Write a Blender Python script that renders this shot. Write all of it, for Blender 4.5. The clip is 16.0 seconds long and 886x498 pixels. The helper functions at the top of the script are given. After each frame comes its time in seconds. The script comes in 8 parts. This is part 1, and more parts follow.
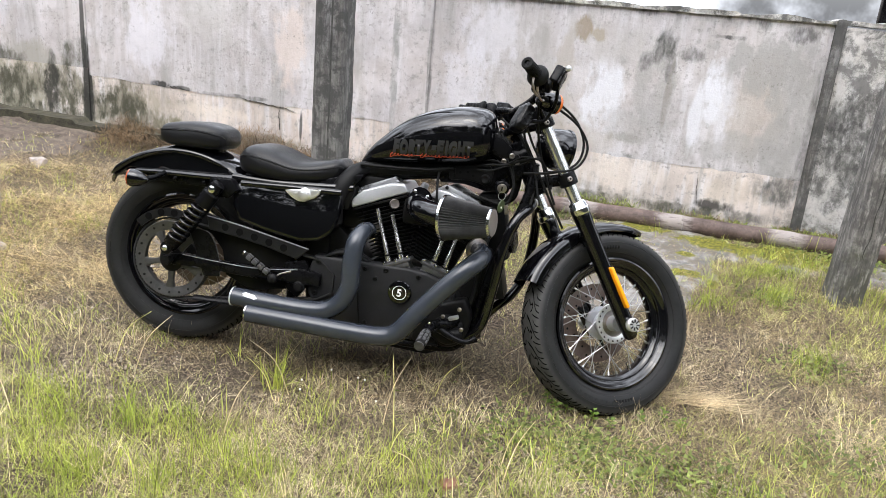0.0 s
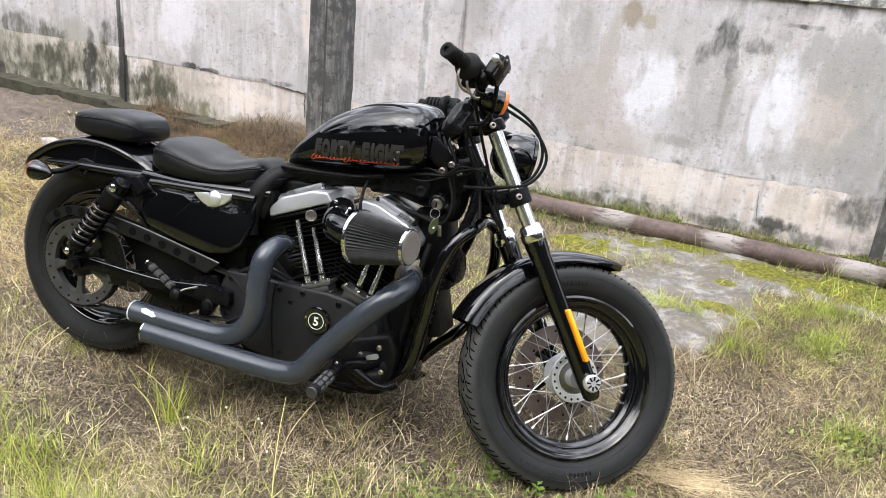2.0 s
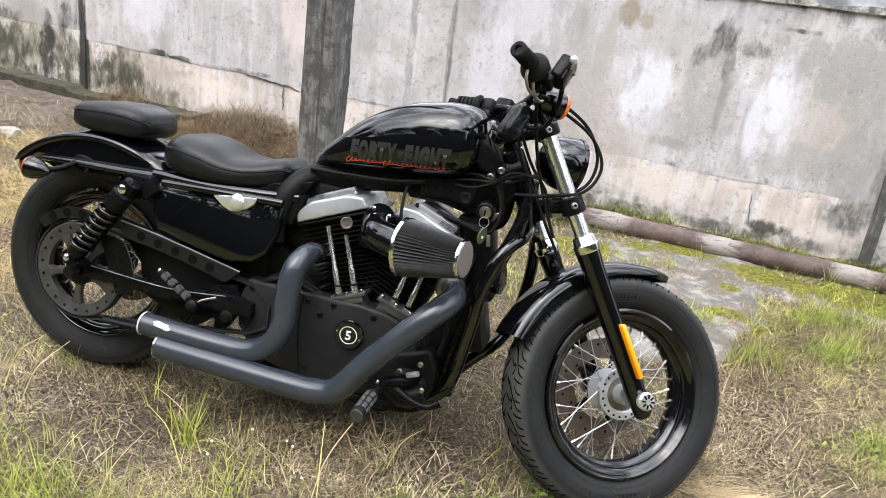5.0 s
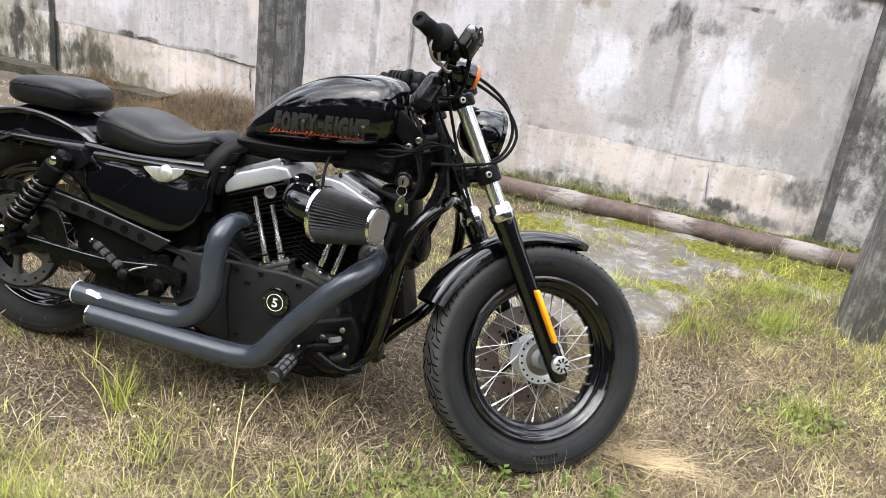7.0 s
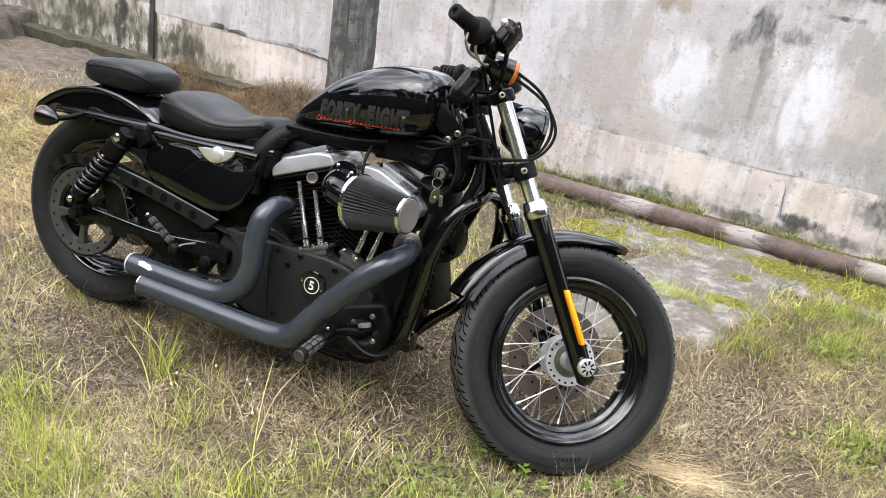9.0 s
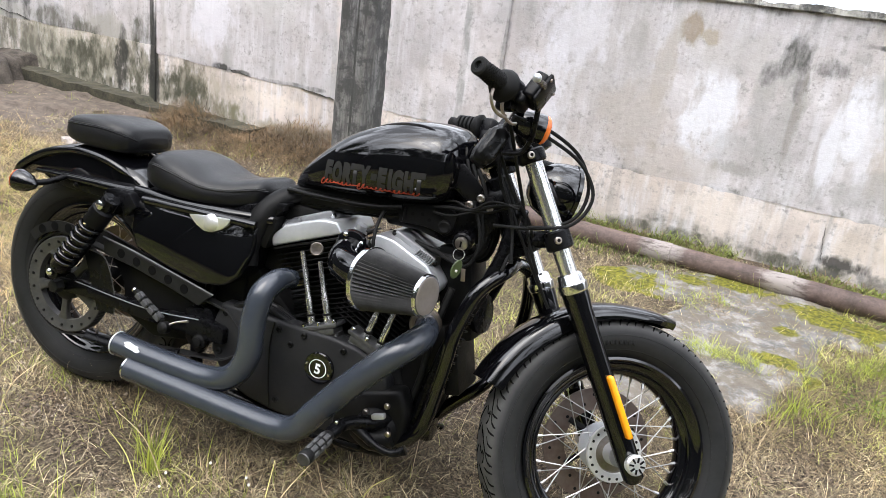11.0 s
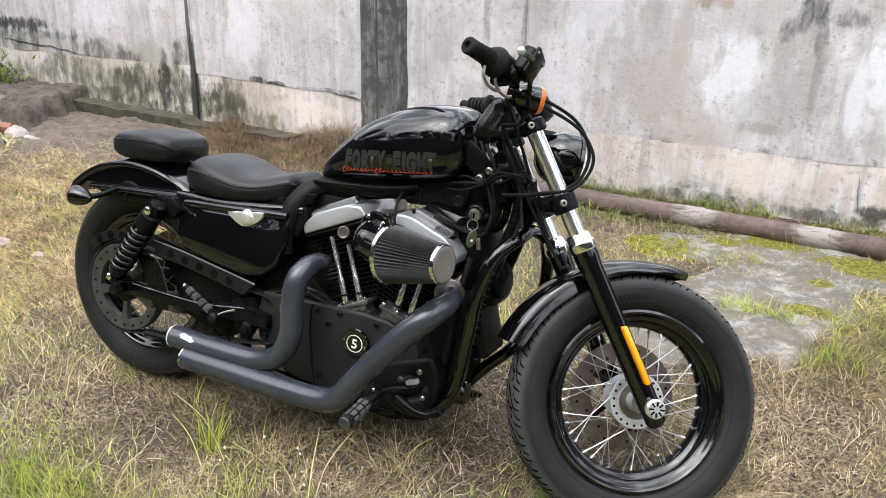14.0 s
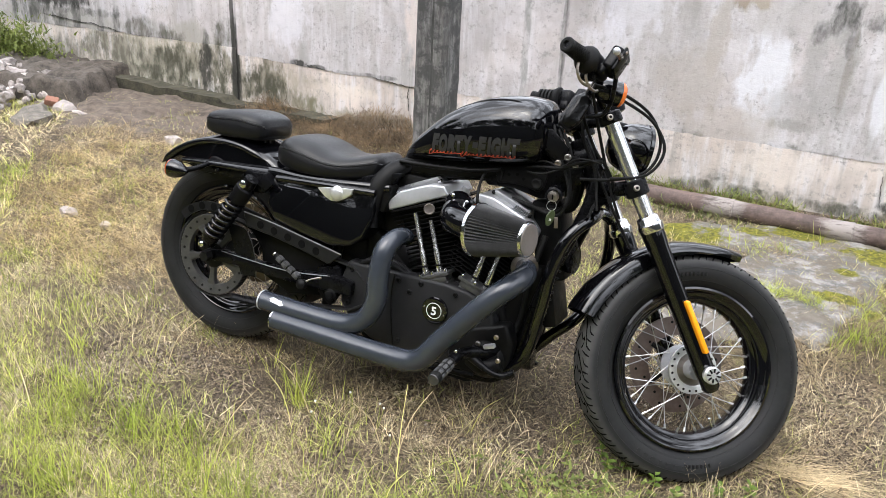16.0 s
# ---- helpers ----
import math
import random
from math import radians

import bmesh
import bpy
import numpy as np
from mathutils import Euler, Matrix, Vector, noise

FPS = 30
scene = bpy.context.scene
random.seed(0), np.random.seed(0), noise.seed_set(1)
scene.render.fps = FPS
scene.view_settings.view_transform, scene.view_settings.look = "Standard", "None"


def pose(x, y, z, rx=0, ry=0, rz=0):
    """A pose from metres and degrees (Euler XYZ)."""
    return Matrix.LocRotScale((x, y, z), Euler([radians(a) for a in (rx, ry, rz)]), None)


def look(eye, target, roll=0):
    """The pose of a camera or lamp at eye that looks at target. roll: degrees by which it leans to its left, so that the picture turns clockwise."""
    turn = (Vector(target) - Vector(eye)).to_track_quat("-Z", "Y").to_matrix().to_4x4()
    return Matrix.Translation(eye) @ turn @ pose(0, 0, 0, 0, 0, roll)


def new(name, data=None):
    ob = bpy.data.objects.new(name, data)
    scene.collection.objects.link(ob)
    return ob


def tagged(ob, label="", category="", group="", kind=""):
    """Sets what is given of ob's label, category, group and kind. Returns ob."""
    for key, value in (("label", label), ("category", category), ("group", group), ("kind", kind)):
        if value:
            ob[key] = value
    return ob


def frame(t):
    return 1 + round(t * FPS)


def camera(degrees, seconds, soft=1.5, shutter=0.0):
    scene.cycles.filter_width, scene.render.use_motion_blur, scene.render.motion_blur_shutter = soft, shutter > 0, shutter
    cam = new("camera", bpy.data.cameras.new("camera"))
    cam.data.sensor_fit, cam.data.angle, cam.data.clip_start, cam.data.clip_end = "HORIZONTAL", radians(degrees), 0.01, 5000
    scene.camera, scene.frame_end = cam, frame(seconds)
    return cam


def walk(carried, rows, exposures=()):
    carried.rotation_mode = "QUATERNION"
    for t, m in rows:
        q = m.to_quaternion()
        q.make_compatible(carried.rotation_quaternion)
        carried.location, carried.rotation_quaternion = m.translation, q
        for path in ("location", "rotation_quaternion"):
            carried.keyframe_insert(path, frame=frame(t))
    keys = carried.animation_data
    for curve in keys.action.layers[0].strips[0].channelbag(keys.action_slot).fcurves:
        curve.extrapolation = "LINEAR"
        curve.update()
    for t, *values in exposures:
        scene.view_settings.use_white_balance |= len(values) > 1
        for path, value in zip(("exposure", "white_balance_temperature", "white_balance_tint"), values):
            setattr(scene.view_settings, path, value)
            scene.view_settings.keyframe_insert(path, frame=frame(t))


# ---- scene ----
cam = camera(60.5, 16.0, soft=0.6)
METRES, EYE, TILT, LEAN, TURN = 2.8, 1.27, -17.5, -4.78, 10.65
ROWS = [
    (0.0, 0.0, 0.0, 0.0, 0.0, 0.0, -0.0),
    (0.5, 0.0164, 0.079, 0.0195, 2.36, -0.05, -1.44),
    (1.0, 0.0556, 0.1222, 0.0274, 4.82, -0.15, -2.38),
    (1.5, 0.1433, 0.1541, 0.039, 6.94, -0.52, -2.95),
    (2.0, 0.1793, 0.1742, 0.0427, 8.01, -1.09, -3.23),
    (2.5, 0.1646, 0.1866, 0.0448, 7.81, -1.57, -3.43),
    (3.0, 0.11, 0.2111, 0.0581, 6.42, -1.69, -3.72),
    (3.5, 0.0815, 0.2148, 0.0609, 4.75, -1.39, -4.11),
    (6.0, 0.0744, 0.2063, 0.0497, 3.13, -1.54, -3.45),
    (6.5, 0.0927, 0.2065, 0.0486, 2.93, -2.03, -3.32),
    (7.0, 0.1511, 0.194, 0.041, 3.45, -2.42, -3.6),
    (7.5, 0.2083, 0.1717, 0.0286, 5.14, -2.82, -4.48),
    (8.0, 0.2132, 0.1585, 0.0277, 7.67, -3.19, -5.76),
    (8.5, 0.2063, 0.1619, 0.0255, 9.46, -3.18, -6.61),
    (9.0, 0.2032, 0.1957, 0.035, 10.16, -2.7, -6.93),
    (9.5, 0.1876, 0.2574, 0.0624, 10.33, -1.82, -6.82),
    (10.0, 0.1703, 0.2815, 0.0776, 10.5, -1.07, -6.5),
    (12.5, 0.1822, 0.2778, 0.0692, 11.23, -0.53, -3.92),
    (13.0, 0.1851, 0.2757, 0.0687, 11.64, -0.79, -2.53),
    (13.5, 0.1835, 0.2676, 0.0624, 13.07, -1.11, -1.43),
    (14.0, 0.2164, 0.2434, 0.0564, 14.98, -1.33, -1.0),
    (14.5, 0.2724, 0.2016, 0.0448, 16.79, -1.44, -1.4),
    (15.0, 0.2769, 0.1873, 0.0424, 17.48, -1.6, -2.28),
    (15.5, 0.2352, 0.1729, 0.0452, 16.66, -1.85, -2.84),
    (16.0, 0.1588, 0.1533, 0.0454, 14.96, -2.34, -2.76),
]
walk(cam, [(t, pose(0, 0, EYE, TILT, LEAN, TURN) @ pose(METRES * x, METRES * y, METRES * z, 90 + pitch, roll, yaw)) for t, x, y, z, yaw, pitch, roll in ROWS],
     exposures=[(0, 0.08), (1.5, 0.15), (3.5, 0.2), (12.5, 0.18), (14.5, 0.1), (16, 0.1)])

# ---- light: an overcast sky, bright and soft ----
world = bpy.data.worlds.new("overcast_sky")
scene.world = world
world.use_nodes = True
wt = world.node_tree
sky = wt.nodes.new("ShaderNodeTexSky")
sky.sky_type = "NISHITA"
sky.sun_disc = False
sky.sun_elevation, sky.sun_rotation = radians(62), radians(200)
sky.air_density, sky.dust_density, sky.ozone_density = 1.0, 6.0, 1.0
grey = wt.nodes.new("ShaderNodeHueSaturation")
grey.inputs["Saturation"].default_value = 0.3
grey.inputs["Value"].default_value = 2.0
wt.links.new(sky.outputs[0], grey.inputs["Color"])
cloud = wt.nodes.new("ShaderNodeMix")
cloud.data_type = "RGBA"
wt.links.new(grey.outputs[0], cloud.inputs["A"])
cloud.inputs["B"].default_value = (8.9, 9.3, 10.25, 1)
# uneven cloud cover
puffs = wt.nodes.new("ShaderNodeTexNoise")
puffs.inputs["Scale"].default_value, puffs.inputs["Detail"].default_value, puffs.inputs["Roughness"].default_value = 2.6, 7, 0.6
thick = wt.nodes.new("ShaderNodeMapRange")
thick.inputs["From Min"].default_value, thick.inputs["From Max"].default_value = 0.44, 0.6
thick.inputs["To Min"].default_value, thick.inputs["To Max"].default_value = 0.7, 1.9
wt.links.new(puffs.outputs["Fac"], thick.inputs["Value"])
cover = wt.nodes.new("ShaderNodeMapRange")
cover.inputs["From Min"].default_value, cover.inputs["From Max"].default_value = 0.43, 0.52
cover.inputs["To Min"].default_value, cover.inputs["To Max"].default_value = 0.25, 0.92
wt.links.new(puffs.outputs["Fac"], cover.inputs["Value"])
wt.links.new(cover.outputs[0], cloud.inputs["Factor"])
shade = wt.nodes.new("ShaderNodeVectorMath")
shade.operation = "SCALE"
wt.links.new(cloud.outputs["Result"], shade.inputs[0])
# an overcast sky is brightest overhead
dome = wt.nodes.new("ShaderNodeTexGradient")
dome.texture_mapping.mapping_x = "Z"
lift = wt.nodes.new("ShaderNodeMapRange")
lift.inputs["To Min"].default_value, lift.inputs["To Max"].default_value = 1.15, 3.3
wt.links.new(dome.outputs["Fac"], lift.inputs["Value"])
both = wt.nodes.new("ShaderNodeMath")
both.operation = "MULTIPLY"
wt.links.new(thick.outputs[0], both.inputs[0])
wt.links.new(lift.outputs[0], both.inputs[1])
wt.links.new(both.outputs[0], shade.inputs["Scale"])
wt.links.new(shade.outputs[0], wt.nodes["Background"].inputs["Color"])
wt.nodes["Background"].inputs["Strength"].default_value = 0.1
sun_data = bpy.data.lights.new("sun", "SUN")
sun_data.energy, sun_data.angle, sun_data.color = 0.62, radians(45), (1.0, 0.97, 0.93)
sun = new("sun", sun_data)
sun.matrix_world = look((-2.0, -4.5, 9.0), (0, 2.5, 0))

# ---- materials ----
def mat(name, c1, c2=None, scale=8.0, rough=(0.5, 0.6), metal=0.0, bump=0.0, bump_scale=60.0, coat=0.0, ior=1.5, island=0.0, per_object=0.0, spec=0.5):
    m = bpy.data.materials.new(name)
    m.use_nodes = True
    nt = m.node_tree
    L = nt.links.new
    bsdf = nt.nodes["Principled BSDF"]
    tc = nt.nodes.new("ShaderNodeTexCoord")
    n1 = nt.nodes.new("ShaderNodeTexNoise")
    n1.inputs["Scale"].default_value, n1.inputs["Detail"].default_value, n1.inputs["Roughness"].default_value = scale, 6, 0.62
    n2 = nt.nodes.new("ShaderNodeTexNoise")
    n2.inputs["Scale"].default_value, n2.inputs["Detail"].default_value = scale * 7.3, 3
    for n in (n1, n2):
        L(tc.outputs["Object"], n.inputs["Vector"])
    add = nt.nodes.new("ShaderNodeMath")
    add.operation = "MULTIPLY_ADD"
    L(n2.outputs["Fac"], add.inputs[0])
    add.inputs[1].default_value = 0.35
    L(n1.outputs["Fac"], add.inputs[2])
    mr = nt.nodes.new("ShaderNodeMapRange")
    mr.inputs["From Min"].default_value, mr.inputs["From Max"].default_value = 0.45, 0.9
    L(add.outputs[0], mr.inputs["Value"])
    mix = nt.nodes.new("ShaderNodeMix")
    mix.data_type = "RGBA"
    mix.inputs["A"].default_value, mix.inputs["B"].default_value = (*c1, 1), (*(c2 or c1), 1)
    L(mr.outputs[0], mix.inputs["Factor"])
    col = mix.outputs["Result"]
    if island or per_object:
        hs = nt.nodes.new("ShaderNodeHueSaturation")
        if island:
            src = nt.nodes.new("ShaderNodeNewGeometry").outputs["Random Per Island"]
        else:
            src = nt.nodes.new("ShaderNodeObjectInfo").outputs["Random"]
        r = nt.nodes.new("ShaderNodeMapRange")
        amount = island or per_object
        r.inputs["To Min"].default_value, r.inputs["To Max"].default_value = 1 - amount, 1 + amount
        L(src, r.inputs["Value"])
        L(r.outputs[0], hs.inputs["Value"])
        L(col, hs.inputs["Color"])
        col = hs.outputs[0]
    L(col, bsdf.inputs["Base Color"])
    rr = nt.nodes.new("ShaderNodeMapRange")
    rr.inputs["To Min"].default_value, rr.inputs["To Max"].default_value = rough
    L(mr.outputs[0], rr.inputs["Value"])
    L(rr.outputs[0], bsdf.inputs["Roughness"])
    bsdf.inputs["Metallic"].default_value = metal
    bsdf.inputs["IOR"].default_value = ior
    bsdf.inputs["Specular IOR Level"].default_value = spec
    bsdf.inputs["Coat Weight"].default_value = coat
    bsdf.inputs["Coat Roughness"].default_value = 0.04
    if bump:
        nb = nt.nodes.new("ShaderNodeTexNoise")
        nb.inputs["Scale"].default_value, nb.inputs["Detail"].default_value = bump_scale, 4
        L(tc.outputs["Object"], nb.inputs["Vector"])
        b = nt.nodes.new("ShaderNodeBump")
        b.inputs["Strength"].default_value, b.inputs["Distance"].default_value = bump, 0.002
        L(nb.outputs["Fac"], b.inputs["Height"])
        L(b.outputs[0], bsdf.inputs["Normal"])
    return m


GLOSS = mat("gloss_black_paint", (0.0015, 0.0015, 0.002), (0.003, 0.003, 0.004), 5, (0.02, 0.05), coat=0.0, spec=0.6)
SATIN = mat("satin_black_paint", (0.002, 0.002, 0.0025), (0.006, 0.006, 0.007), 12, (0.2, 0.34), bump=0.05, spec=0.13)
CRINKLE = mat("wrinkle_black_coating", (0.012, 0.0123, 0.0135), (0.02, 0.02, 0.0215), 9, (0.4, 0.52), bump=0.25, bump_scale=500, spec=0.22)
CASTING = mat("black_casting", (0.002, 0.002, 0.0024), (0.009, 0.0088, 0.0087), 14, (0.34, 0.58), bump=0.2, bump_scale=220, spec=0.14)
RUBBER = mat("tyre_rubber", (0.0135, 0.0138, 0.0145), (0.026, 0.026, 0.0262), 14, (0.5, 0.68), bump=0.15, bump_scale=180, spec=0.16)
GRIP_RUBBER = mat("grip_rubber", (0.006, 0.006, 0.006), (0.012, 0.012, 0.012), 30, (0.55, 0.7), bump=0.3, bump_scale=300, spec=0.15)
VINYL = mat("seat_vinyl", (0.004, 0.004, 0.0045), (0.008, 0.008, 0.009), 6, (0.3, 0.42), bump=0.22, bump_scale=420, spec=0.3)
STITCH = mat("seam_thread", (0.05, 0.05, 0.052), (0.08, 0.08, 0.08), 60, (0.7, 0.8))
SPOKE = mat("spoke_steel", (0.58, 0.58, 0.59), (0.4, 0.39, 0.38), 20, (0.25, 0.4), metal=1.0)
CHROME = mat("chrome", (0.72, 0.73, 0.75), (0.62, 0.62, 0.63), 20, (0.05, 0.14), metal=1.0)
ALLOY = mat("cast_alloy", (0.4, 0.41, 0.43), (0.5, 0.51, 0.53), 16, (0.32, 0.46), metal=0.55, bump=0.12, bump_scale=300)
POLISH = mat("bright_plated_tube", (0.86, 0.86, 0.86), (0.74, 0.735, 0.72), 20, (0.3, 0.38), metal=0.8)
FORK_CHROME = mat("hard_chrome", (0.78, 0.78, 0.79), (0.68, 0.68, 0.68), 14, (0.16, 0.24), metal=0.92)
DISC = mat("browned_disc_steel", (0.24, 0.195, 0.175), (0.13, 0.09, 0.073), 9, (0.34, 0.5), metal=0.85, bump=0.05)
STEEL = mat("brushed_steel", (0.42, 0.4, 0.38), (0.3, 0.24, 0.2), 18, (0.28, 0.45), metal=1.0, bump=0.05)
DARK_STEEL = mat("worn_pulley_metal", (0.046, 0.046, 0.048), (0.092, 0.09, 0.088), 22, (0.36, 0.52), metal=0.5, bump=0.05)
PIPE_GREY = mat("grey_ceramic_coating", (0.024, 0.029, 0.039), (0.035, 0.041, 0.053), 5, (0.2, 0.28), bump=0.03, bump_scale=260, spec=0.6)
AMBER = mat("amber_lens", (0.95, 0.33, 0.008), (1.0, 0.40, 0.015), 30, (0.12, 0.2), coat=0.3)
RED_LENS = mat("dark_red_lens", (0.3, 0.04, 0.01), (0.4, 0.07, 0.015), 30, (0.12, 0.2), coat=0.5)
ORANGE_LENS = mat("orange_lens", (0.75, 0.14, 0.02), (0.85, 0.2, 0.03), 30, (0.15, 0.22), coat=0.5)
DECAL_GREY = mat("grey_decal", (0.02, 0.0195, 0.02), (0.028, 0.0275, 0.028), 30, (0.4, 0.5), spec=0.3)
DECAL_RED = mat("red_decal", (0.45, 0.055, 0.025), (0.55, 0.08, 0.035), 30, (0.3, 0.4))
DECAL_WHITE = mat("white_decal", (0.75, 0.75, 0.73), (0.68, 0.68, 0.66), 30, (0.4, 0.5))
PLEAT = mat("filter_gauze", (0.035, 0.035, 0.037), (0.075, 0.075, 0.076), 50, (0.45, 0.6), metal=0.5, bump=0.2, bump_scale=600)
LAMP_GLASS = mat("lamp_lens", (0.55, 0.57, 0.6), (0.65, 0.66, 0.68), 30, (0.05, 0.1), coat=1.0)
TAG_GREEN = mat("green_fob", (0.022, 0.034, 0.011), (0.06, 0.085, 0.03), 40, (0.4, 0.6))
CAP_BROWN = mat("filter_cap_metal", (0.2, 0.175, 0.16), (0.28, 0.25, 0.235), 20, (0.4, 0.55), metal=0.4)
BARE = mat("bare_scraped_metal", (0.7, 0.72, 0.74), (0.55, 0.56, 0.58), 60, (0.4, 0.6), metal=0.3)


# ---- mesh helpers ----
class G:
    def __init__(self):
        self.v, self.f = [], []

    def add(self, verts, faces):
        o = len(self.v)
        self.v += [tuple(p) for p in verts]
        self.f += [tuple(i + o for i in f) for f in faces]
        return self

    def rings(self, rings, closed=False, caps=True):
        n = len(rings[0])
        v = [p for r in rings for p in r]
        f = []
        m = len(rings)
        for i in range(m if closed else m - 1):
            a, b = i * n, ((i + 1) % m) * n
            f += [(a + j, a + (j + 1) % n, b + (j + 1) % n, b + j) for j in range(n)]
        if caps and not closed:
            f += [tuple(range(n))[::-1], tuple((m - 1) * n + j for j in range(n))]
        return self.add(v, f)

    def cyl(self, p, q, r, r2=None, n=16, bevel=0.0):
        p, q = Vector(p), Vector(q)
        d = (q - p).length
        r2 = r if r2 is None else r2
        prof = [(0, r), (d, r2)] if not bevel else [(0, r - bevel), (bevel, r), (d - bevel, r2), (d, r2 - bevel)]
        return self.lathe(prof, p, q - p, n)

    def lathe(self, prof, p, axis, n=24, closed=False):
        q = Vector(axis).to_track_quat("Z", "Y")
        p = Vector(p)
        rings = [[p + q @ Vector((r * math.cos(2 * math.pi * j / n), r * math.sin(2 * math.pi * j / n), a)) for j in range(n)] for a, r in prof]
        return self.rings(rings, closed=closed)

    def tube(self, pts, r, n=12, res=6, flat=1.0, smooth=True):
        pts = [Vector(p) for p in pts]
        rs = r if isinstance(r, (list, tuple)) else [r] * len(pts)
        path, rad = [], []
        if smooth and len(pts) > 2:
            for i in range(len(pts) - 1):
                a, b, c, d = pts[max(i - 1, 0)], pts[i], pts[i + 1], pts[min(i + 2, len(pts) - 1)]
                for k in range(res):
                    t = k / res
                    path.append(0.5 * (2 * b + (c - a) * t + (2 * a - 5 * b + 4 * c - d) * t * t + (3 * b - a - 3 * c + d) * t ** 3))
                    rad.append(rs[i] + (rs[i + 1] - rs[i]) * t)
            path.append(pts[-1]), rad.append(rs[-1])
        else:
            path, rad = pts, list(rs)
        tang = [(path[min(i + 1, len(path) - 1)] - path[max(i - 1, 0)]).normalized() for i in range(len(path))]
        u = tang[0].orthogonal().normalized()
        rings = []
        for p, t, rr in zip(path, tang, rad):
            u = (u - t * u.dot(t)).normalized()
            w = t.cross(u)
            rings.append([p + (u * math.cos(2 * math.pi * j / n) + w * math.sin(2 * math.pi * j / n) * flat) * rr for j in range(n)])
        return self.rings(rings)

    def bm(self, b):
        b.verts.index_update()
        return self.add([v.co.copy() for v in b.verts], [[v.index for v in f.verts] for f in b.faces])

    def box(self, c, size, m=None, bevel=0.004, seg=2):
        b = bmesh.new()
        bmesh.ops.create_cube(b, size=1)
        bmesh.ops.scale(b, vec=size, verts=b.verts)
        if bevel:
            bmesh.ops.bevel(b, geom=b.edges[:], offset=bevel, segments=seg, affect="EDGES", profile=0.5)
        mm = Matrix.Translation(c) @ (m or Matrix())
        bmesh.ops.transform(b, matrix=mm, verts=b.verts)
        self.bm(b)
        b.free()
        return self

    def prism(self, poly, y0, y1, bevel=0.004, seg=2):
        """A polygon in x and z, drawn out along y."""
        b = bmesh.new()
        lo = [b.verts.new((x, y0, z)) for x, z in poly]
        hi = [b.verts.new((x, y1, z)) for x, z in poly]
        n = len(poly)
        b.faces.new(lo)
        b.faces.new(hi[::-1])
        for i in range(n):
            b.faces.new((lo[i], hi[i], hi[(i + 1) % n], lo[(i + 1) % n]))
        bmesh.ops.recalc_face_normals(b, faces=b.faces)
        if bevel:
            bmesh.ops.bevel(b, geom=b.edges[:], offset=bevel, segments=seg, affect="EDGES", profile=0.5)
        self.bm(b)
        b.free()
        return self

    def mesh(self, name, sharp=38):
        me = bpy.data.meshes.new(name)
        me.from_pydata([tuple(p) for p in self.v], [], self.f)
        b = bmesh.new()
        b.from_mesh(me)
        bmesh.ops.recalc_face_normals(b, faces=b.faces)
        b.to_mesh(me)
        b.free()
        me.polygons.foreach_set("use_smooth", [True] * len(me.polygons))
        me.set_sharp_from_angle(angle=radians(sharp))
        return me


def part(name, g, material, parent=None, label="", m=None, sharp=38):
    me = g.mesh(name, sharp) if isinstance(g, G) else g
    if not me.materials:
        me.materials.append(material)
    ob = new(name, me)
    if parent is not None:
        ob.parent = parent
    if m is not None:
        ob.matrix_basis = m
    if label:
        ob["label"] = label
    return ob


def thing(name, label, category, m=None, group="", kind=""):
    ob = new(name)
    ob.empty_display_size = 0.1
    if m is not None:
        ob.matrix_basis = m
    return tagged(ob, label, category, group, kind)


def lerp_table(table, x):
    for (x0, y0), (x1, y1) in zip(table, table[1:]):
        if x <= x1:
            t = max(0.0, min(1.0, (x - x0) / (x1 - x0)))
            return y0 + (y1 - y0) * t
    return table[-1][1]


def smooth_table(table, x):
    """A smooth curve through the rows of a table."""
    n = len(table)
    if x <= table[0][0]:
        return table[0][1]
    if x >= table[-1][0]:
        return table[-1][1]
    i = max(k for k in range(n - 1) if table[k][0] <= x)
    sl = lambda k: (table[min(k + 1, n - 1)][1] - table[max(k - 1, 0)][1]) / (table[min(k + 1, n - 1)][0] - table[max(k - 1, 0)][0])
    h = table[i + 1][0] - table[i][0]
    t = (x - table[i][0]) / h
    return ((2 * t ** 3 - 3 * t * t + 1) * table[i][1] + (t ** 3 - 2 * t * t + t) * h * sl(i) + (-2 * t ** 3 + 3 * t * t) * table[i + 1][1] + (t ** 3 - t * t) * h * sl(i + 1))


# ---- ground and wall ----
def ground_z(x, y):
    z = lerp_table([(-60, 0.0), (2.0, -0.012), (2.5, -0.006), (2.76, 0.012), (3.0, 0.034), (3.5, 0.1), (4.0, 0.125), (5.0, 0.16), (60, 0.2)], y)
    z -= 0.006 * max(-3, min(2, x + 0.6))
    z -= 0.017 * math.exp(-((x - 0.257) ** 2 + (y - 2.46) ** 2) / 0.03)
    if x < -2.2:
        z += 0.04 * min(1, (-2.2 - x) / 2.5) * max(0, min(1, (y - 3.4) / 1.2))
    return z


def wall_y(x):
    return 4.955 - 0.066 * x


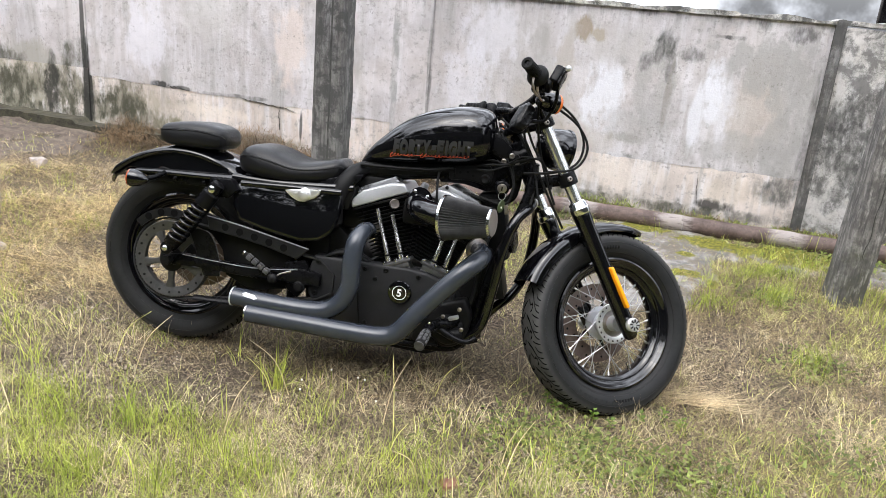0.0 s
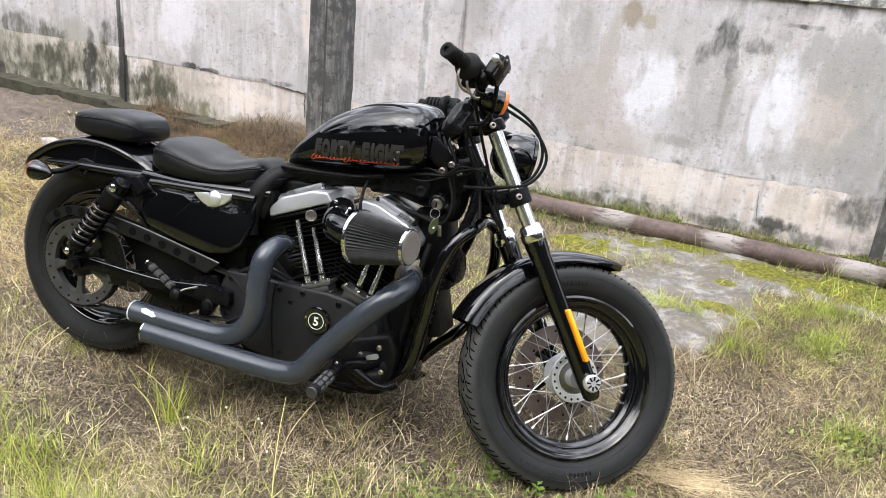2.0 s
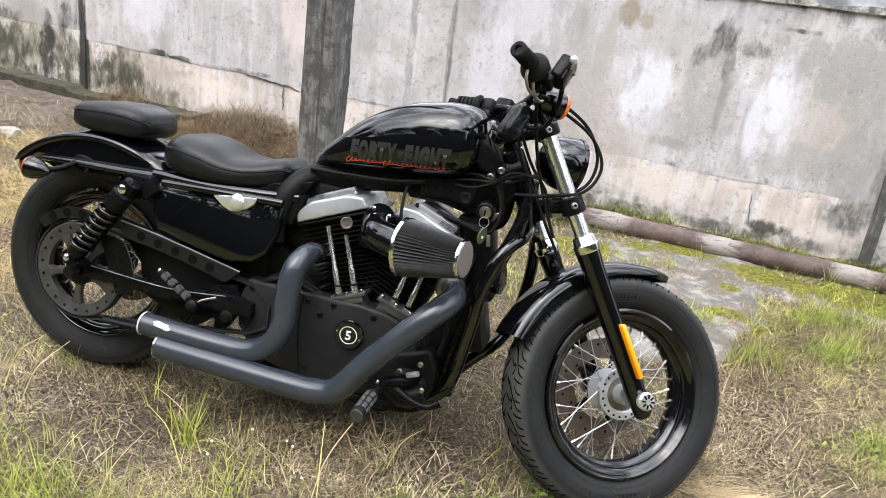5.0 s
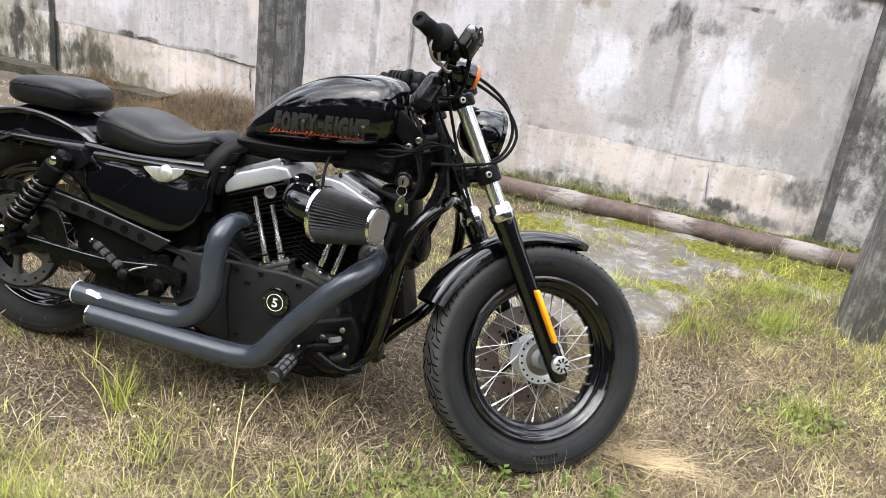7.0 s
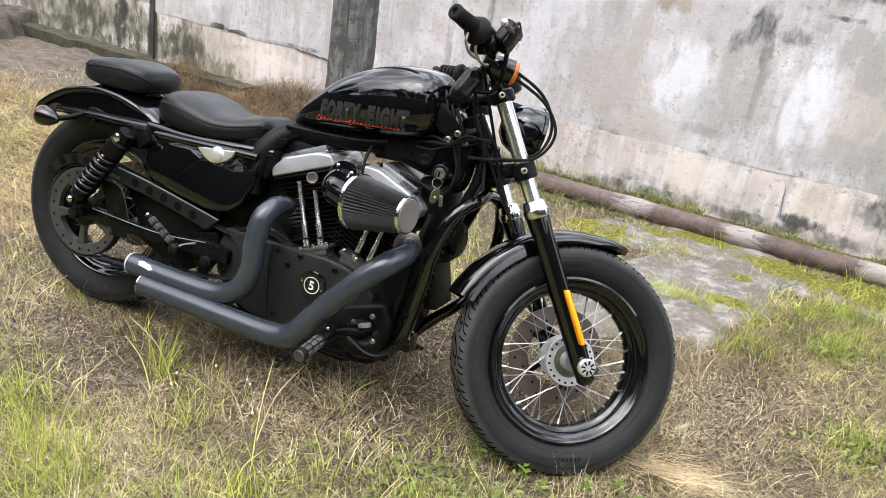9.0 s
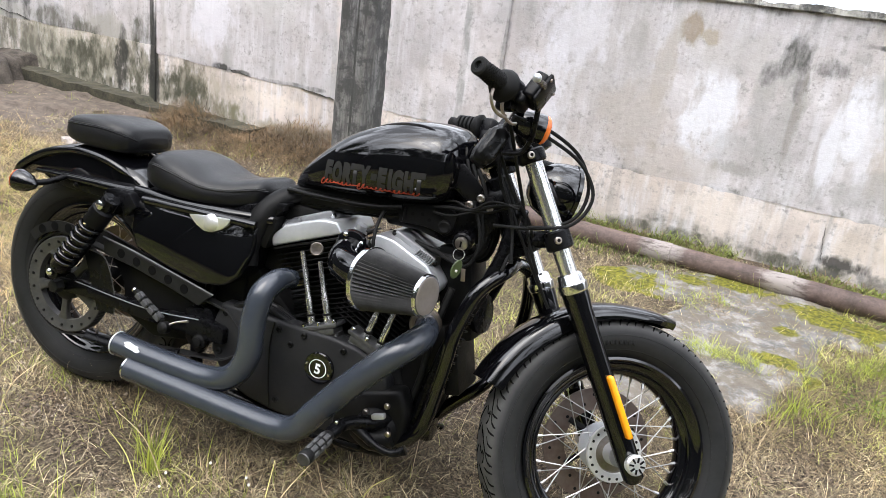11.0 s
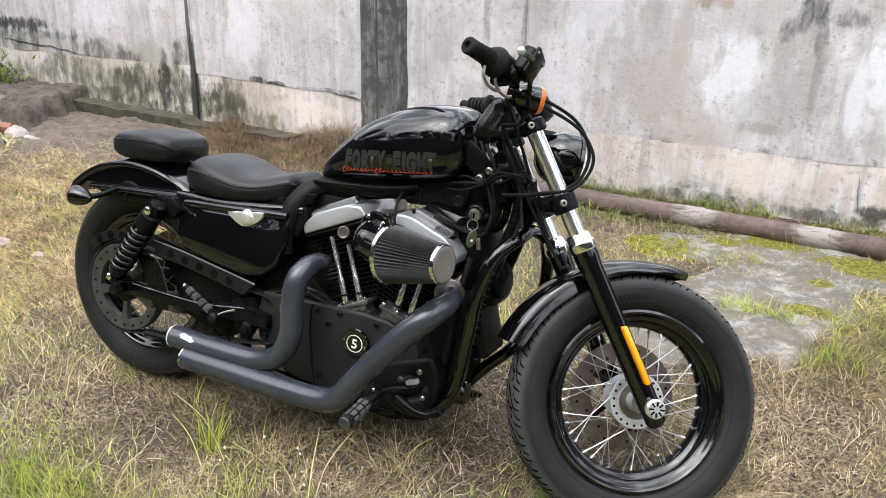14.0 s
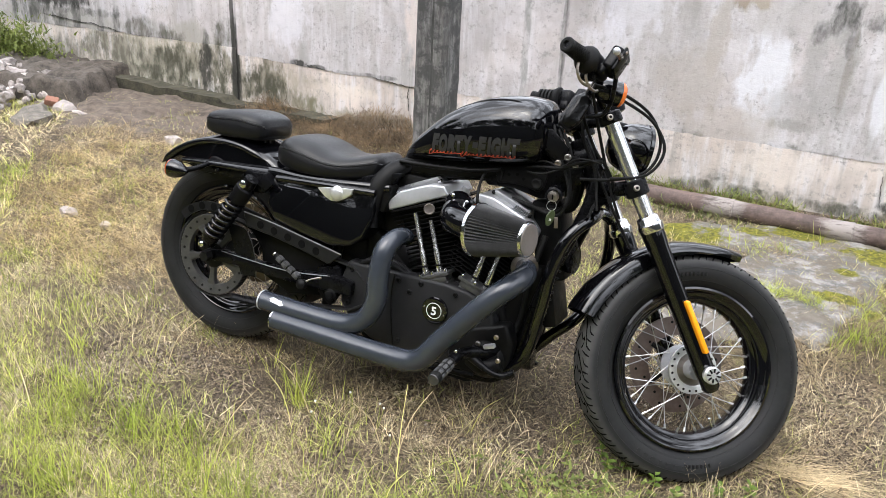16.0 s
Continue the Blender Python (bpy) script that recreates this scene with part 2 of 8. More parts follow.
# ---- the yard ----
def ground_material():
    m = bpy.data.materials.new("yard_soil")
    m.use_nodes = True
    nt = m.node_tree
    L = nt.links.new
    bsdf = nt.nodes["Principled BSDF"]
    tc = nt.nodes.new("ShaderNodeTexCoord")

    def nz(scale, detail=5, rough=0.6):
        n = nt.nodes.new("ShaderNodeTexNoise")
        n.inputs["Scale"].default_value, n.inputs["Detail"].default_value, n.inputs["Roughness"].default_value = scale, detail, rough
        L(tc.outputs["Object"], n.inputs["Vector"])
        return n.outputs["Fac"]

    def ramp(src, stops):
        r = nt.nodes.new("ShaderNodeValToRGB")
        while len(r.color_ramp.elements) < len(stops):
            r.color_ramp.elements.new(0.5)
        for e, (p, c) in zip(r.color_ramp.elements, stops):
            e.position, e.color = p, (*c, 1)
        L(src, r.inputs[0])
        return r.outputs[0]

    soil = ramp(nz(75, 12, 0.85), [(0.43, (0.011, 0.007, 0.005)), (0.49, (0.085, 0.06, 0.04)), (0.545, (0.25, 0.187, 0.134)), (0.61, (0.54, 0.43, 0.32))])
    straw = ramp(nz(130, 12, 0.88), [(0.4, (0.013, 0.009, 0.006)), (0.48, (0.06, 0.044, 0.028)), (0.54, (0.21, 0.16, 0.1)), (0.61, (0.5, 0.4, 0.27))])
    mix = nt.nodes.new("ShaderNodeMix")
    mix.data_type = "RGBA"
    f = nt.nodes.new("ShaderNodeMapRange")
    f.inputs["From Min"].default_value, f.inputs["From Max"].default_value = 0.4, 0.58
    L(nz(2.6, 6), f.inputs["Value"])
    L(f.outputs[0], mix.inputs["Factor"])
    L(soil, mix.inputs["A"])
    L(straw, mix.inputs["B"])
    L(mix.outputs["Result"], bsdf.inputs["Base Color"])
    bsdf.inputs["Roughness"].default_value = 0.95
    b = nt.nodes.new("ShaderNodeBump")
    b.inputs["Strength"].default_value, b.inputs["Distance"].default_value = 1.0, 0.03
    L(nz(60, 10, 0.8), b.inputs["Height"])
    L(b.outputs[0], bsdf.inputs["Normal"])
    return m


SOIL = ground_material()
xs = [-60, -40, -25, -15, -10, -8] + [round(-7 + 0.06 * i, 3) for i in range(184)] + [4.5, 6, 10, 15, 25, 40, 60]
ys = [-60, -40, -25, -15, -8, -4, -2, -0.5, 0.4] + [round(0.8 + 0.06 * i, 3) for i in range(84)] + [6.5, 8, 12, 20, 40, 60]
v, f = [], []
for y in ys:
    for x in xs:
        near = -7 <= x <= 4.2 and 0.8 <= y <= 5.8
        n = (noise.noise((x * 3.1, y * 3.1, 0)) * 0.012 + noise.noise((x * 11, y * 11, 3)) * 0.007 + noise.noise((x * 31, y * 31, 5)) * 0.004) if near else 0
        d = min((x + 1.36) ** 2 + (y - 2.48) ** 2, (x - 0.257) ** 2 + (y - 2.46) ** 2, (x + 0.29) ** 2 + (y - 2.86) ** 2)
        v.append((x, y, ground_z(x, y) + n * min(1, d / 0.05)))
w = len(xs)
f = [(j * w + i, j * w + i + 1, (j + 1) * w + i + 1, (j + 1) * w + i) for j in range(len(ys) - 1) for i in range(w - 1)]
me = bpy.data.meshes.new("ground")
me.from_pydata(v, [], f)
me.polygons.foreach_set("use_smooth", [True] * len(f))
me.materials.append(SOIL)
tagged(new("ground", me), "dry yard soil with trampled straw and weeds", "ground", kind="structure")


# weathered plaster with stains, moss, peeled patches and dark bands at the pilasters
def plaster(name, base, dark, moss_top, stain, patches=(), streaks=1.0, speck=4.2, cap=6, grain=0.0):
    m = bpy.data.materials.new(name)
    m.use_nodes = True
    nt = m.node_tree
    L = nt.links.new
    bsdf = nt.nodes["Principled BSDF"]
    tc = nt.nodes.new("ShaderNodeTexCoord")
    obj = tc.outputs["Object"]

    def mapped(sx, sy, sz):
        mp = nt.nodes.new("ShaderNodeMapping")
        mp.inputs["Scale"].default_value = (sx, sy, sz)
        L(obj, mp.inputs["Vector"])
        return mp.outputs[0]

    def nz(vec, scale, detail=6, rough=0.62, dist=0.0):
        n = nt.nodes.new("ShaderNodeTexNoise")
        n.inputs["Scale"].default_value, n.inputs["Detail"].default_value, n.inputs["Roughness"].default_value, n.inputs["Distortion"].default_value = scale, detail, rough, dist
        n.inputs["Detail"].default_value, n.inputs["Roughness"].default_value = min(detail, cap), min(rough, 0.5 + 0.04 * cap)
        L(vec, n.inputs["Vector"])
        return n.outputs["Fac"]

    def rng(src, a, b, lo=0.0, hi=1.0):
        r = nt.nodes.new("ShaderNodeMapRange")
        r.inputs["From Min"].default_value, r.inputs["From Max"].default_value = a, b
        r.inputs["To Min"].default_value, r.inputs["To Max"].default_value = lo, hi
        L(src, r.inputs["Value"])
        return r.outputs[0]

    def math_(op, a, b):
        n = nt.nodes.new("ShaderNodeMath")
        n.operation = op
        for k, q in enumerate((a, b)):
            if isinstance(q, (int, float)):
                n.inputs[k].default_value = q
            else:
                L(q, n.inputs[k])
        return n.outputs[0]

    def blend(fac, a, b):
        n = nt.nodes.new("ShaderNodeMix")
        n.data_type = "RGBA"
        L(fac, n.inputs["Factor"])
        for key, q in (("A", a), ("B", b)):
            if isinstance(q, tuple):
                n.inputs[key].default_value = (*q, 1)
            else:
                L(q, n.inputs[key])
        return n.outputs["Result"]

    plain = mapped(1, 1, 1)
    streak = mapped(5.0, 5.0, 0.7)
    col = blend(rng(nz(plain, 2.3, 10, 0.66), 0.38, 0.62), tuple(min(0.85, c * 1.06) for c in base), tuple(c * 0.76 for c in base))
    col = blend(rng(nz(plain, 7, 8, 0.7), 0.48, 0.66, 0, 0.75), col, tuple(c * k for c, k in zip(base, (0.72, 0.7, 0.68))))
    col = blend(rng(nz(streak, 1.5, 8, 0.7, 0.5), 0.5, 0.7, 0, 0.85 * stain), col, (0.33, 0.32, 0.305))
    col = blend(rng(nz(plain, 1.3, 7, 0.6, 0.3), 0.5, 0.66, 0, 0.5 * stain * streaks), col, (0.62, 0.53, 0.48))
    col = blend(rng(nz(streak, 2.9, 8, 0.66, 0.2), 0.5, 0.66, 0, 0.55 * streaks), col, (0.8, 0.8, 0.85))
    col = blend(rng(nz(mapped(9.0, 9.0, 0.5), 1.9, 6, 0.6, 0.2), 0.56, 0.72, 0, 0.45 * streaks), col, (0.3, 0.285, 0.27))
    col = blend(rng(nz(plain, 26, 7, 0.8), 0.55, 0.7, 0, 0.65), col, (0.27, 0.26, 0.25))
    sep = nt.nodes.new("ShaderNodeSeparateXYZ")
    L(obj, sep.inputs[0])
    zz = sep.outputs["Z"]
    # mould that grows along the damp foot and the broken top
    edge = math_("ADD", zz, math_("MULTIPLY", math_("SUBTRACT", nz(plain, 5.5, 8, 0.7), 0.5), 0.55))
    low = rng(edge, moss_top, moss_top - 0.12, 0, 0.85)
    col = blend(math_("MULTIPLY", low, rng(nz(plain, 13, 7, 0.7), 0.38, 0.6)), col, (0.07, 0.075, 0.05))
    top = rng(math_("ADD", zz, math_("MULTIPLY", math_("SUBTRACT", nz(streak, 5, 8, 0.7), 0.5), 0.4)), 1.3, 1.42, 0, 0.8)
    col = blend(math_("MULTIPLY", top, rng(nz(plain, 11, 6), 0.4, 0.6)), col, (0.1, 0.1, 0.095))
    blot = math_("MULTIPLY", math_("SUBTRACT", nz(mapped(1, 1, 0.5), 11, 6, 0.7), 0.5), 4.2)
    mottle = rng(nz(mapped(1, 1, 0.45), 15, 6, 0.7), 0.38, 0.6, 0.3, 1.0)
    brush = math_("MULTIPLY", math_("SUBTRACT", nz(mapped(1, 1, 0.16), 22, 10, 0.75), 0.5), 3.0)
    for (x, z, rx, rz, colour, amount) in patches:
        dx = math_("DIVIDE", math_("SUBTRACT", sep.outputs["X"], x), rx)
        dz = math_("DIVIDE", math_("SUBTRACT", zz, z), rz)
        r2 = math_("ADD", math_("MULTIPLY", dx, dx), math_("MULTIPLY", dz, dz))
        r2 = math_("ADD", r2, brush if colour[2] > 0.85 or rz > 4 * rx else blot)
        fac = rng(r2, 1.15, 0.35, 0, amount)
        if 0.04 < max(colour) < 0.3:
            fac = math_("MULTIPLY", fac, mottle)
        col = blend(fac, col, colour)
    fine = rng(nz(plain, 55, 10, 0.85), 0.56, 0.68, 0, 0.55)
    col = blend(math_("MULTIPLY", fine, rng(nz(plain, 3.1, 6, 0.7), 0.45, 0.62)), col, (0.16, 0.155, 0.14))
    if grain:
        col = blend(rng(nz(mapped(70, 70, 5), 1, 6, 0.7), 0.45, 0.6, 0, grain), col, tuple(c * 0.3 for c in base))
        col = blend(rng(nz(mapped(45, 45, 9), 1, 6, 0.7), 0.52, 0.66, 0, grain), col, tuple(min(0.8, c * 1.9) for c in base))
    if dark:
        col = blend(rng(nz(plain, speck, 10, 0.78 if speck > 5 else 0.72, 0.3), 0.45, 0.56, 0, dark), col, (0.06, 0.06, 0.058))
    L(col, bsdf.inputs["Base Color"])
    bsdf.inputs["Roughness"].default_value = 0.92
    b = nt.nodes.new("ShaderNodeBump")
    b.inputs["Strength"].default_value, b.inputs["Distance"].default_value = 0.3 if cap < 5 else 0.5, 0.008
    L(math_("ADD", nz(plain, 40, 8, 0.7), nz(plain, 6, 6)), b.inputs["Height"])
    L(b.outputs[0], bsdf.inputs["Normal"])
    return m


WHITE, BLACK, MOSS = (0.76, 0.765, 0.82), (0.05, 0.05, 0.048), (0.06, 0.065, 0.04)
GREYISH, SOOT = (0.36, 0.35, 0.34), (0.1, 0.1, 0.095)
LILAC, BUFF, ROSE = (0.74, 0.73, 0.79), (0.43, 0.375, 0.32), (0.72, 0.62, 0.57)
OLIVE, PITCH = (0.07, 0.07, 0.047), (0.03, 0.03, 0.027)
PATCHES = [(-5.4, 0.7, 0.8, 0.1, (0.36, 0.345, 0.31), 0.6), (-4.1, 0.68, 0.3, 0.12, (0.36, 0.34, 0.29), 0.6), (0.14, 0.84, 0.15, 0.24, WHITE, 0.8), (0.2, 0.6, 0.13, 0.16, WHITE, 0.35), (0.78, 0.95, 0.06, 0.24, WHITE, 0.85), (0.7, 0.74, 0.05, 0.22, WHITE, 0.75), (0.86, 0.8, 0.04, 0.25, WHITE, 0.4), (0.45, 0.88, 0.14, 0.32, GREYISH, 0.6), (1.05, 0.85, 0.17, 0.35, BUFF, 0.6), (1.1, 1.12, 0.3, 0.18, GREYISH, 0.8), (0.2, 1.15, 0.3, 0.12, (0.5, 0.48, 0.47), 0.6),
           (-0.04, 1.22, 0.05, 0.09, (0.3, 0.24, 0.17), 0.8), (0.06, 1.2, 0.06, 0.04, (0.36, 0.3, 0.22), 0.7), (0.45, 1.16, 0.07, 0.11, SOOT, 0.95), (0.5, 1.03, 0.05, 0.07, SOOT, 0.6), (0.36, 1.08, 0.045, 0.07, SOOT, 0.8), (0.62, 1.14, 0.08, 0.05, SOOT, 0.7), (-0.3, 1.1, 0.07, 0.12, (0.26, 0.24, 0.22), 0.75), (-0.14, 1.02, 0.08, 0.18, BUFF, 0.65), (0.52, 0.88, 0.03, 0.2, (0.27, 0.25, 0.22), 0.7), (0.3, 0.6, 0.1, 0.04, (0.3, 0.28, 0.26), 0.7),
           (0.81, 1.255, 0.1, 0.014, BLACK, 0.85), (0.3, 1.37, 0.09, 0.03, BLACK, 0.9), (0.48, 1.385, 0.05, 0.02, BLACK, 0.9), (0.75, 1.37, 0.05, 0.025, BLACK, 0.9), (1.0, 1.34, 0.05, 0.04, BLACK, 0.8), (1.2, 1.3, 0.1, 0.05, BLACK, 0.75),
           (0.95, 0.6, 0.3, 0.1, GREYISH, 0.55), (1.2, 1.0, 0.12, 0.2, GREYISH, 0.6), (0.3, 0.68, 0.2, 0.12, GREYISH, 0.45), (0.0, 0.55, 0.3, 0.1, BUFF, 0.4), (1.2, 0.62, 0.13, 0.22, GREYISH, 0.7), (1.3, 0.9, 0.1, 0.3, GREYISH, 0.6), (-0.35, 1.0, 0.3, 0.35, (0.48, 0.46, 0.45), 0.5), (-0.25, 0.75, 0.2, 0.2, BUFF, 0.35), (-0.6, 1.15, 0.2, 0.2, LILAC, 0.5), (-0.75, 0.8, 0.16, 0.3, LILAC, 0.5),
           # first entries: narrow dark upright bands along the western pilaster's edge
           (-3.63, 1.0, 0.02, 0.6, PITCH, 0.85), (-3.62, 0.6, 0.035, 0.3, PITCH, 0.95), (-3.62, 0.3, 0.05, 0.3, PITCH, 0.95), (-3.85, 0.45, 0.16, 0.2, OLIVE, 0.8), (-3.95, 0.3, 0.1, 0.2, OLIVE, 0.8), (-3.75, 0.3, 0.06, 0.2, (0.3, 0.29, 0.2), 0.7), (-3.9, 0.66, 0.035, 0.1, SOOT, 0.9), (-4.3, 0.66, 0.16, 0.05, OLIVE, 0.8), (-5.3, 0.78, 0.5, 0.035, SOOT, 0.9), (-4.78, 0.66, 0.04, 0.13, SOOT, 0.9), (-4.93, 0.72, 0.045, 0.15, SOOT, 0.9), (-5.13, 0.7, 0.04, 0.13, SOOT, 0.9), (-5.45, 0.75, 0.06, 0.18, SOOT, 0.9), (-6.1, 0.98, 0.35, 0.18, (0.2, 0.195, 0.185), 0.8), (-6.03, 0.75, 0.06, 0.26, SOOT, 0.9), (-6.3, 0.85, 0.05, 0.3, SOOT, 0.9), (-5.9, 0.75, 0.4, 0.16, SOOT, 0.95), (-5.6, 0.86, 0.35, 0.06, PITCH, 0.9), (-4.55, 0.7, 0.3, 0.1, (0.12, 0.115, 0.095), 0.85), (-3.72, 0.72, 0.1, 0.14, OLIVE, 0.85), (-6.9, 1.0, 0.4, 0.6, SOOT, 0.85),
           (-3.0, 0.585, 0.09, 0.03, PITCH, 0.9), (-2.85, 0.57, 0.09, 0.02, PITCH, 0.7), (-2.4, 0.56, 0.25, 0.018, SOOT, 0.75), (-1.98, 0.5, 0.12, 0.02, PITCH, 0.8), (-3.1, 0.9, 0.2, 0.3, LILAC, 0.6), (-2.0, 0.95, 0.13, 0.3, ROSE, 0.6), (-2.6, 1.1, 0.2, 0.2, (0.55, 0.54, 0.53), 0.5), (-4.6, 1.05, 0.3, 0.25, LILAC, 0.5),
           # dark upright bands at the edges of the other pilasters
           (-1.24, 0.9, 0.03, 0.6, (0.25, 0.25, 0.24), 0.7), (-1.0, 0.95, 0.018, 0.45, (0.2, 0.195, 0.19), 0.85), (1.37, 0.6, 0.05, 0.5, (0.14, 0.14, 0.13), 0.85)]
LOWP = [(-4.5, 0.42, 0.9, 0.3, (0.42, 0.39, 0.285), 0.7), (-4.3, 0.4, 0.9, 0.22, (0.36, 0.33, 0.27), 0.75), (-3.2, 0.36, 0.5, 0.2, (0.38, 0.34, 0.27), 0.7), (-3.78, 0.48, 0.2, 0.16, OLIVE, 0.9), (-3.3, 0.42, 0.2, 0.2, (0.12, 0.11, 0.075), 0.85), (-3.08, 0.3, 0.3, 0.12, (0.14, 0.13, 0.085), 0.85), (-4.4, 0.44, 0.4, 0.13, (0.13, 0.125, 0.095), 0.85), (-5.0, 0.52, 0.45, 0.12, (0.12, 0.115, 0.09), 0.8), (-4.2, 0.3, 0.7, 0.06, OLIVE, 0.95), (-2.3, 0.26, 0.5, 0.06, (0.3, 0.27, 0.2), 0.7), (-3.4, 0.4, 0.2, 0.13, OLIVE, 0.95), (-3.2, 0.33, 0.14, 0.12, OLIVE, 0.9), (-3.61, 0.4, 0.05, 0.4, PITCH, 0.95), (-2.9, 0.3, 0.2, 0.08, (0.2, 0.19, 0.12), 0.8), (-4.2, 0.5, 0.3, 0.12, OLIVE, 0.9), (-3.92, 0.42, 0.08, 0.22, PITCH, 0.85), (-4.6, 0.36, 0.5, 0.06, OLIVE, 0.85), (-5.4, 0.4, 0.6, 0.16, (0.16, 0.15, 0.12), 0.8), (-3.75, 0.3, 0.12, 0.15, OLIVE, 0.8),
        (0.9, 0.24, 0.13, 0.04, PITCH, 0.9), (0.1, 0.2, 0.35, 0.035, OLIVE, 0.85), (0.65, 0.19, 0.3, 0.035, OLIVE, 0.85), (1.15, 0.19, 0.25, 0.04, SOOT, 0.8), (1.2, 0.36, 0.12, 0.08, SOOT, 0.85), (1.3, 0.45, 0.1, 0.2, SOOT, 0.8), (-1.9, 0.4, 0.012, 0.12, PITCH, 0.8), (0.3, 0.36, 0.3, 0.1, (0.78, 0.7, 0.64), 0.5), (-2.6, 0.42, 0.3, 0.06, (0.8, 0.72, 0.64), 0.5), (1.0, 0.33, 0.2, 0.08, (0.6, 0.52, 0.44), 0.5)]
COAT = plaster("weathered_white_plaster", (0.61, 0.582, 0.597), 0, 0.5, 0.8, PATCHES, streaks=0.55, cap=4)
RENDER = plaster("old_pinkish_render", (0.74, 0.66, 0.61), 0, 0.255, 0.5, LOWP, cap=4)
MOULDY = plaster("mouldy_render", (0.64, 0.625, 0.59), 0.88, 0.35, 0.7, speck=7.5)
STRIP = plaster("blackened_strip", (0.11, 0.105, 0.1), 0.8, 0.3, 1.0, streaks=0.3, speck=6)
PANEL = plaster("mould_speckled_panel", (0.66, 0.635, 0.62), 0.7, 0.3, 0.6, [(1.75, 0.78, 0.45, 0.3, BLACK, 0.95), (1.6, 0.55, 0.25, 0.2, SOOT, 0.8), (2.4, 0.7, 0.5, 0.35, BLACK, 0.95), (1.5, 0.93, 0.2, 0.08, SOOT, 0.8), (3.2, 0.8, 0.5, 0.4, SOOT, 0.9)], streaks=0.4, speck=9)


def slab_along(name, x0, x1, z_low, z_top, front, back, material, step=0.05, jag_low=0.0, jag_top=0.0, seed=0.0, lift=0.0):
    """A wall layer that follows the wall's line, with uneven upper and lower edges."""
    n = max(2, int((x1 - x0) / step))
    rings = []
    for i in range(n + 1):
        x = x0 + (x1 - x0) * i / n
        zl = (z_low(x) if callable(z_low) else z_low) + jag_low * (noise.noise((x * 4, seed, 0)) + 0.6 * noise.noise((x * 17, seed, 7)))
        zt = (z_top(x) if callable(z_top) else z_top) + jag_top * (noise.noise((x * 5, seed, 2)) + 0.7 * noise.noise((x * 19, seed, 9)))
        y = wall_y(x)
        wob = 0.004 * noise.noise((x * 2.3, 0, 4))
        cols = 8
        thick = front(x) if callable(front) else front
        fr = [(x, y - thick + wob + 0.003 * noise.noise((x * 3, (zl + (zt - zl) * k / cols) * 5, 3)), zl + (zt - zl) * k / cols) for k in range(cols + 1)]
        rings.append(fr + [(x, y + back, zt), (x, y + back, zl)])
    me = G().rings(rings).mesh(name, 50)
    me.materials.append(material)
    return new(name, me)


tagged(slab_along("wall_north", -9, 1.42, 0.05, 1.372, 0.0, 0.16, RENDER, jag_top=0.012), "old rendered yard wall with pinkish lower band", "wall", kind="structure")
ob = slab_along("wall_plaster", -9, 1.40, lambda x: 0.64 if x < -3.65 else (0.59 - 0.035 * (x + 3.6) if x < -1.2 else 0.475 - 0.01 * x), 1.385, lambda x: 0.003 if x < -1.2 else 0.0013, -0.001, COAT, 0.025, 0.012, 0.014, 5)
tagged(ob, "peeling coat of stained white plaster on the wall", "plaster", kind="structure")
ob = slab_along("wall_east", 1.42, 4.5, 0.05, 1.36, 0.012, 0.16, PANEL, jag_top=0.01, seed=3)
tagged(ob, "mould-blackened end of the yard wall", "wall", kind="structure")
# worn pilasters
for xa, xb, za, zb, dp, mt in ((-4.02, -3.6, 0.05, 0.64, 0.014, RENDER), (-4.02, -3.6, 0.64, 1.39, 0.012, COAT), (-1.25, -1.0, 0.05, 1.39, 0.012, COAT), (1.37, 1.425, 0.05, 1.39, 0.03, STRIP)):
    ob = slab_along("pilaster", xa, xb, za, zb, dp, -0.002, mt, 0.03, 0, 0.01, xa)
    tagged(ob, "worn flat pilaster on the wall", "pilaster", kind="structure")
ob = slab_along("wall_coping", -9, 4.5, 1.375, 1.40, 0.018, 0.17, MOULDY, 0.02, 0.006, 0.016, 11)
tagged(ob, "crumbling dark wall top", "wall", kind="structure")
KERB = mat("mossy_black_concrete", (0.012, 0.011, 0.008), (0.1, 0.092, 0.06), 11, (0.85, 0.95), bump=1.0, bump_scale=40)
# crumbled strip and drain kerb at the foot of the wall
ob = slab_along("kerb", -9, -2.6, 0.05, lambda x: 0.3 - 0.03 * (x + 4.6) if x < -3.6 else 0.25, 0.19, -0.01, KERB, 0.025, 0, 0.014, 21)
tagged(ob, "mossy concrete ledge at the foot of the wall", "kerb", kind="structure")
# unseen plain walls added on the other sides; dark, they block low sky light
DIM = mat("added_dark_green_wall", (0.03, 0.035, 0.03), (0.06, 0.065, 0.055), 3, (0.8, 0.95), bump=0.2)
for nm, c, s in (("wall_west", (-9.1, -0.4, 2.0), (0.2, 11.6, 4.2)), ("wall_far_east", (9.1, -0.6, 2.0), (0.2, 11.2, 4.2)), ("wall_south", (0, -6.3, 2.0), (18, 0.2, 4.2))):
    ob = part(nm, G().box(c, s, None, 0.01), DIM)
    tagged(ob, "unseen plain dark wall added to close the yard", "wall", kind="structure")

# trees beyond the yard's open side; the paint of the tank mirrors them
BARK = mat("tree_bark", (0.06, 0.045, 0.035), (0.13, 0.105, 0.08), 9, (0.85, 0.95), bump=0.8, bump_scale=30)
CANOPY = mat("tree_leaf", (0.025, 0.045, 0.012), (0.07, 0.1, 0.03), 2, (0.45, 0.6), island=0.4)


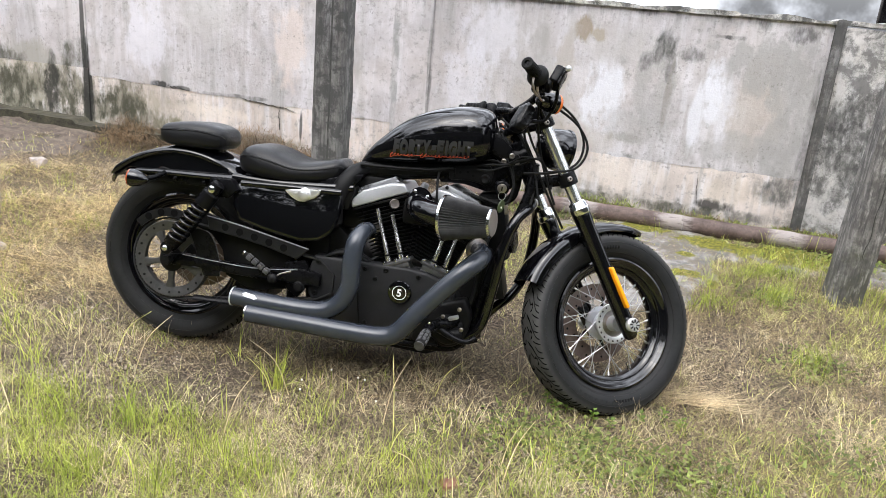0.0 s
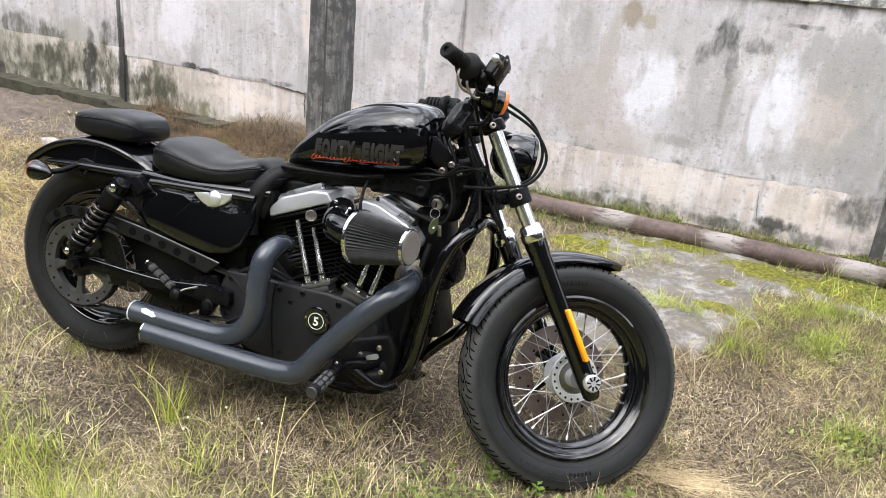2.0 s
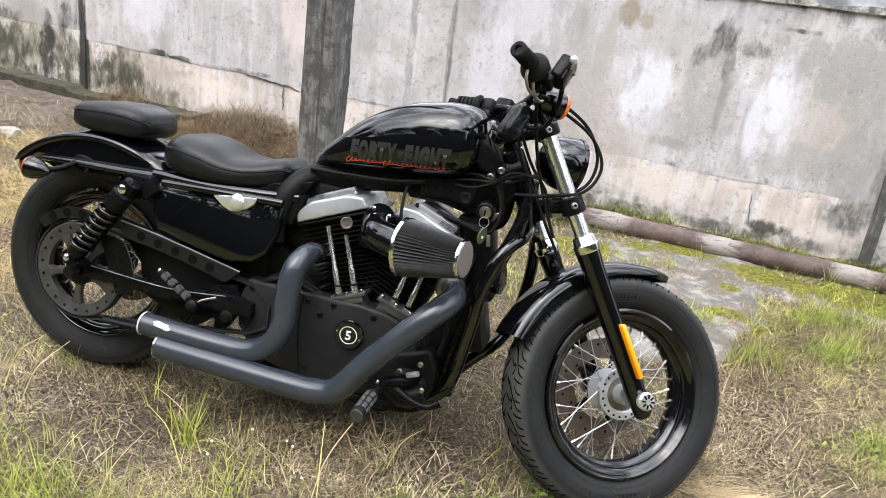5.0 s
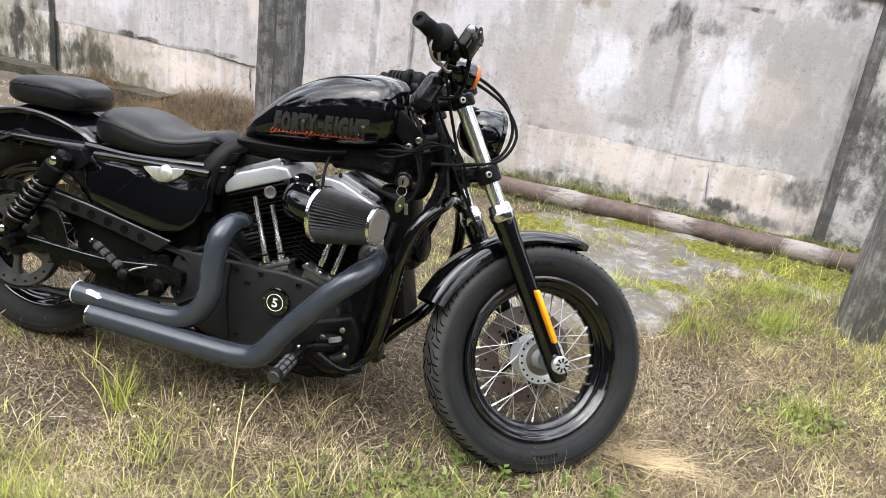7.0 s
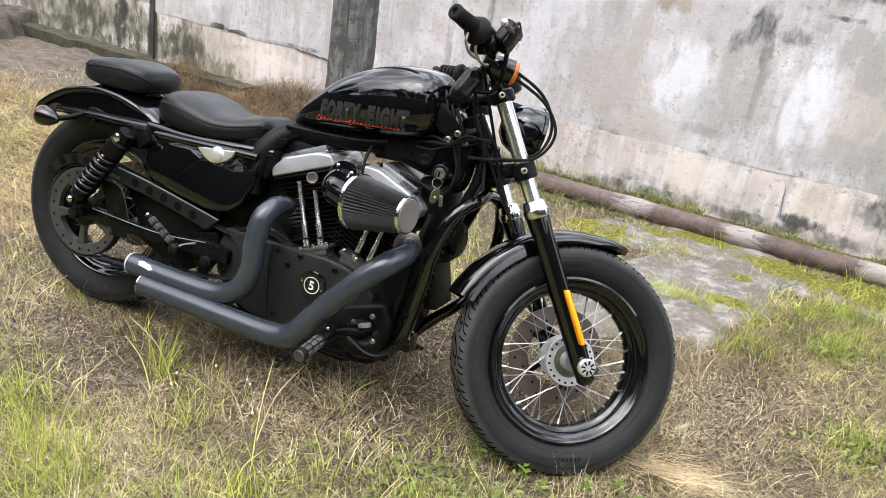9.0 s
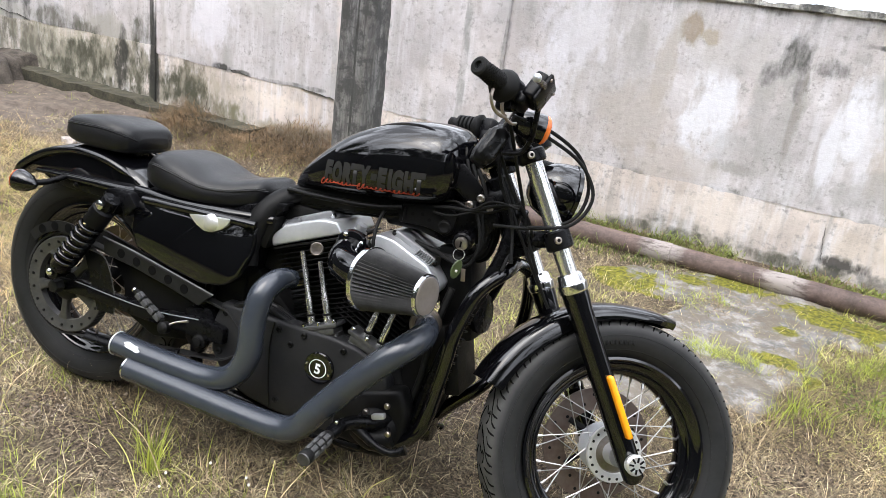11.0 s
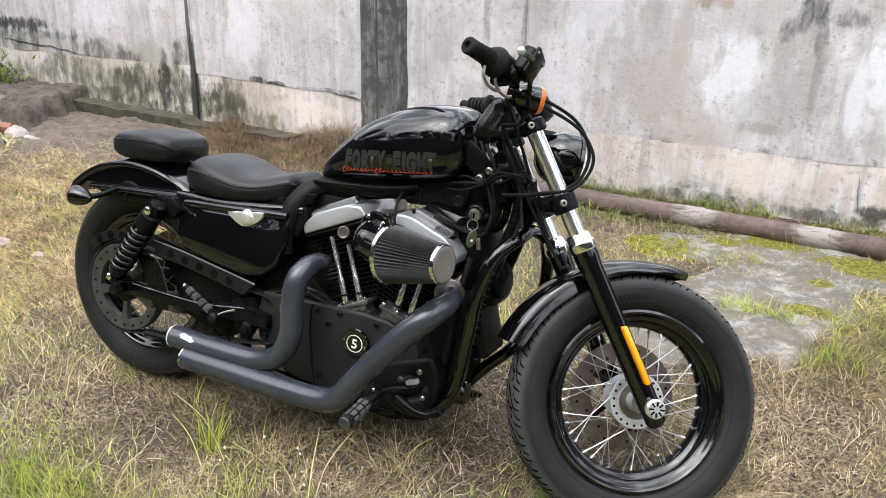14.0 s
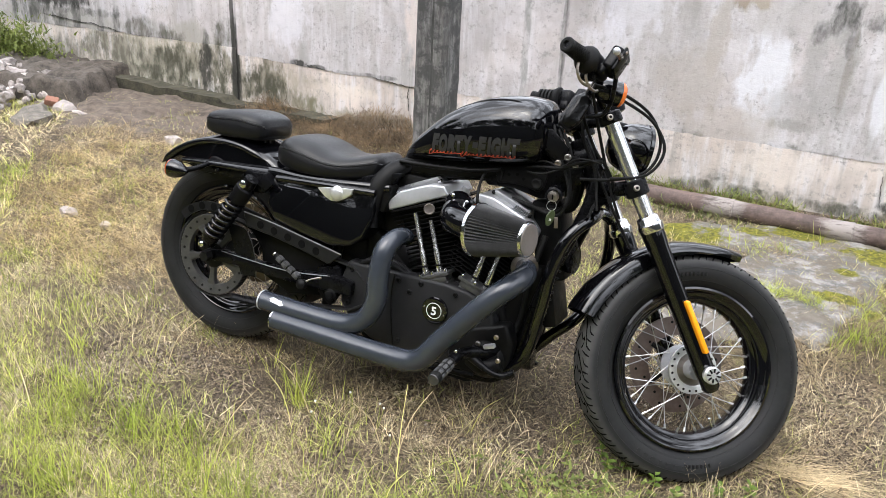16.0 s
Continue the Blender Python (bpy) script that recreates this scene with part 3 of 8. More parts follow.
def tree(x, y, h, spread, seed):
    rnd = random.Random(seed)
    top = thing("tree", "tall leafy tree beyond the yard wall", "tree", pose(x, y, ground_z(x, y)), "trees beyond the yard")
    part("trunk", G().tube([(0, 0, -0.1), (0.05, 0.1, h * 0.25), (-0.1, 0.05, h * 0.5), (0.1, 0, h * 0.8)], [0.24, 0.19, 0.14, 0.05], 12, 5), BARK, top)
    tips = []
    for k in range(9):
        a, z = k * 2.4 + rnd.random(), h * rnd.uniform(0.32, 0.7)
        r = spread * rnd.uniform(0.5, 0.85)
        end = Vector((r * math.cos(a), r * math.sin(a), z + h * rnd.uniform(0.08, 0.26)))
        part("limb", G().tube([(0, 0, z * 0.85), end * 0.5 + Vector((0, 0, z * 0.42)), end], [0.09, 0.06, 0.02], 8, 4), BARK, top)
        tips += [end, end * 0.65 + Vector((0, 0, z * 0.35))]
    tips += [Vector((rnd.gauss(0, 0.4), rnd.gauss(0, 0.4), h * rnd.uniform(0.7, 0.98))) for _ in range(7)]
    v, f = [], []
    for c in tips:
        rad = spread * rnd.uniform(0.28, 0.48)
        for _ in range(130):
            p = c + Vector((rnd.gauss(0, 1), rnd.gauss(0, 1), rnd.gauss(0, 0.8))) * rad * 0.55
            d = Vector((rnd.gauss(0, 1), rnd.gauss(0, 1), rnd.gauss(-0.3, 0.6))).normalized()
            e = d.orthogonal().normalized() * rnd.uniform(0.06, 0.12)
            d *= rnd.uniform(0.16, 0.32)
            o = len(v)
            v += [p, p + d * 0.5 + e, p + d, p + d * 0.5 - e]
            f.append((o, o + 1, o + 2, o + 3))
    me = bpy.data.meshes.new("crown")
    me.from_pydata([tuple(p) for p in v], [], f)
    part("crown", me, CANOPY, top)


for k, (x, y, h, spread) in enumerate(((-8.2, -7.6, 8.0, 2.3), (-4.9, -8.2, 9.6, 2.6), (-1.6, -7.7, 8.4, 2.3), (1.4, -8.4, 9.8, 2.6), (4.4, -7.6, 8.2, 2.2), (7.4, -8.2, 9.2, 2.5), (-10.6, -3.5, 7.5, 2.2), (-10.9, 0.6, 8.5, 2.4), (10.8, -3.6, 8.0, 2.3))):
    tree(x, y, h, spread, 200 + k)

# cracks in the plaster: thin dark splits a little proud of the coat
CRACK = mat("crack_shadow", (0.03, 0.03, 0.028), (0.06, 0.058, 0.05), 40, (0.9, 1.0))


def crack(x0, z0, x1, z1, wdt, seed, plane=wall_y):
    n = 36
    up, dn = [], []
    rnd = random.Random(seed)
    for i in range(n + 1):
        t = i / n
        x = x0 + (x1 - x0) * t
        z = z0 + (z1 - z0) * t + 0.02 * noise.noise((x * 6, seed, 0)) + 0.009 * noise.noise((x * 31, seed, 2)) + (0.008 * noise.noise((z0 + t * 9, seed, 4)))
        xx = x + (0.014 * noise.noise((t * 7, seed, 8)) if abs(z1 - z0) > abs(x1 - x0) else 0)
        h = wdt * max(0.12, 0.5 + 0.9 * noise.noise((t * 14, seed, 5))) * min(1, 6 * t + 0.1, 6 * (1 - t) + 0.1)
        if abs(z1 - z0) > abs(x1 - x0):
            up.append((xx - h, plane(xx) - 0.0095, z)), dn.append((xx + h, plane(xx) - 0.0095, z))
        else:
            up.append((xx, plane(xx) - 0.0095, z + h)), dn.append((xx, plane(xx) - 0.0095, z - h))
    back = [(x, y + 0.02, z) for x, y, z in up], [(x, y + 0.02, z) for x, y, z in dn]
    rings = [[a, b, d, c] for a, b, c, d in zip(up, dn, *back)]
    ob = part("crack", G().rings(rings), CRACK)
    tagged(ob, "dark jagged crack in the plaster", "crack", kind="structure")


for c in ((-2.95, 0.585, -2.75, 0.565, 0.004, 2), (-2.35, 0.55, -1.95, 0.51, 0.002, 3), (-2.07, 0.5, -2.06, 0.36, 0.0014, 4), (0.78, 0.42, 0.8, 0.24, 0.0012, 9), (-5.9, 0.73, -4.9, 0.66, 0.003, 8)):
    crack(*c)

# concrete posts
POST_MAT = plaster("mouldy_concrete", (0.115, 0.112, 0.11), 0.9, 0.3, 1.0, [(-1.3, 0.6, 0.2, 0.4, (0.2, 0.2, 0.19), 0.6), (-1.285, 1.0, 0.006, 1.2, PITCH, 0.9)], streaks=0.3, speck=12, grain=0.6)
POST_LIGHT = plaster("bare_rough_concrete", (0.2, 0.19, 0.182), 0.55, 0.42, 1.0, [(1.37, 0.2, 0.1, 0.12, OLIVE, 0.8)], streaks=0.15, speck=16, grain=0.8)


def concrete_post(cx, cy, wx, wy, z0, z1, material, label, seed, lean=0.0, chamfer=0.02):
    rings = []
    n = 60
    for i in range(n + 1):
        z = z0 + (z1 - z0) * i / n
        k = 8
        ring = []
        for px, py in ((-1, -1), (1, -1), (1, 1), (-1, 1)):
            corner = [(px * (wx / 2 - (chamfer if j else 0)), py * (wy / 2 - (0 if j else chamfer))) for j in ((0, 1) if px * py > 0 else (1, 0))]
            for a, b in corner:
                d = 0.006 * noise.noise((a * 9 + seed, b * 9, z * 3)) + 0.004 * noise.noise((a * 9 + seed, b * 9, z * 14))
                s = 1 + d / 0.1
                ring.append((cx + a * s + lean * (z - z0), cy + b * s, z))
        rings.append(ring)
    ob = part("concrete_post", G().rings(rings), material, sharp=30)
    tagged(ob, label, "post", "posts of the yard")
    return ob


concrete_post(-1.295, 3.92, 0.172, 0.165, 0.02, 3.2, POST_MAT, "square concrete post blackened by mould", 1.0)
concrete_post(1.343, 3.71, 0.15, 0.16, 0.02, 3.2, POST_LIGHT, "rough grey concrete post standing in the weeds", 7.0, lean=0.047)
crack(1.36, 0.3, 1.405, 1.0, 0.0028, 14, lambda x: 3.636)
ob = part("iron_post", G().box((1.66, 5.02, 1.75), (0.05, 0.05, 0.75), None, 0.004), SATIN)
tagged(ob, "dark iron upright fixed on the wall top", "post")

# long pipe lying along the wall
JOINTS = [-0.75, 0.12, 0.68, 1.3, 1.95, 2.8]


def pipe_material():
    """Brown weathered pipe, bleached in ragged patches beside each joint."""
    m = mat("weathered_brown_pipe", (0.05, 0.033, 0.029), (0.175, 0.125, 0.11), 13, (0.65, 0.9), bump=0.8, bump_scale=44)
    nt = m.node_tree
    L = nt.links.new
    bsdf = nt.nodes["Principled BSDF"]
    tc = nt.nodes.new("ShaderNodeTexCoord")
    mp = nt.nodes.new("ShaderNodeMapping")
    mp.inputs["Scale"].default_value = (0.25, 1, 1)
    L(tc.outputs["Object"], mp.inputs["Vector"])
    grain = nt.nodes.new("ShaderNodeTexNoise")
    grain.inputs["Scale"].default_value, grain.inputs["Detail"].default_value, grain.inputs["Roughness"].default_value = 30, 10, 0.78
    L(mp.outputs[0], grain.inputs["Vector"])
    sep = nt.nodes.new("ShaderNodeSeparateXYZ")
    L(tc.outputs["Object"], sep.inputs[0])
    col = bsdf.inputs["Base Color"].links[0].from_socket

    def op(kind, p, q):
        n = nt.nodes.new("ShaderNodeMath")
        n.operation = kind
        for k, s in enumerate((p, q)):
            if isinstance(s, (int, float)):
                n.inputs[k].default_value = s
            else:
                L(s, n.inputs[k])
        return n.outputs[0]

    def over(fac, base_col, colour):
        mx = nt.nodes.new("ShaderNodeMix")
        mx.data_type = "RGBA"
        L(fac, mx.inputs["Factor"])
        L(base_col, mx.inputs["A"])
        mx.inputs["B"].default_value = (*colour, 1)
        return mx.outputs["Result"]

    ragged = op("MULTIPLY", op("SUBTRACT", grain.outputs["Fac"], 0.5), 4.5)
    for xj in JOINTS[1:]:
        d = op("DIVIDE", op("SUBTRACT", sep.outputs["X"], xj - 0.5 - 0.045), 0.1)
        r = nt.nodes.new("ShaderNodeMapRange")
        r.inputs["From Min"].default_value, r.inputs["From Max"].default_value = 1.3, 0.1
        r.inputs["To Max"].default_value = 0.6
        L(op("ADD", op("MULTIPLY", d, d), ragged), r.inputs["Value"])
        col = over(r.outputs[0], col, (0.42, 0.385, 0.365))
    streak = nt.nodes.new("ShaderNodeMapRange")
    streak.inputs["From Min"].default_value, streak.inputs["From Max"].default_value = 0.52, 0.64
    streak.inputs["To Max"].default_value = 0.7
    L(grain.outputs["Fac"], streak.inputs["Value"])
    L(over(streak.outputs[0], col, (0.05, 0.038, 0.032)), bsdf.inputs["Base Color"])
    return m


RUST = pipe_material()
pipe_y = lambda x: 4.60 - 0.09 * x
old = thing("fallen_pipe", "long weathered pipe lying on the ground beside the wall", "pipe", Matrix.Translation((0.5, pipe_y(0.5), ground_z(0.5, pipe_y(0.5)))))
base = Vector((0.5, pipe_y(0.5), ground_z(0.5, pipe_y(0.5))))
for k, (xa, xb) in enumerate(zip(JOINTS, JOINTS[1:])):
    pts = []
    for i in range(13):
        x = xa + (xb - xa) * i / 12
        pts.append(Vector((x, pipe_y(x) + 0.006 * noise.noise((x * 3, 0, 0)), ground_z(x, pipe_y(x)) + 0.045 + 0.003 * noise.noise((x * 7, 1, 0)))) - base)
    part("pipe_length", G().tube(pts[:10], 0.05, 20, 2), RUST, old, "brown stained pipe")
    part("pipe_socket", G().tube(pts[9:], [0.0502, 0.0512, 0.052, 0.0525], 20, 2), RUST, old, "bleached grey pipe end")
    x = xb
    c = Vector((x, pipe_y(x), ground_z(x, pipe_y(x)) + 0.045)) - base
    part("pipe_joint", G().lathe([(-0.004, 0.0505), (-0.003, 0.0535), (0.003, 0.0535), (0.006, 0.0505)], c, (1, -0.09, 0), 24), RUST, old, "dark joint ring")

# broken concrete apron with moss
def apron_material():
    m = plaster("mossy_concrete", (0.27, 0.258, 0.246), 0.7, -1, 0.9, streaks=0.1, speck=9)
    nt = m.node_tree
    L = nt.links.new
    bsdf = nt.nodes["Principled BSDF"]
    tc = nt.nodes.new("ShaderNodeTexCoord")
    n = nt.nodes.new("ShaderNodeTexNoise")
    n.inputs["Scale"].default_value, n.inputs["Detail"].default_value, n.inputs["Roughness"].default_value = 11.0, 8, 0.72
    L(tc.outputs["Object"], n.inputs["Vector"])
    sep = nt.nodes.new("ShaderNodeSeparateXYZ")
    L(tc.outputs["Object"], sep.inputs[0])

    def op(kind, p, q):
        m_ = nt.nodes.new("ShaderNodeMath")
        m_.operation = kind
        for k, e in enumerate((p, q)):
            if isinstance(e, (int, float)):
                m_.inputs[k].default_value = e
            else:
                L(e, m_.inputs[k])
        return m_.outputs[0]

    least = None
    for x, y, rx, ry in ((0.44, 4.46, 0.16, 0.07), (0.95, 4.33, 0.3, 0.12), (1.3, 4.25, 0.3, 0.2), (0.66, 4.05, 0.06, 0.05), (0.62, 3.76, 0.1, 0.05), (0.25, 4.38, 0.08, 0.06), (0.1, 4.0, 0.1, 0.15), (0.8, 3.6, 0.12, 0.1), (-0.15, 4.2, 0.28, 0.16), (0.3, 4.6, 0.2, 0.1), (-0.2, 4.65, 0.2, 0.1)):
        dx, dy = op("DIVIDE", op("SUBTRACT", sep.outputs["X"], x), rx), op("DIVIDE", op("SUBTRACT", sep.outputs["Y"], y), ry)
        d = op("ADD", op("MULTIPLY", dx, dx), op("MULTIPLY", dy, dy))
        least = d if least is None else op("MINIMUM", least, d)
    r = nt.nodes.new("ShaderNodeMapRange")
    r.inputs["From Min"].default_value, r.inputs["From Max"].default_value = 1.25, 0.8
    L(op("ADD", least, op("MULTIPLY", op("SUBTRACT", n.outputs["Fac"], 0.5), 5.5)), r.inputs["Value"])
    old_link = bsdf.inputs["Base Color"].links[0].from_socket
    g2 = nt.nodes.new("ShaderNodeTexNoise")
    g2.inputs["Scale"].default_value = 60
    L(tc.outputs["Object"], g2.inputs["Vector"])
    rp = nt.nodes.new("ShaderNodeValToRGB")
    rp.color_ramp.elements[0].position, rp.color_ramp.elements[0].color = 0.35, (0.05, 0.054, 0.004, 1)
    rp.color_ramp.elements[1].position, rp.color_ramp.elements[1].color = 0.7, (0.2, 0.185, 0.012, 1)
    L(g2.outputs["Fac"], rp.inputs[0])
    mx = nt.nodes.new("ShaderNodeMix")
    mx.data_type = "RGBA"
    L(r.outputs[0], mx.inputs["Factor"])
    n3 = nt.nodes.new("ShaderNodeTexNoise")
    n3.inputs["Scale"].default_value, n3.inputs["Detail"].default_value, n3.inputs["Roughness"].default_value = 7.5, 10, 0.75
    L(tc.outputs["Object"], n3.inputs["Vector"])
    r3 = nt.nodes.new("ShaderNodeMapRange")
    r3.inputs["From Min"].default_value, r3.inputs["From Max"].default_value = 0.44, 0.53
    r3.inputs["To Max"].default_value = 0.8
    L(n3.outputs["Fac"], r3.inputs["Value"])
    dirt = nt.nodes.new("ShaderNodeMix")
    dirt.data_type = "RGBA"
    L(r3.outputs[0], dirt.inputs["Factor"])
    L(old_link, dirt.inputs["A"])
    dirt.inputs["B"].default_value = (0.12, 0.098, 0.07, 1)
    L(dirt.outputs["Result"], mx.inputs["A"])
    L(rp.outputs[0], mx.inputs["B"])
    L(mx.outputs["Result"], bsdf.inputs["Base Color"])
    return m


APRON = apron_material()


def apron_inside(x, y):
    e = 0.2 * noise.noise((x * 1.9, y * 1.9, 8)) + 0.1 * noise.noise((x * 6, y * 6, 2)) + 0.04 * noise.noise((x * 17, y * 17, 2))
    main = 0.5 - math.sqrt(((x - 0.5 - 0.28 * (y - 4.0)) / 0.7) ** 2 + ((y - 3.75) / 1.3) ** 2)
    strip = min(2.4 - x, x + 0.1, 4.5 - y - 0.09 * x, y - 4.1 + 0.09 * x) * 0.8
    return max(main, strip) + e


v, f, idx = [], [], {}
st = 0.03
for j in range(55):
    for i in range(95):
        x, y = -0.5 + i * st, 2.95 + j * st
        d = apron_inside(x, y)
        idx[i, j] = len(v)
        v.append((x, y, ground_z(x, y) + min(0.016, max(-0.05, d * 0.5)) + 0.004 * noise.noise((x * 5, y * 5, 1)) + 0.002 * noise.noise((x * 25, y * 25, 1))))
f = [(idx[i, j], idx[i + 1, j], idx[i + 1, j + 1], idx[i, j + 1]) for j in range(54) for i in range(94) if apron_inside(-0.5 + i * st, 2.95 + j * st) > -0.08]
me = bpy.data.meshes.new("pavement")
me.from_pydata(v, [], f)
me.polygons.foreach_set("use_smooth", [True] * len(f))
me.materials.append(APRON)
tagged(new("pavement", me), "broken mossy concrete apron", "pavement", kind="structure")

# ---- rubble heap beyond the rear wheel ----
STONE = mat("pale_rubble", (0.2, 0.175, 0.155), (0.56, 0.5, 0.475), 14, (0.8, 0.95), bump=0.6, bump_scale=40, per_object=0.4)
SLAB = mat("dark_slab", (0.07, 0.062, 0.052), (0.23, 0.205, 0.175), 9, (0.85, 0.95), bump=0.5, bump_scale=30)
EARTH = mat("bare_earth", (0.04, 0.03, 0.023), (0.175, 0.138, 0.108), 16, (0.9, 1.0), bump=1.0, bump_scale=45)
BRICK = mat("broken_brick", (0.2, 0.085, 0.055), (0.33, 0.17, 0.12), 12, (0.85, 0.95), bump=0.5, bump_scale=50)


def stone_mesh(seed, sx, sy, sz):
    b = bmesh.new()
    bmesh.ops.create_icosphere(b, subdivisions=2, radius=1)
    for q in b.verts:
        d = q.co.normalized()
        k = 1 + 0.42 * noise.noise(d * 1.6 + Vector((seed * 7.1, 0, 0))) + 0.15 * noise.noise(d * 4 + Vector((0, seed * 3.3, 0)))
        d = Vector([math.copysign(abs(c) ** 0.75, c) for c in d])
        q.co = Vector((d.x * sx, d.y * sy, d.z * sz)) * k
    g = G().bm(b)
    b.free()
    return g.mesh("stone", 28)


rnd = random.Random(7)
shapes = [stone_mesh(k, 0.1, 0.085, 0.07) for k in range(7)]
for me in shapes:
    me.materials.append(STONE)
for k in range(230):
    x, y = -5.35 + rnd.gauss(0, 0.42), 4.28 + rnd.gauss(0, 0.2)
    h = max(0, 0.2 - 0.35 * ((x + 5.35) ** 2 + (y - 4.4) ** 2)) * rnd.random()
    s = rnd.uniform(0.12, 0.34) if k % 7 else rnd.uniform(0.4, 0.62)
    ob = new("rubble_stone", shapes[k % 7])
    ob.matrix_basis = pose(x, y, ground_z(x, y) + 0.035 * s + h, rnd.uniform(0, 360), rnd.uniform(0, 360), rnd.uniform(0, 360)) @ Matrix.Diagonal((s, s, s, 1))
    tagged(ob, "pale broken stone in the rubble heap", "stone", "rubble heap")
# larger blocks on the heap
for k, (x, y, z, s) in enumerate(((-5.2, 4.5, 0.34, 0.95), (-5.09, 4.5, 0.33, 0.55), (-5.51, 4.65, 0.38, 0.75), (-5.12, 4.3, 0.21, 0.8), (-4.98, 4.22, 0.16, 0.55), (-4.9, 4.28, 0.17, 0.5), (-4.87, 4.42, 0.27, 0.48), (-4.78, 4.42, 0.27, 0.44), (-4.77, 4.35, 0.18, 0.45), (-4.44, 4.3, 0.19, 0.85), (-4.82, 4.3, 0.17, 0.48), (-4.32, 4.3, 0.18, 0.36), (-4.26, 4.3, 0.17, 0.36), (-5.09, 4.6, 0.34, 0.36), (-4.58, 4.25, 0.17, 0.4), (-4.66, 4.3, 0.2, 0.42))):
    ob = new("rubble_stone", shapes[k % 7])
    ob.matrix_basis = pose(x, y, z, rnd.uniform(-25, 25), rnd.uniform(-25, 25), rnd.uniform(0, 360)) @ Matrix.Diagonal((s, s, s * 0.9, 1))
    tagged(ob, "pale broken stone block in the rubble heap", "stone", "rubble heap")
boulder = stone_mesh(3.3, 0.46, 0.26, 0.13)
boulder.materials.append(SLAB)
ob = new("boulder", boulder)
ob.matrix_basis = pose(-4.44, 4.04, 0.16, 4, 2, -38) @ Matrix.Diagonal((0.5, 0.5, 0.55, 1))
tagged(ob, "small weathered boulder lying in the grass", "boulder")
ob = part("brick_fragment", G().box((0, 0, 0), (0.09, 0.07, 0.05), None, 0.01), BRICK, m=pose(-4.53, 4.27, 0.245, 20, 12, 40))
tagged(ob, "broken red brick on the rubble", "brick")
ob = part("brick_fragment", G().box((0, 0, 0), (0.055, 0.04, 0.02), None, 0.006), BRICK, m=pose(-0.22, 1.85, -0.012, 4, 5, 35))
tagged(ob, "broken red brick sunk in the grass", "brick")
for k, (x, y, s) in enumerate(((-3.2, 4.08, 0.5), (-2.83, 2.98, 0.36), (-2.55, 2.95, 0.28))):
    ob = new("field_stone", shapes[k])
    ob.matrix_basis = pose(x, y, ground_z(x, y) + 0.04 * s, 20 * k, 10, 50 * k) @ Matrix.Diagonal((s, s, s, 1))
    tagged(ob, "small pale stone lying in the dry grass", "stone")
# cut earth bank beside the rubble
BANK = mat("dark_damp_earth", (0.02, 0.016, 0.012), (0.14, 0.118, 0.098), 12, (0.9, 1.0), bump=1.0, bump_scale=30)
v = []
nx, ny = 90, 56
for j in range(ny + 1):
    for i in range(nx + 1):
        x, y = -6.6 + 2.4 * i / nx, 4.15 + 1.2 * j / ny
        wob = 0.15 * noise.noise((x * 3, y * 3, 2)) + 0.07 * noise.noise((x * 9, y * 9, 2)) + 0.02 * noise.noise((x * 23, y * 23, 2))
        d = min(-4.38 - 0.47 * (y - 4.35) - x, (y - 4.36) * 1.2 - 0.1 * (x + 4.5)) + wob
        k = max(0, min(1, d / 0.07))
        v.append((x, y, ground_z(x, y) - 0.03 + 0.2 * k * k * (3 - 2 * k) + 0.05 * noise.noise((x * 6, y * 6, 4)) * k + 0.02 * noise.noise((x * 15, y * 15, 4)) + 0.01 * noise.noise((x * 25, y * 25, 4))))
f = [(j * (nx + 1) + i, j * (nx + 1) + i + 1, (j + 1) * (nx + 1) + i + 1, (j + 1) * (nx + 1) + i) for j in range(ny) for i in range(nx)]
me = bpy.data.meshes.new("earth_bank")
me.from_pydata(v, [], f)
me.polygons.foreach_set("use_smooth", [True] * len(f))
me.materials.append(BANK)
tagged(new("earth_bank", me), "cut bank of dark damp earth below the wall", "earth", kind="structure")
# earth mound against the wall
rings = []
v, f = [], []
n = 34
for j in range(n + 1):
    for i in range(n + 1):
        x, y = -5.2 + 2.1 * i / n, 3.9 + 1.3 * j / n
        u, w2 = (x + 4.15) / 1.0, (y - 4.65) / 0.6
        r = u * u + w2 * w2
        v.append((x, y, ground_z(x, y) + max(-0.03, 0.03 * (1 - r)) + 0.04 * noise.noise((x * 5, y * 5, 1)) * min(1, max(0, 1.3 - r)) + 0.018 * noise.noise((x * 14, y * 14, 1))))
f = [(j * (n + 1) + i, j * (n + 1) + i + 1, (j + 1) * (n + 1) + i + 1, (j + 1) * (n + 1) + i) for j in range(n) for i in range(n)]
me = bpy.data.meshes.new("earth_mound")
me.from_pydata(v, [], f)
me.polygons.foreach_set("use_smooth", [True] * len(f))
me.materials.append(EARTH)
tagged(new("earth_mound", me), "low bank of bare grey-brown earth by the wall", "earth", kind="structure")

# ---- grass ----
def leaf_mat(name, c1, c2, scale, island, through_light=0.35):
    """Blade material that lets some light through."""
    m = mat(name, c1, c2, scale, (0.5, 0.7), island=island, spec=0.35)
    nt = m.node_tree
    bsdf = nt.nodes["Principled BSDF"]
    tr = nt.nodes.new("ShaderNodeBsdfTranslucent")
    mx = nt.nodes.new("ShaderNodeMixShader")
    mx.inputs[0].default_value = through_light
    nt.links.new(bsdf.inputs["Base Color"].links[0].from_socket, tr.inputs["Color"])
    nt.links.new(bsdf.outputs[0], mx.inputs[1])
    nt.links.new(tr.outputs[0], mx.inputs[2])
    nt.links.new(mx.outputs[0], nt.nodes["Material Output"].inputs["Surface"])
    return m


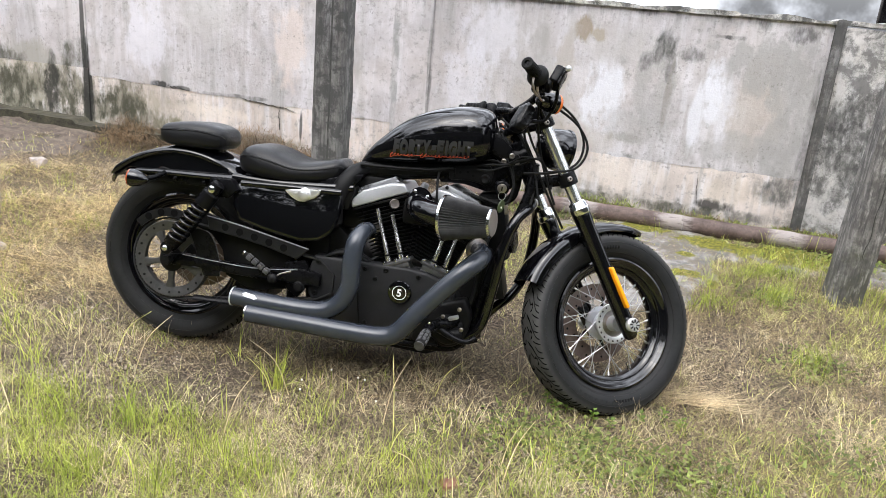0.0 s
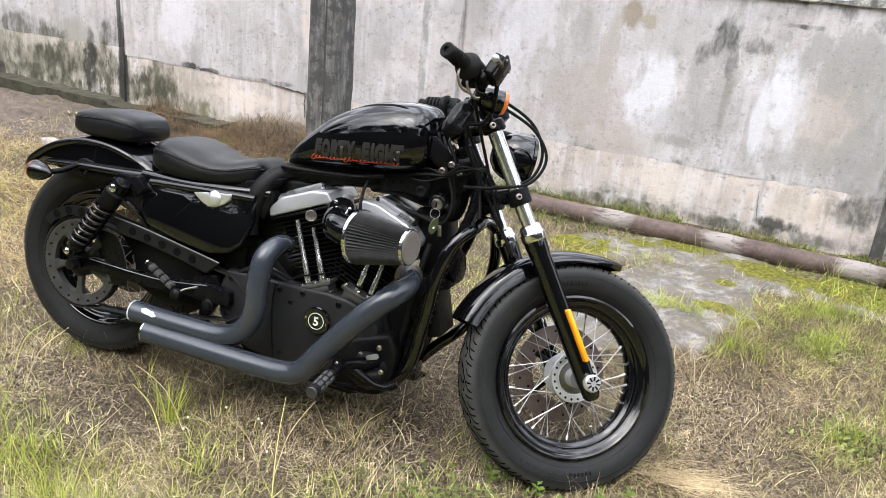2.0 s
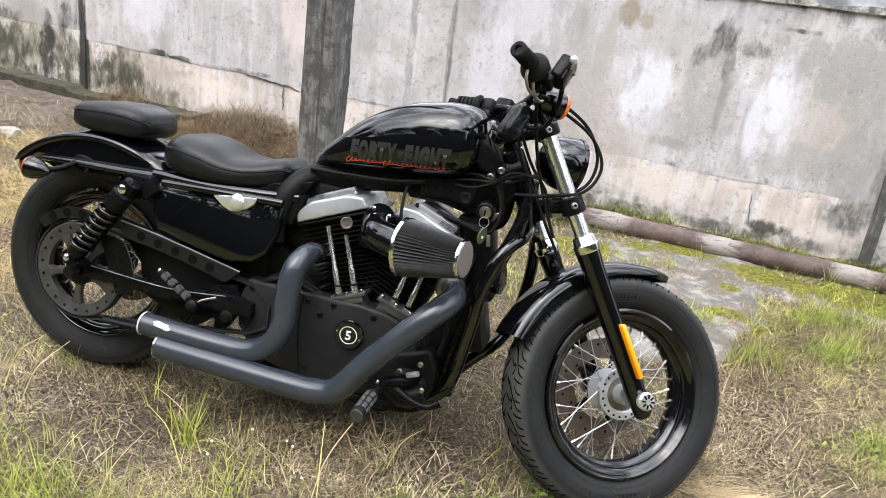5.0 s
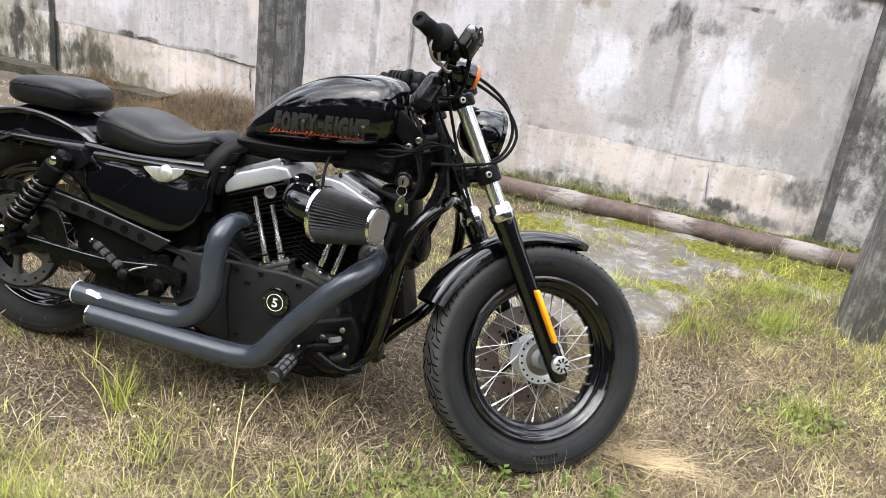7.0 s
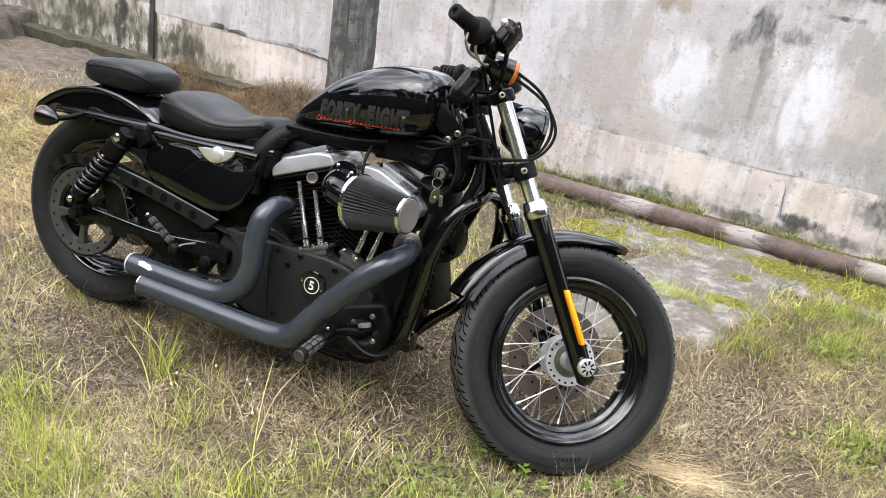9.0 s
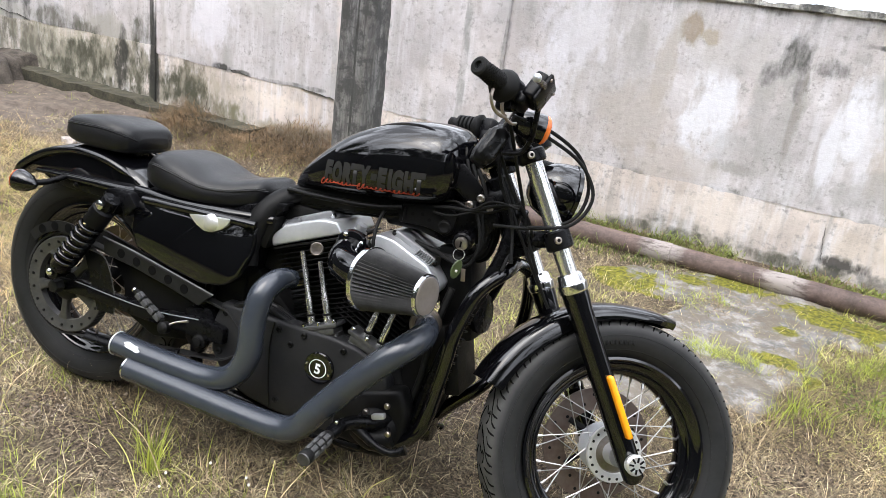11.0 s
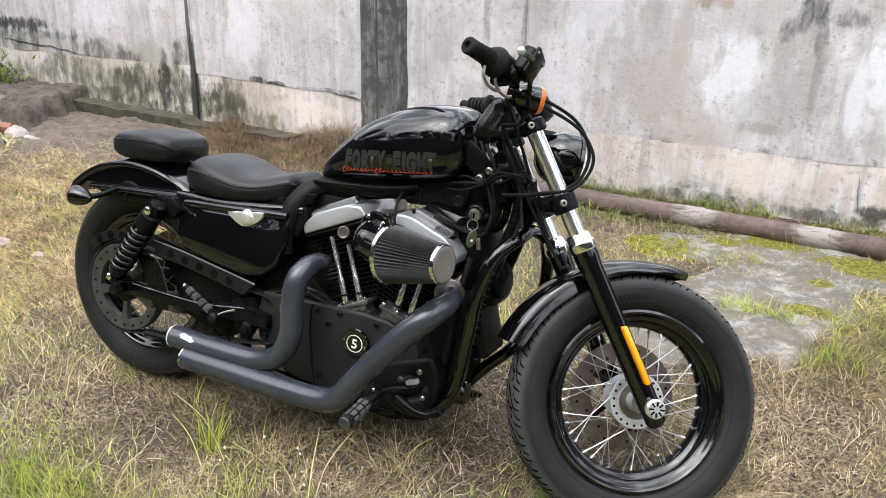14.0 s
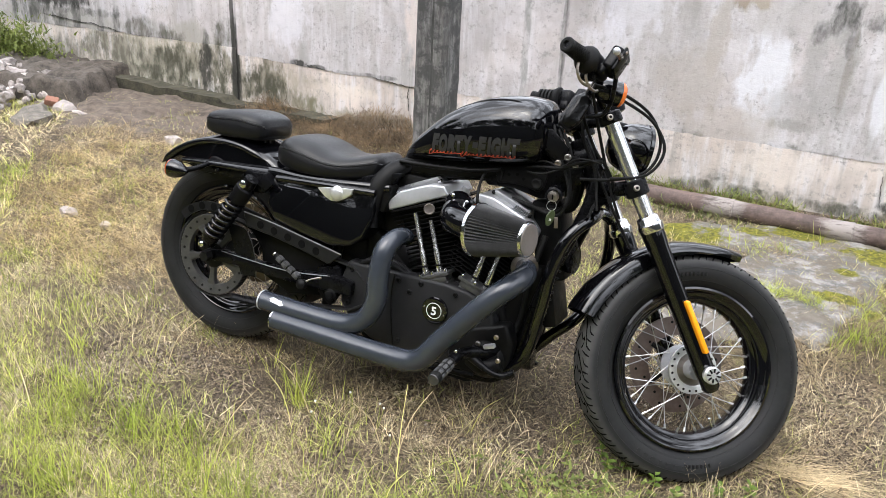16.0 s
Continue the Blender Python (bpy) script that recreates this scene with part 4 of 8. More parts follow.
GREEN = leaf_mat("green_grass", (0.2, 0.27, 0.03), (0.62, 0.66, 0.15), 3, 0.6, 0.42)
STRAW = leaf_mat("dry_straw", (0.25, 0.175, 0.085), (0.9, 0.77, 0.5), 4, 0.75, 0.15)
BROWN = leaf_mat("dead_brown_grass", (0.05, 0.035, 0.02), (0.29, 0.2, 0.115), 4, 0.8, 0.15)
LIME = leaf_mat("yellow_green_grass", (0.3, 0.32, 0.06), (0.86, 0.82, 0.34), 3, 0.6, 0.36)
LEAF_GREEN = leaf_mat("fresh_weed_leaf", (0.12, 0.19, 0.03), (0.24, 0.34, 0.07), 5, 0.3)
LEAFY = leaf_mat("weed_leaf", (0.09, 0.13, 0.025), (0.3, 0.34, 0.1), 5, 0.5)


def blades(name, pts, length, lean, width, curl, material, seed, label, category="grass", segs=3, comb=None):
    """Many tapered blades of two or three segments each, in one mesh."""
    rs = np.random.RandomState(seed)
    n = len(pts)
    az = rs.uniform(0, 2 * np.pi, n)
    if comb is not None:
        az = rs.normal(comb, 0.22, n)
    ln = length * rs.uniform(0.45, 1.25, n) if np.isscalar(length) else length
    tilt = np.clip(rs.normal(lean, 0.28, n), 0.02, 1.53)
    face = az + np.pi / 2 + rs.uniform(-0.6, 0.6, n)
    d = np.stack([np.cos(az), np.sin(az)], 1)
    side = np.stack([np.cos(face), np.sin(face), rs.uniform(-0.3, 0.3, n)], 1)
    p = np.array(pts, float)
    wd = width * rs.uniform(0.6, 1.3, n)
    m = 2 * segs + 1
    verts = np.zeros((n, m, 3), np.float32)
    pos = p.copy()
    taper = (1.0, 0.85, 0.55) if segs == 3 else (1.0, 0.7)
    for k in range(segs + 1):
        if k < segs:
            wk = wd * taper[k] / 2
            verts[:, 2 * k] = pos - side * wk[:, None]
            verts[:, 2 * k + 1] = pos + side * wk[:, None]
        else:
            verts[:, m - 1] = pos
        a = np.minimum(tilt + curl * k * rs.uniform(0.3, 1.4, n) / segs, 1.75)
        step = ln / segs
        pos = pos + np.stack([d[:, 0] * np.sin(a) * step, d[:, 1] * np.sin(a) * step, np.cos(a) * step], 1)
    lo = p[:, 2][:, None] + 0.001
    verts[:, 2:, 2] = np.maximum(verts[:, 2:, 2], lo)
    base_i = (np.arange(n) * m)[:, None]
    quads = np.concatenate([base_i + np.array([0, 1, 3, 2]) + 2 * k for k in range(segs - 1)], 1).reshape(-1, 4)
    tris = (base_i + np.array([m - 3, m - 2, m - 1])).reshape(-1, 3)
    me = bpy.data.meshes.new(name)
    me.vertices.add(n * m)
    me.vertices.foreach_set("co", verts.reshape(-1))
    loops = np.concatenate([quads.reshape(-1), tris.reshape(-1)]).astype(np.int32)
    me.loops.add(len(loops))
    me.loops.foreach_set("vertex_index", loops)
    starts = np.concatenate([np.arange(len(quads)) * 4, len(quads) * 4 + np.arange(len(tris)) * 3]).astype(np.int32)
    me.polygons.add(len(starts))
    me.polygons.foreach_set("loop_start", starts)
    me.update(calc_edges=True)
    me.validate()
    me.materials.append(material)
    ob = new(name, me)
    return tagged(ob, label, category, kind="stuff")


def green_amount(x, y):
    g = 0.5 + 0.9 * noise.noise((x * 1.1, y * 1.1, 1.5)) + 0.55 * noise.noise((x * 3.7, y * 3.7, 4.5))
    g += 0.35 * max(0, min(1, (2.1 - y) / 0.5)) - 0.25 * max(0, 1 - abs(y - 2.75) / 0.6)
    if x > 1.25 and 2.6 < y < 3.7:
        g += 0.4
    elif 0.3 < x and 2.4 < y < 3.5:
        g -= 0.3
    if x < -1.4 and y > 2.6:
        g -= 0.15
    if (x + 1.35) ** 2 / 0.2 + (y - 2.15) ** 2 / 0.03 < 1.6:
        g -= 0.8
    return g


def under_bike(x, y):
    """1 along the strip where the motorcycle stands, fading out round it; puts shade into the grass."""
    return max(0, 1 - ((x + 0.5) / 1.25) ** 4) * max(0, 1 - ((y - 2.62) / 0.5) ** 2)


def bare(x, y):
    """Places where little grows."""
    if apron_inside(x, y) > 0.02:
        return 0.72 - 1.3 * max(0, noise.noise((x * 3, y * 3, 2.2)))
    if x < -3.1 and y > 4.2:
        return 0.72
    if y > 4.6:
        return 0.35
    if x < -2.15 and y > 2.6:
        return 0.5 + 0.3 * noise.noise((x * 2.2, y * 2.2, 9.1))
    d = (x + 1.35) ** 2 / 0.22 + (y - 2.12) ** 2 / 0.035
    if d < 1:
        return 0.6
    return max(0, 0.75 * noise.noise((x * 2.2, y * 2.2, 9.1)))


def scatter(n, seed, keep, box=(-6.5, 3.2, 0.9, 4.85)):
    r = random.Random(seed)
    out = []
    tries = 0
    while len(out) < n and tries < n * 6:
        tries += 1
        y = box[2] + (box[3] - box[2]) * r.random() ** 1.25
        half = 0.55 + 0.75 * y
        x = max(box[0], min(box[1], 0.02 - 0.16 * y + r.uniform(-1.05, 0.86) * half))
        if r.random() < keep(x, y):
            out.append((x, y, ground_z(x, y) - 0.004))
    return out


# pale cover thinned below the motorcycle: brown soil, and its shade deepened by colour
blades("straw_mat", scatter(120000, 1, lambda x, y: (1 - bare(x, y)) * (1 - 0.45 * under_bike(x, y)) * max(0.2, 1.0 - 0.4 * green_amount(x, y)) * max(0.22, min(1, 0.75 + 1.1 * noise.noise((x * 4.3, y * 4.3, 6.6))))), 0.07, 1.05, 0.0011, 1.1, STRAW, 1, "mat of flattened pale dry straw")
blades("dead_grass", scatter(85000, 2, lambda x, y: (1 - bare(x, y)) * (0.6 + 0.4 * under_bike(x, y))), 0.06, 1.0, 0.0014, 0.9, BROWN, 2, "short dead brown grass", segs=2)
DUST = leaf_mat("grey_plant_litter", (0.2, 0.15, 0.11), (0.74, 0.6, 0.46), 9, 0.75, 0.1)
blades("plant_litter", scatter(95000, 61, lambda x, y: (0.7 + 0.3 * min(1, 1.4 * bare(x, y))) * (1 - 0.65 * under_bike(x, y))), 0.03, 1.25, 0.0013, 0.4, DUST, 61, "fine grey-brown litter of broken stems", segs=2)


def tufts(n, seed, keep, per, spread):
    r = random.Random(seed)
    out = []
    for x, y, z in scatter(n, seed, keep):
        k = int(per * r.uniform(0.4, 1.5))
        for _ in range(k):
            a, b = x + r.gauss(0, spread), y + r.gauss(0, spread)
            out.append((a, b, ground_z(a, b) - 0.004))
    return out


TALL = []
r = random.Random(31)
for x, y, k in ((-0.89, 2.2, 34), (-0.91, 2.23, 12), (-1.07, 1.92, 46), (-1.38, 1.78, 60), (-0.97, 1.59, 50), (-0.755, 1.71, 36), (-1.18, 1.58, 50), (-0.4, 1.91, 40), (-0.28, 1.81, 40), (-0.755, 2.27, 14), (-1.1, 2.33, 14), (-1.73, 2.1, 50), (-1.22, 1.84, 40), (-1.5, 1.92, 40), (-0.24, 2.1, 16), (0.46, 2.33, 16), (0.64, 3.36, 40), (0.7, 3.44, 50), (0.76, 3.4, 30), (1.0, 3.6, 50), (1.07, 3.66, 50), (0.98, 3.5, 30), (1.02, 3.0, 40), (1.08, 3.04, 40), (1.2, 3.2, 30)):
    for _ in range(k):
        a, b = x + r.gauss(0, 0.026), y + r.gauss(0, 0.026)
        TALL.append((a, b, ground_z(a, b) - 0.004))
blades("green_turf", tufts(3000, 3, lambda x, y: (1 - bare(x, y)) * max(0.03, min(1, green_amount(x, y))), 8, 0.022), 0.055, 0.65, 0.002, 0.9, GREEN, 3, "short patchy green grass")
lone = [(-0.88 + 0.018 * math.cos(k * 2.4) * (k / 22) ** 0.5, 2.2 + 0.018 * math.sin(k * 2.4) * (k / 22) ** 0.5, ground_z(-0.88, 2.2) - 0.004) for k in range(22)]
blades("bright_tuft", lone, 0.19, 0.22, 0.0042, 0.55, GREEN, 35, "single tuft of tall bright green grass by the exhaust")
blades("yellow_turf", tufts(7200, 23, lambda x, y: (1 - 0.7 * bare(x, y)) * (1 - 0.6 * under_bike(x, y)) * max(0.14, min(1, 0.3 + green_amount(x, y))), 8, 0.03), 0.055, 0.8, 0.0018, 0.9, LIME, 23, "yellowing short grass")
blades("tall_green_grass", TALL + tufts(300, 4, lambda x, y: (1 - bare(x, y)) * max(0, green_amount(x, y) - 0.15) * (1.3 if y < 2.15 or x > 0.9 else 0.35), 24, 0.04), 0.125, 0.35, 0.0024, 0.8, GREEN, 4, "tufts of tall bright green grass")
blades("tall_dry_grass", tufts(380, 5, lambda x, y: (1 - bare(x, y)) * (0.5 if y < 3 else 0.12), 26, 0.05), 0.13, 0.75, 0.0016, 0.9, STRAW, 5, "loose tufts of bent dry grass")
r = random.Random(52)
patch = []
for x, y, sx, sy, k in ((0.3, 2.1, 0.26, 0.09, 1000), (0.05, 2.2, 0.13, 0.06, 260), (1.0, 2.35, 0.12, 0.1, 350), (1.05, 3.0, 0.09, 0.07, 350), (1.0, 3.58, 0.1, 0.07, 300), (1.55, 4.3, 0.25, 0.1, 900)):
    for _ in range(k):
        a, b = x + r.gauss(0, sx), y + r.gauss(0, sy)
        patch.append((a, b, ground_z(a, b) + 0.035 * r.random()))
blades("leafy_ground_cover", patch, 0.026, 1.15, 0.011, 0.6, LEAFY, 53, "low patch of small dark green leaves", "weeds")
blades("broadleaf_weeds", tufts(1100, 6, lambda x, y: (1 - 0.8 * bare(x, y)) * max(0.05, green_amount(x, y)) * 0.7, 14, 0.03), 0.022, 0.9, 0.0042, 0.8, LEAFY, 6, "small broad-leaved weeds in the grass", "weeds")
def crumbs(n, seed):
    """Loose crumbs of soil and grit, in one mesh."""
    r = np.random.RandomState(seed)
    v, f = [], []
    for x, y, z in scatter(n, seed, lambda x, y: 0.12 + 0.88 * bare(x, y)):
        s = 0.0016 + 0.0048 * r.rand() ** 3
        a = r.rand(4) * 0.9 + 0.6
        o = len(v)
        v += [(x + s * a[0], y, z + 0.004), (x - s * 0.6, y + s * a[1], z + 0.004), (x - s * 0.5, y - s * a[2], z + 0.004), (x, y, z + 0.005 + s * a[3]), (x, y, z - 0.004)]
        f += [(o, o + 1, o + 3), (o + 1, o + 2, o + 3), (o + 2, o, o + 3), (o + 1, o, o + 4), (o + 2, o + 1, o + 4), (o, o + 2, o + 4)]
    me = bpy.data.meshes.new("soil_crumbs")
    me.from_pydata(v, [], f)
    me.materials.append(mat("soil_grit", (0.1, 0.08, 0.06), (0.55, 0.47, 0.39), 6, (0.9, 1.0), island=0.7))
    tagged(new("soil_crumbs", me), "loose brown crumbs of soil and grit", "soil", kind="stuff")


crumbs(48000, 77)
# bright young blades on the open side of the yard
blades("young_grass", tufts(420, 71, lambda x, y: 1.0 if (y < 2.05 and green_amount(x, y) > 0.2) else 0.06, 16, 0.045), 0.11, 0.4, 0.0019, 0.9, GREEN, 71, "loose tufts of bright yellow-green grass")
# coarser growth over the rest of the yard, thinning out with distance
outer = [[], [], []]
r = random.Random(83)
count = 0
while count < 130000:
    x, y = r.uniform(-7.8, 6.0), 4.7 - 8.5 * r.random()
    half = 0.55 + 0.75 * max(0.9, y)
    u = (x - 0.02 + 0.16 * y) / half
    away = max(0.9 - y, (-1.0 - u) * half, (u - 0.8) * half)
    if away < 0 or y > wall_y(x) - 0.05:
        continue
    if r.random() < (0.14 + 0.86 * math.exp(-away / 0.7)) * (0.6 + 0.7 * noise.noise((x * 1.3, y * 1.3, 5.5))):
        g_ = green_amount(x, y) + r.gauss(0, 0.3)
        outer[0 if g_ > 0.75 else 1 if g_ > 0.35 else 2].append((x, y, ground_z(x, y) - 0.004))
        count += 1
blades("outer_green_turf", outer[0], 0.08, 0.7, 0.0055, 0.9, GREEN, 84, "thin green grass over the yard", segs=2)
blades("outer_turf", outer[1], 0.08, 0.8, 0.0055, 0.9, LIME, 86, "thin yellowing grass over the yard", segs=2)
blades("outer_straw", outer[2], 0.11, 1.2, 0.0045, 0.5, STRAW, 85, "flattened dry grass over the yard", segs=2)
# long bent stems standing out of the turf
r = random.Random(41)
for k in range(16):
    x, y = (-0.42, 1.98) if k == 0 else (r.uniform(-1.6, 0.2), r.uniform(1.7, 2.35))
    a = 1.9 if k == 0 else r.uniform(0, 6.28)
    ln = 0.3 if k == 0 else r.uniform(0.12, 0.26)
    z = ground_z(x, y)
    g = G().tube([(x, y, z - 0.005), (x + 0.2 * ln * math.cos(a), y + 0.2 * ln * math.sin(a), z + 0.5 * ln), (x + 0.55 * ln * math.cos(a), y + 0.55 * ln * math.sin(a), z + 0.8 * ln)], [0.0016, 0.0013, 0.0006], 5, 5)
    tagged(part("grass_stem", g, STRAW if k % 3 else LIME), "long dry stem bent over the turf", "grass", "long grass stems")
# small white flower heads on thin stalks
PETAL = mat("white_flower", (0.75, 0.76, 0.68), (0.85, 0.85, 0.8), 40, (0.7, 0.8))
r = random.Random(91)
for x, y, h in ((-0.74, 2.13, 0.1), (-0.7, 2.2, 0.115), (-0.6, 2.17, 0.1), (-0.62, 2.22, 0.085), (-0.78, 2.1, 0.08), (-0.52, 2.12, 0.07)):
    z = ground_z(x, y)
    top = Vector((x + r.uniform(-0.03, 0.03), y + r.uniform(-0.02, 0.02), z + h))
    flower = thing("wild_flower", "small white clover flower on a thin green stalk", "flower", pose(x, y, z), "white flowers in the turf")
    base_v = Vector((x, y, z))
    part("stalk", G().tube([Vector((0, 0, -0.005)), (top - base_v) * 0.5 + Vector((0.004, 0, 0.004)), top - base_v], 0.0009, 5, 4), GREEN, flower)
    part("flower_head", G().lathe([(-0.003, 0.001), (-0.0015, 0.0028), (0.0015, 0.0036), (0.0035, 0.0025), (0.0045, 0.001)], top - base_v, (0.1, -0.2, 1), 9), PETAL, flower)
# weeds along the foot of the wall
r = random.Random(8)
pts = []
for _ in range(860):
    x = r.uniform(-0.6, 2.4)
    y = wall_y(x) - abs(r.gauss(0.05, 0.1)) - 0.03
    if noise.noise((x * 3.0, 0, 6)) + 0.36 < r.random() * 0.7:
        continue
    for _ in range(22):
        a, b = x + r.gauss(0, 0.035), y + r.gauss(0, 0.025)
        pts.append((a, min(b, wall_y(a) - 0.02), ground_z(a, b) - 0.004))
blades("withered_weeds", pts[::3], 0.075, 0.7, 0.003, 1.0, BROWN, 19, "withered stems along the foot of the wall", "weeds")
blades("wall_weeds", [p for k, p in enumerate(pts) if k % 3], 0.042, 0.75, 0.015, 0.9, LEAFY, 9, "weeds growing along the foot of the wall", "weeds")
# dead creeper heaped against the wall
pts = []
for _ in range(21000):
    x = r.uniform(-3.3, -0.9)
    y = wall_y(x) - abs(r.gauss(0, 0.28)) - 0.04
    h = max(0, 0.18 * math.exp(-((wall_y(x) - y) / 0.42) ** 2) * (0.6 + 0.9 * noise.noise((x * 1.6, 3, 0))))
    pts.append((x, y, ground_z(x, y) + h * r.random()))
blades("dead_creeper", pts, 0.1, 1.0, 0.0028, 1.2, BROWN, 10, "heap of dead brown creeper against the wall", "dead plants")
pts = [(x, y, z + 0.03 * r.random()) for x, y, z in tufts(230, 11, lambda x, y: 1.0 if (-3.8 < x < -1.9 and 2.6 < y < 4.2) else 0.0, 60, 0.09)]
GOLD = leaf_mat("golden_straw", (0.32, 0.225, 0.095), (0.8, 0.62, 0.33), 4, 0.55, 0.2)
blades("straw_heap", pts[::2], 0.14, 1.2, 0.0016, 0.7, GOLD, 12, "loose heaps of yellow straw")
blades("combed_straw", pts[1::2], 0.24, 1.4, 0.0018, 0.3, GOLD, 21, "long strands of yellow straw lying one way", comb=-0.25)
# combed hank of blond straw in front of the front tyre
pts = [(0.53 + r.gauss(0, 0.07), 2.6 + r.gauss(0, 0.035), ground_z(0.53, 2.6) + 0.022 * r.random()) for _ in range(560)]
BLOND = leaf_mat("blond_straw", (0.4, 0.3, 0.16), (0.8, 0.65, 0.42), 4, 0.45, 0.15)
blades("straw_hank", pts, 0.13, 1.42, 0.0014, 0.25, BLOND, 14, "combed hank of blond straw at the front tyre", comb=-0.12)
# reddish thatch of old stems ahead of the front wheel
THATCH = leaf_mat("red_brown_thatch", (0.09, 0.06, 0.032), (0.46, 0.355, 0.2), 5, 0.8, 0.12)
pts = []
while len(pts) < 22000:
    x, y = r.uniform(0.25, 2.0), r.uniform(2.1, 3.9)
    if r.random() < (0.25 + 1.1 * max(0, noise.noise((x * 2.6, y * 2.6, 8.3)) + 0.3)) * (1 if apron_inside(x, y) < 0.02 else 0.12):
        pts.append((x, y, ground_z(x, y) + 0.012 * r.random()))
blades("brown_thatch", pts, 0.085, 1.3, 0.0012, 0.6, THATCH, 15, "tangled red-brown thatch of old stems")
sprigs = []
for _ in range(520):
    x, y = r.uniform(0.35, 1.9), r.uniform(2.15, 3.9)
    if noise.noise((x * 3.1, y * 3.1, 2.7)) + 0.25 > 0.5 * r.random() and (apron_inside(x, y) < 0.03 or r.random() < 0.2):
        for _ in range(14):
            a, b = x + r.gauss(0, 0.03), y + r.gauss(0, 0.03)
            sprigs.append((a, b, ground_z(a, b) - 0.003))
blades("pale_green_grass", sprigs, 0.08, 0.75, 0.0016, 1.0, LIME, 16, "fine pale green grass through the thatch")
# grass and dead stems in the joints of the apron
APRON_JOINTS = ((0.3, 3.69, 0.7, 3.65, 0.035, 800), (0.32, 4.1, 0.4, 4.22, 0.05, 600), (0.75, 3.75, 1.1, 4.0, 0.06, 800), (0.62, 3.4, 0.95, 3.65, 0.05, 300), (0.95, 3.95, 1.5, 4.1, 0.07, 900))
joint, stems = [], []
for x0, y0, x1, y1, wd, k in APRON_JOINTS:
    for i in range(k):
        t = r.random()
        a, b = x0 + (x1 - x0) * t + r.gauss(0, wd), y0 + (y1 - y0) * t + r.gauss(0, wd)
        (joint if noise.noise((a * 7, b * 7, 3.3)) + 0.25 * r.random() > 0.2 else stems).append((a, b, ground_z(a, b) + 0.008))
blades("joint_grass", joint, 0.07, 0.75, 0.0017, 1.0, GREEN, 17, "yellow-green grass in the joints of the concrete")
blades("joint_stems", stems, 0.075, 1.15, 0.0014, 0.7, THATCH, 18, "dead brown stems in the joints of the concrete")
# low green growth in front of and behind the fallen pipe
growth = []
for x, behind, sx, k in ((-0.28, 0, 0.16, 200), (0.0, 0, 0.1, 60), (-0.4, 1, 0.2, 160), (0.12, 1, 0.07, 220), (0.36, 1, 0.04, 110), (0.75, 1, 0.12, 40), (-0.6, 1, 0.25, 260)):
    for _ in range(k):
        a = x + r.gauss(0, sx)
        b = wall_y(a) - 0.02 - abs(r.gauss(0, 0.03)) if behind else pipe_y(a) - 0.09 - abs(r.gauss(0, 0.05))
        growth.append((a, b, ground_z(a, b) + 0.05 * r.random() ** 2))
blades("pipe_side_weeds", growth, 0.05, 0.7, 0.0055, 0.9, LEAFY, 20, "low green weeds beside the fallen pipe", "weeds")
# small leafy weeds at the foot of the front tyre
for x, y, h in ((0.42, 2.44, 0.05), (0.47, 2.4, 0.04), (0.34, 2.4, 0.045), (0.18, 2.35, 0.055), (0.24, 2.33, 0.04), (0.09, 2.37, 0.075), (0.05, 2.34, 0.06), (0.02, 2.39, 0.085)):
    z = ground_z(x, y)
    weed = thing("leafy_weed", "small green weed with oval leaves at the front tyre", "weed", pose(x, y, z), "leafy weeds at the tyre")
    part("stalk", G().tube([(0, 0, -0.004), (0.004, 0.002, h * 0.5), (0.002, -0.003, h)], [0.0014, 0.0011, 0.0007], 5, 4), GREEN, weed)
    for k in range(9):
        a, up_ = k * 2.4 + x * 40, h * (0.25 + 0.085 * k)
        ln, wd = 0.024 * r.uniform(0.7, 1.25), 0.0065 * r.uniform(0.8, 1.2)
        o, sd = Vector((math.cos(a), math.sin(a), 0.35)), Vector((-math.sin(a), math.cos(a), 0.15))
        c0 = Vector((0.003, 0, up_))
        leaf = [c0, c0 + o * ln * 0.35 + sd * wd, c0 + o * ln * 0.7 + sd * wd * 0.8, c0 + o * ln - Vector((0, 0, 0.006)), c0 + o * ln * 0.7 - sd * wd * 0.8, c0 + o * ln * 0.35 - sd * wd, c0 + o * ln * 0.5 - Vector((0, 0, 0.002))]
        g = G()
        g.add(leaf, [(0, 1, 6), (1, 2, 6), (2, 3, 6), (3, 4, 6), (4, 5, 6), (5, 0, 6)])
        part("leaf", g, LEAF_GREEN, weed)
# bush beyond the rubble
pts = [(-6.15 + r.gauss(0, 0.28), 5.12 + r.gauss(0, 0.08), 0.3 + abs(r.gauss(0, 0.15))) for _ in range(5000)]
blades("weed_bush", pts, 0.07, 0.8, 0.014, 0.9, LEAFY, 13, "green weeds behind the rubble heap", "weeds")


# ---- the motorcycle ----
# x runs to the front wheel, y to its left side, z up from the ground under the rear wheel
BIKE = Matrix(((0.99966, -0.00321, 0.02594, -1.37238), (0.0, 0.99243, 0.12285, 2.47932), (-0.02613, -0.1228, 0.99209, 0.00056), (0, 0, 0, 1)))
bike = thing("motorcycle", "black cruiser motorcycle with grey exhaust pipes parked on its side stand", "motorcycle", BIKE)
STEM = Vector((1.675, 0, 0))
TURNED = Matrix.Translation(STEM) @ Matrix.Rotation(radians(34.7), 4, Vector((-0.5, 0, 0.8660254))) @ Matrix.Translation(-STEM)


def fork_x(z):
    return 1.575 + (0.315 - z) * 0.603


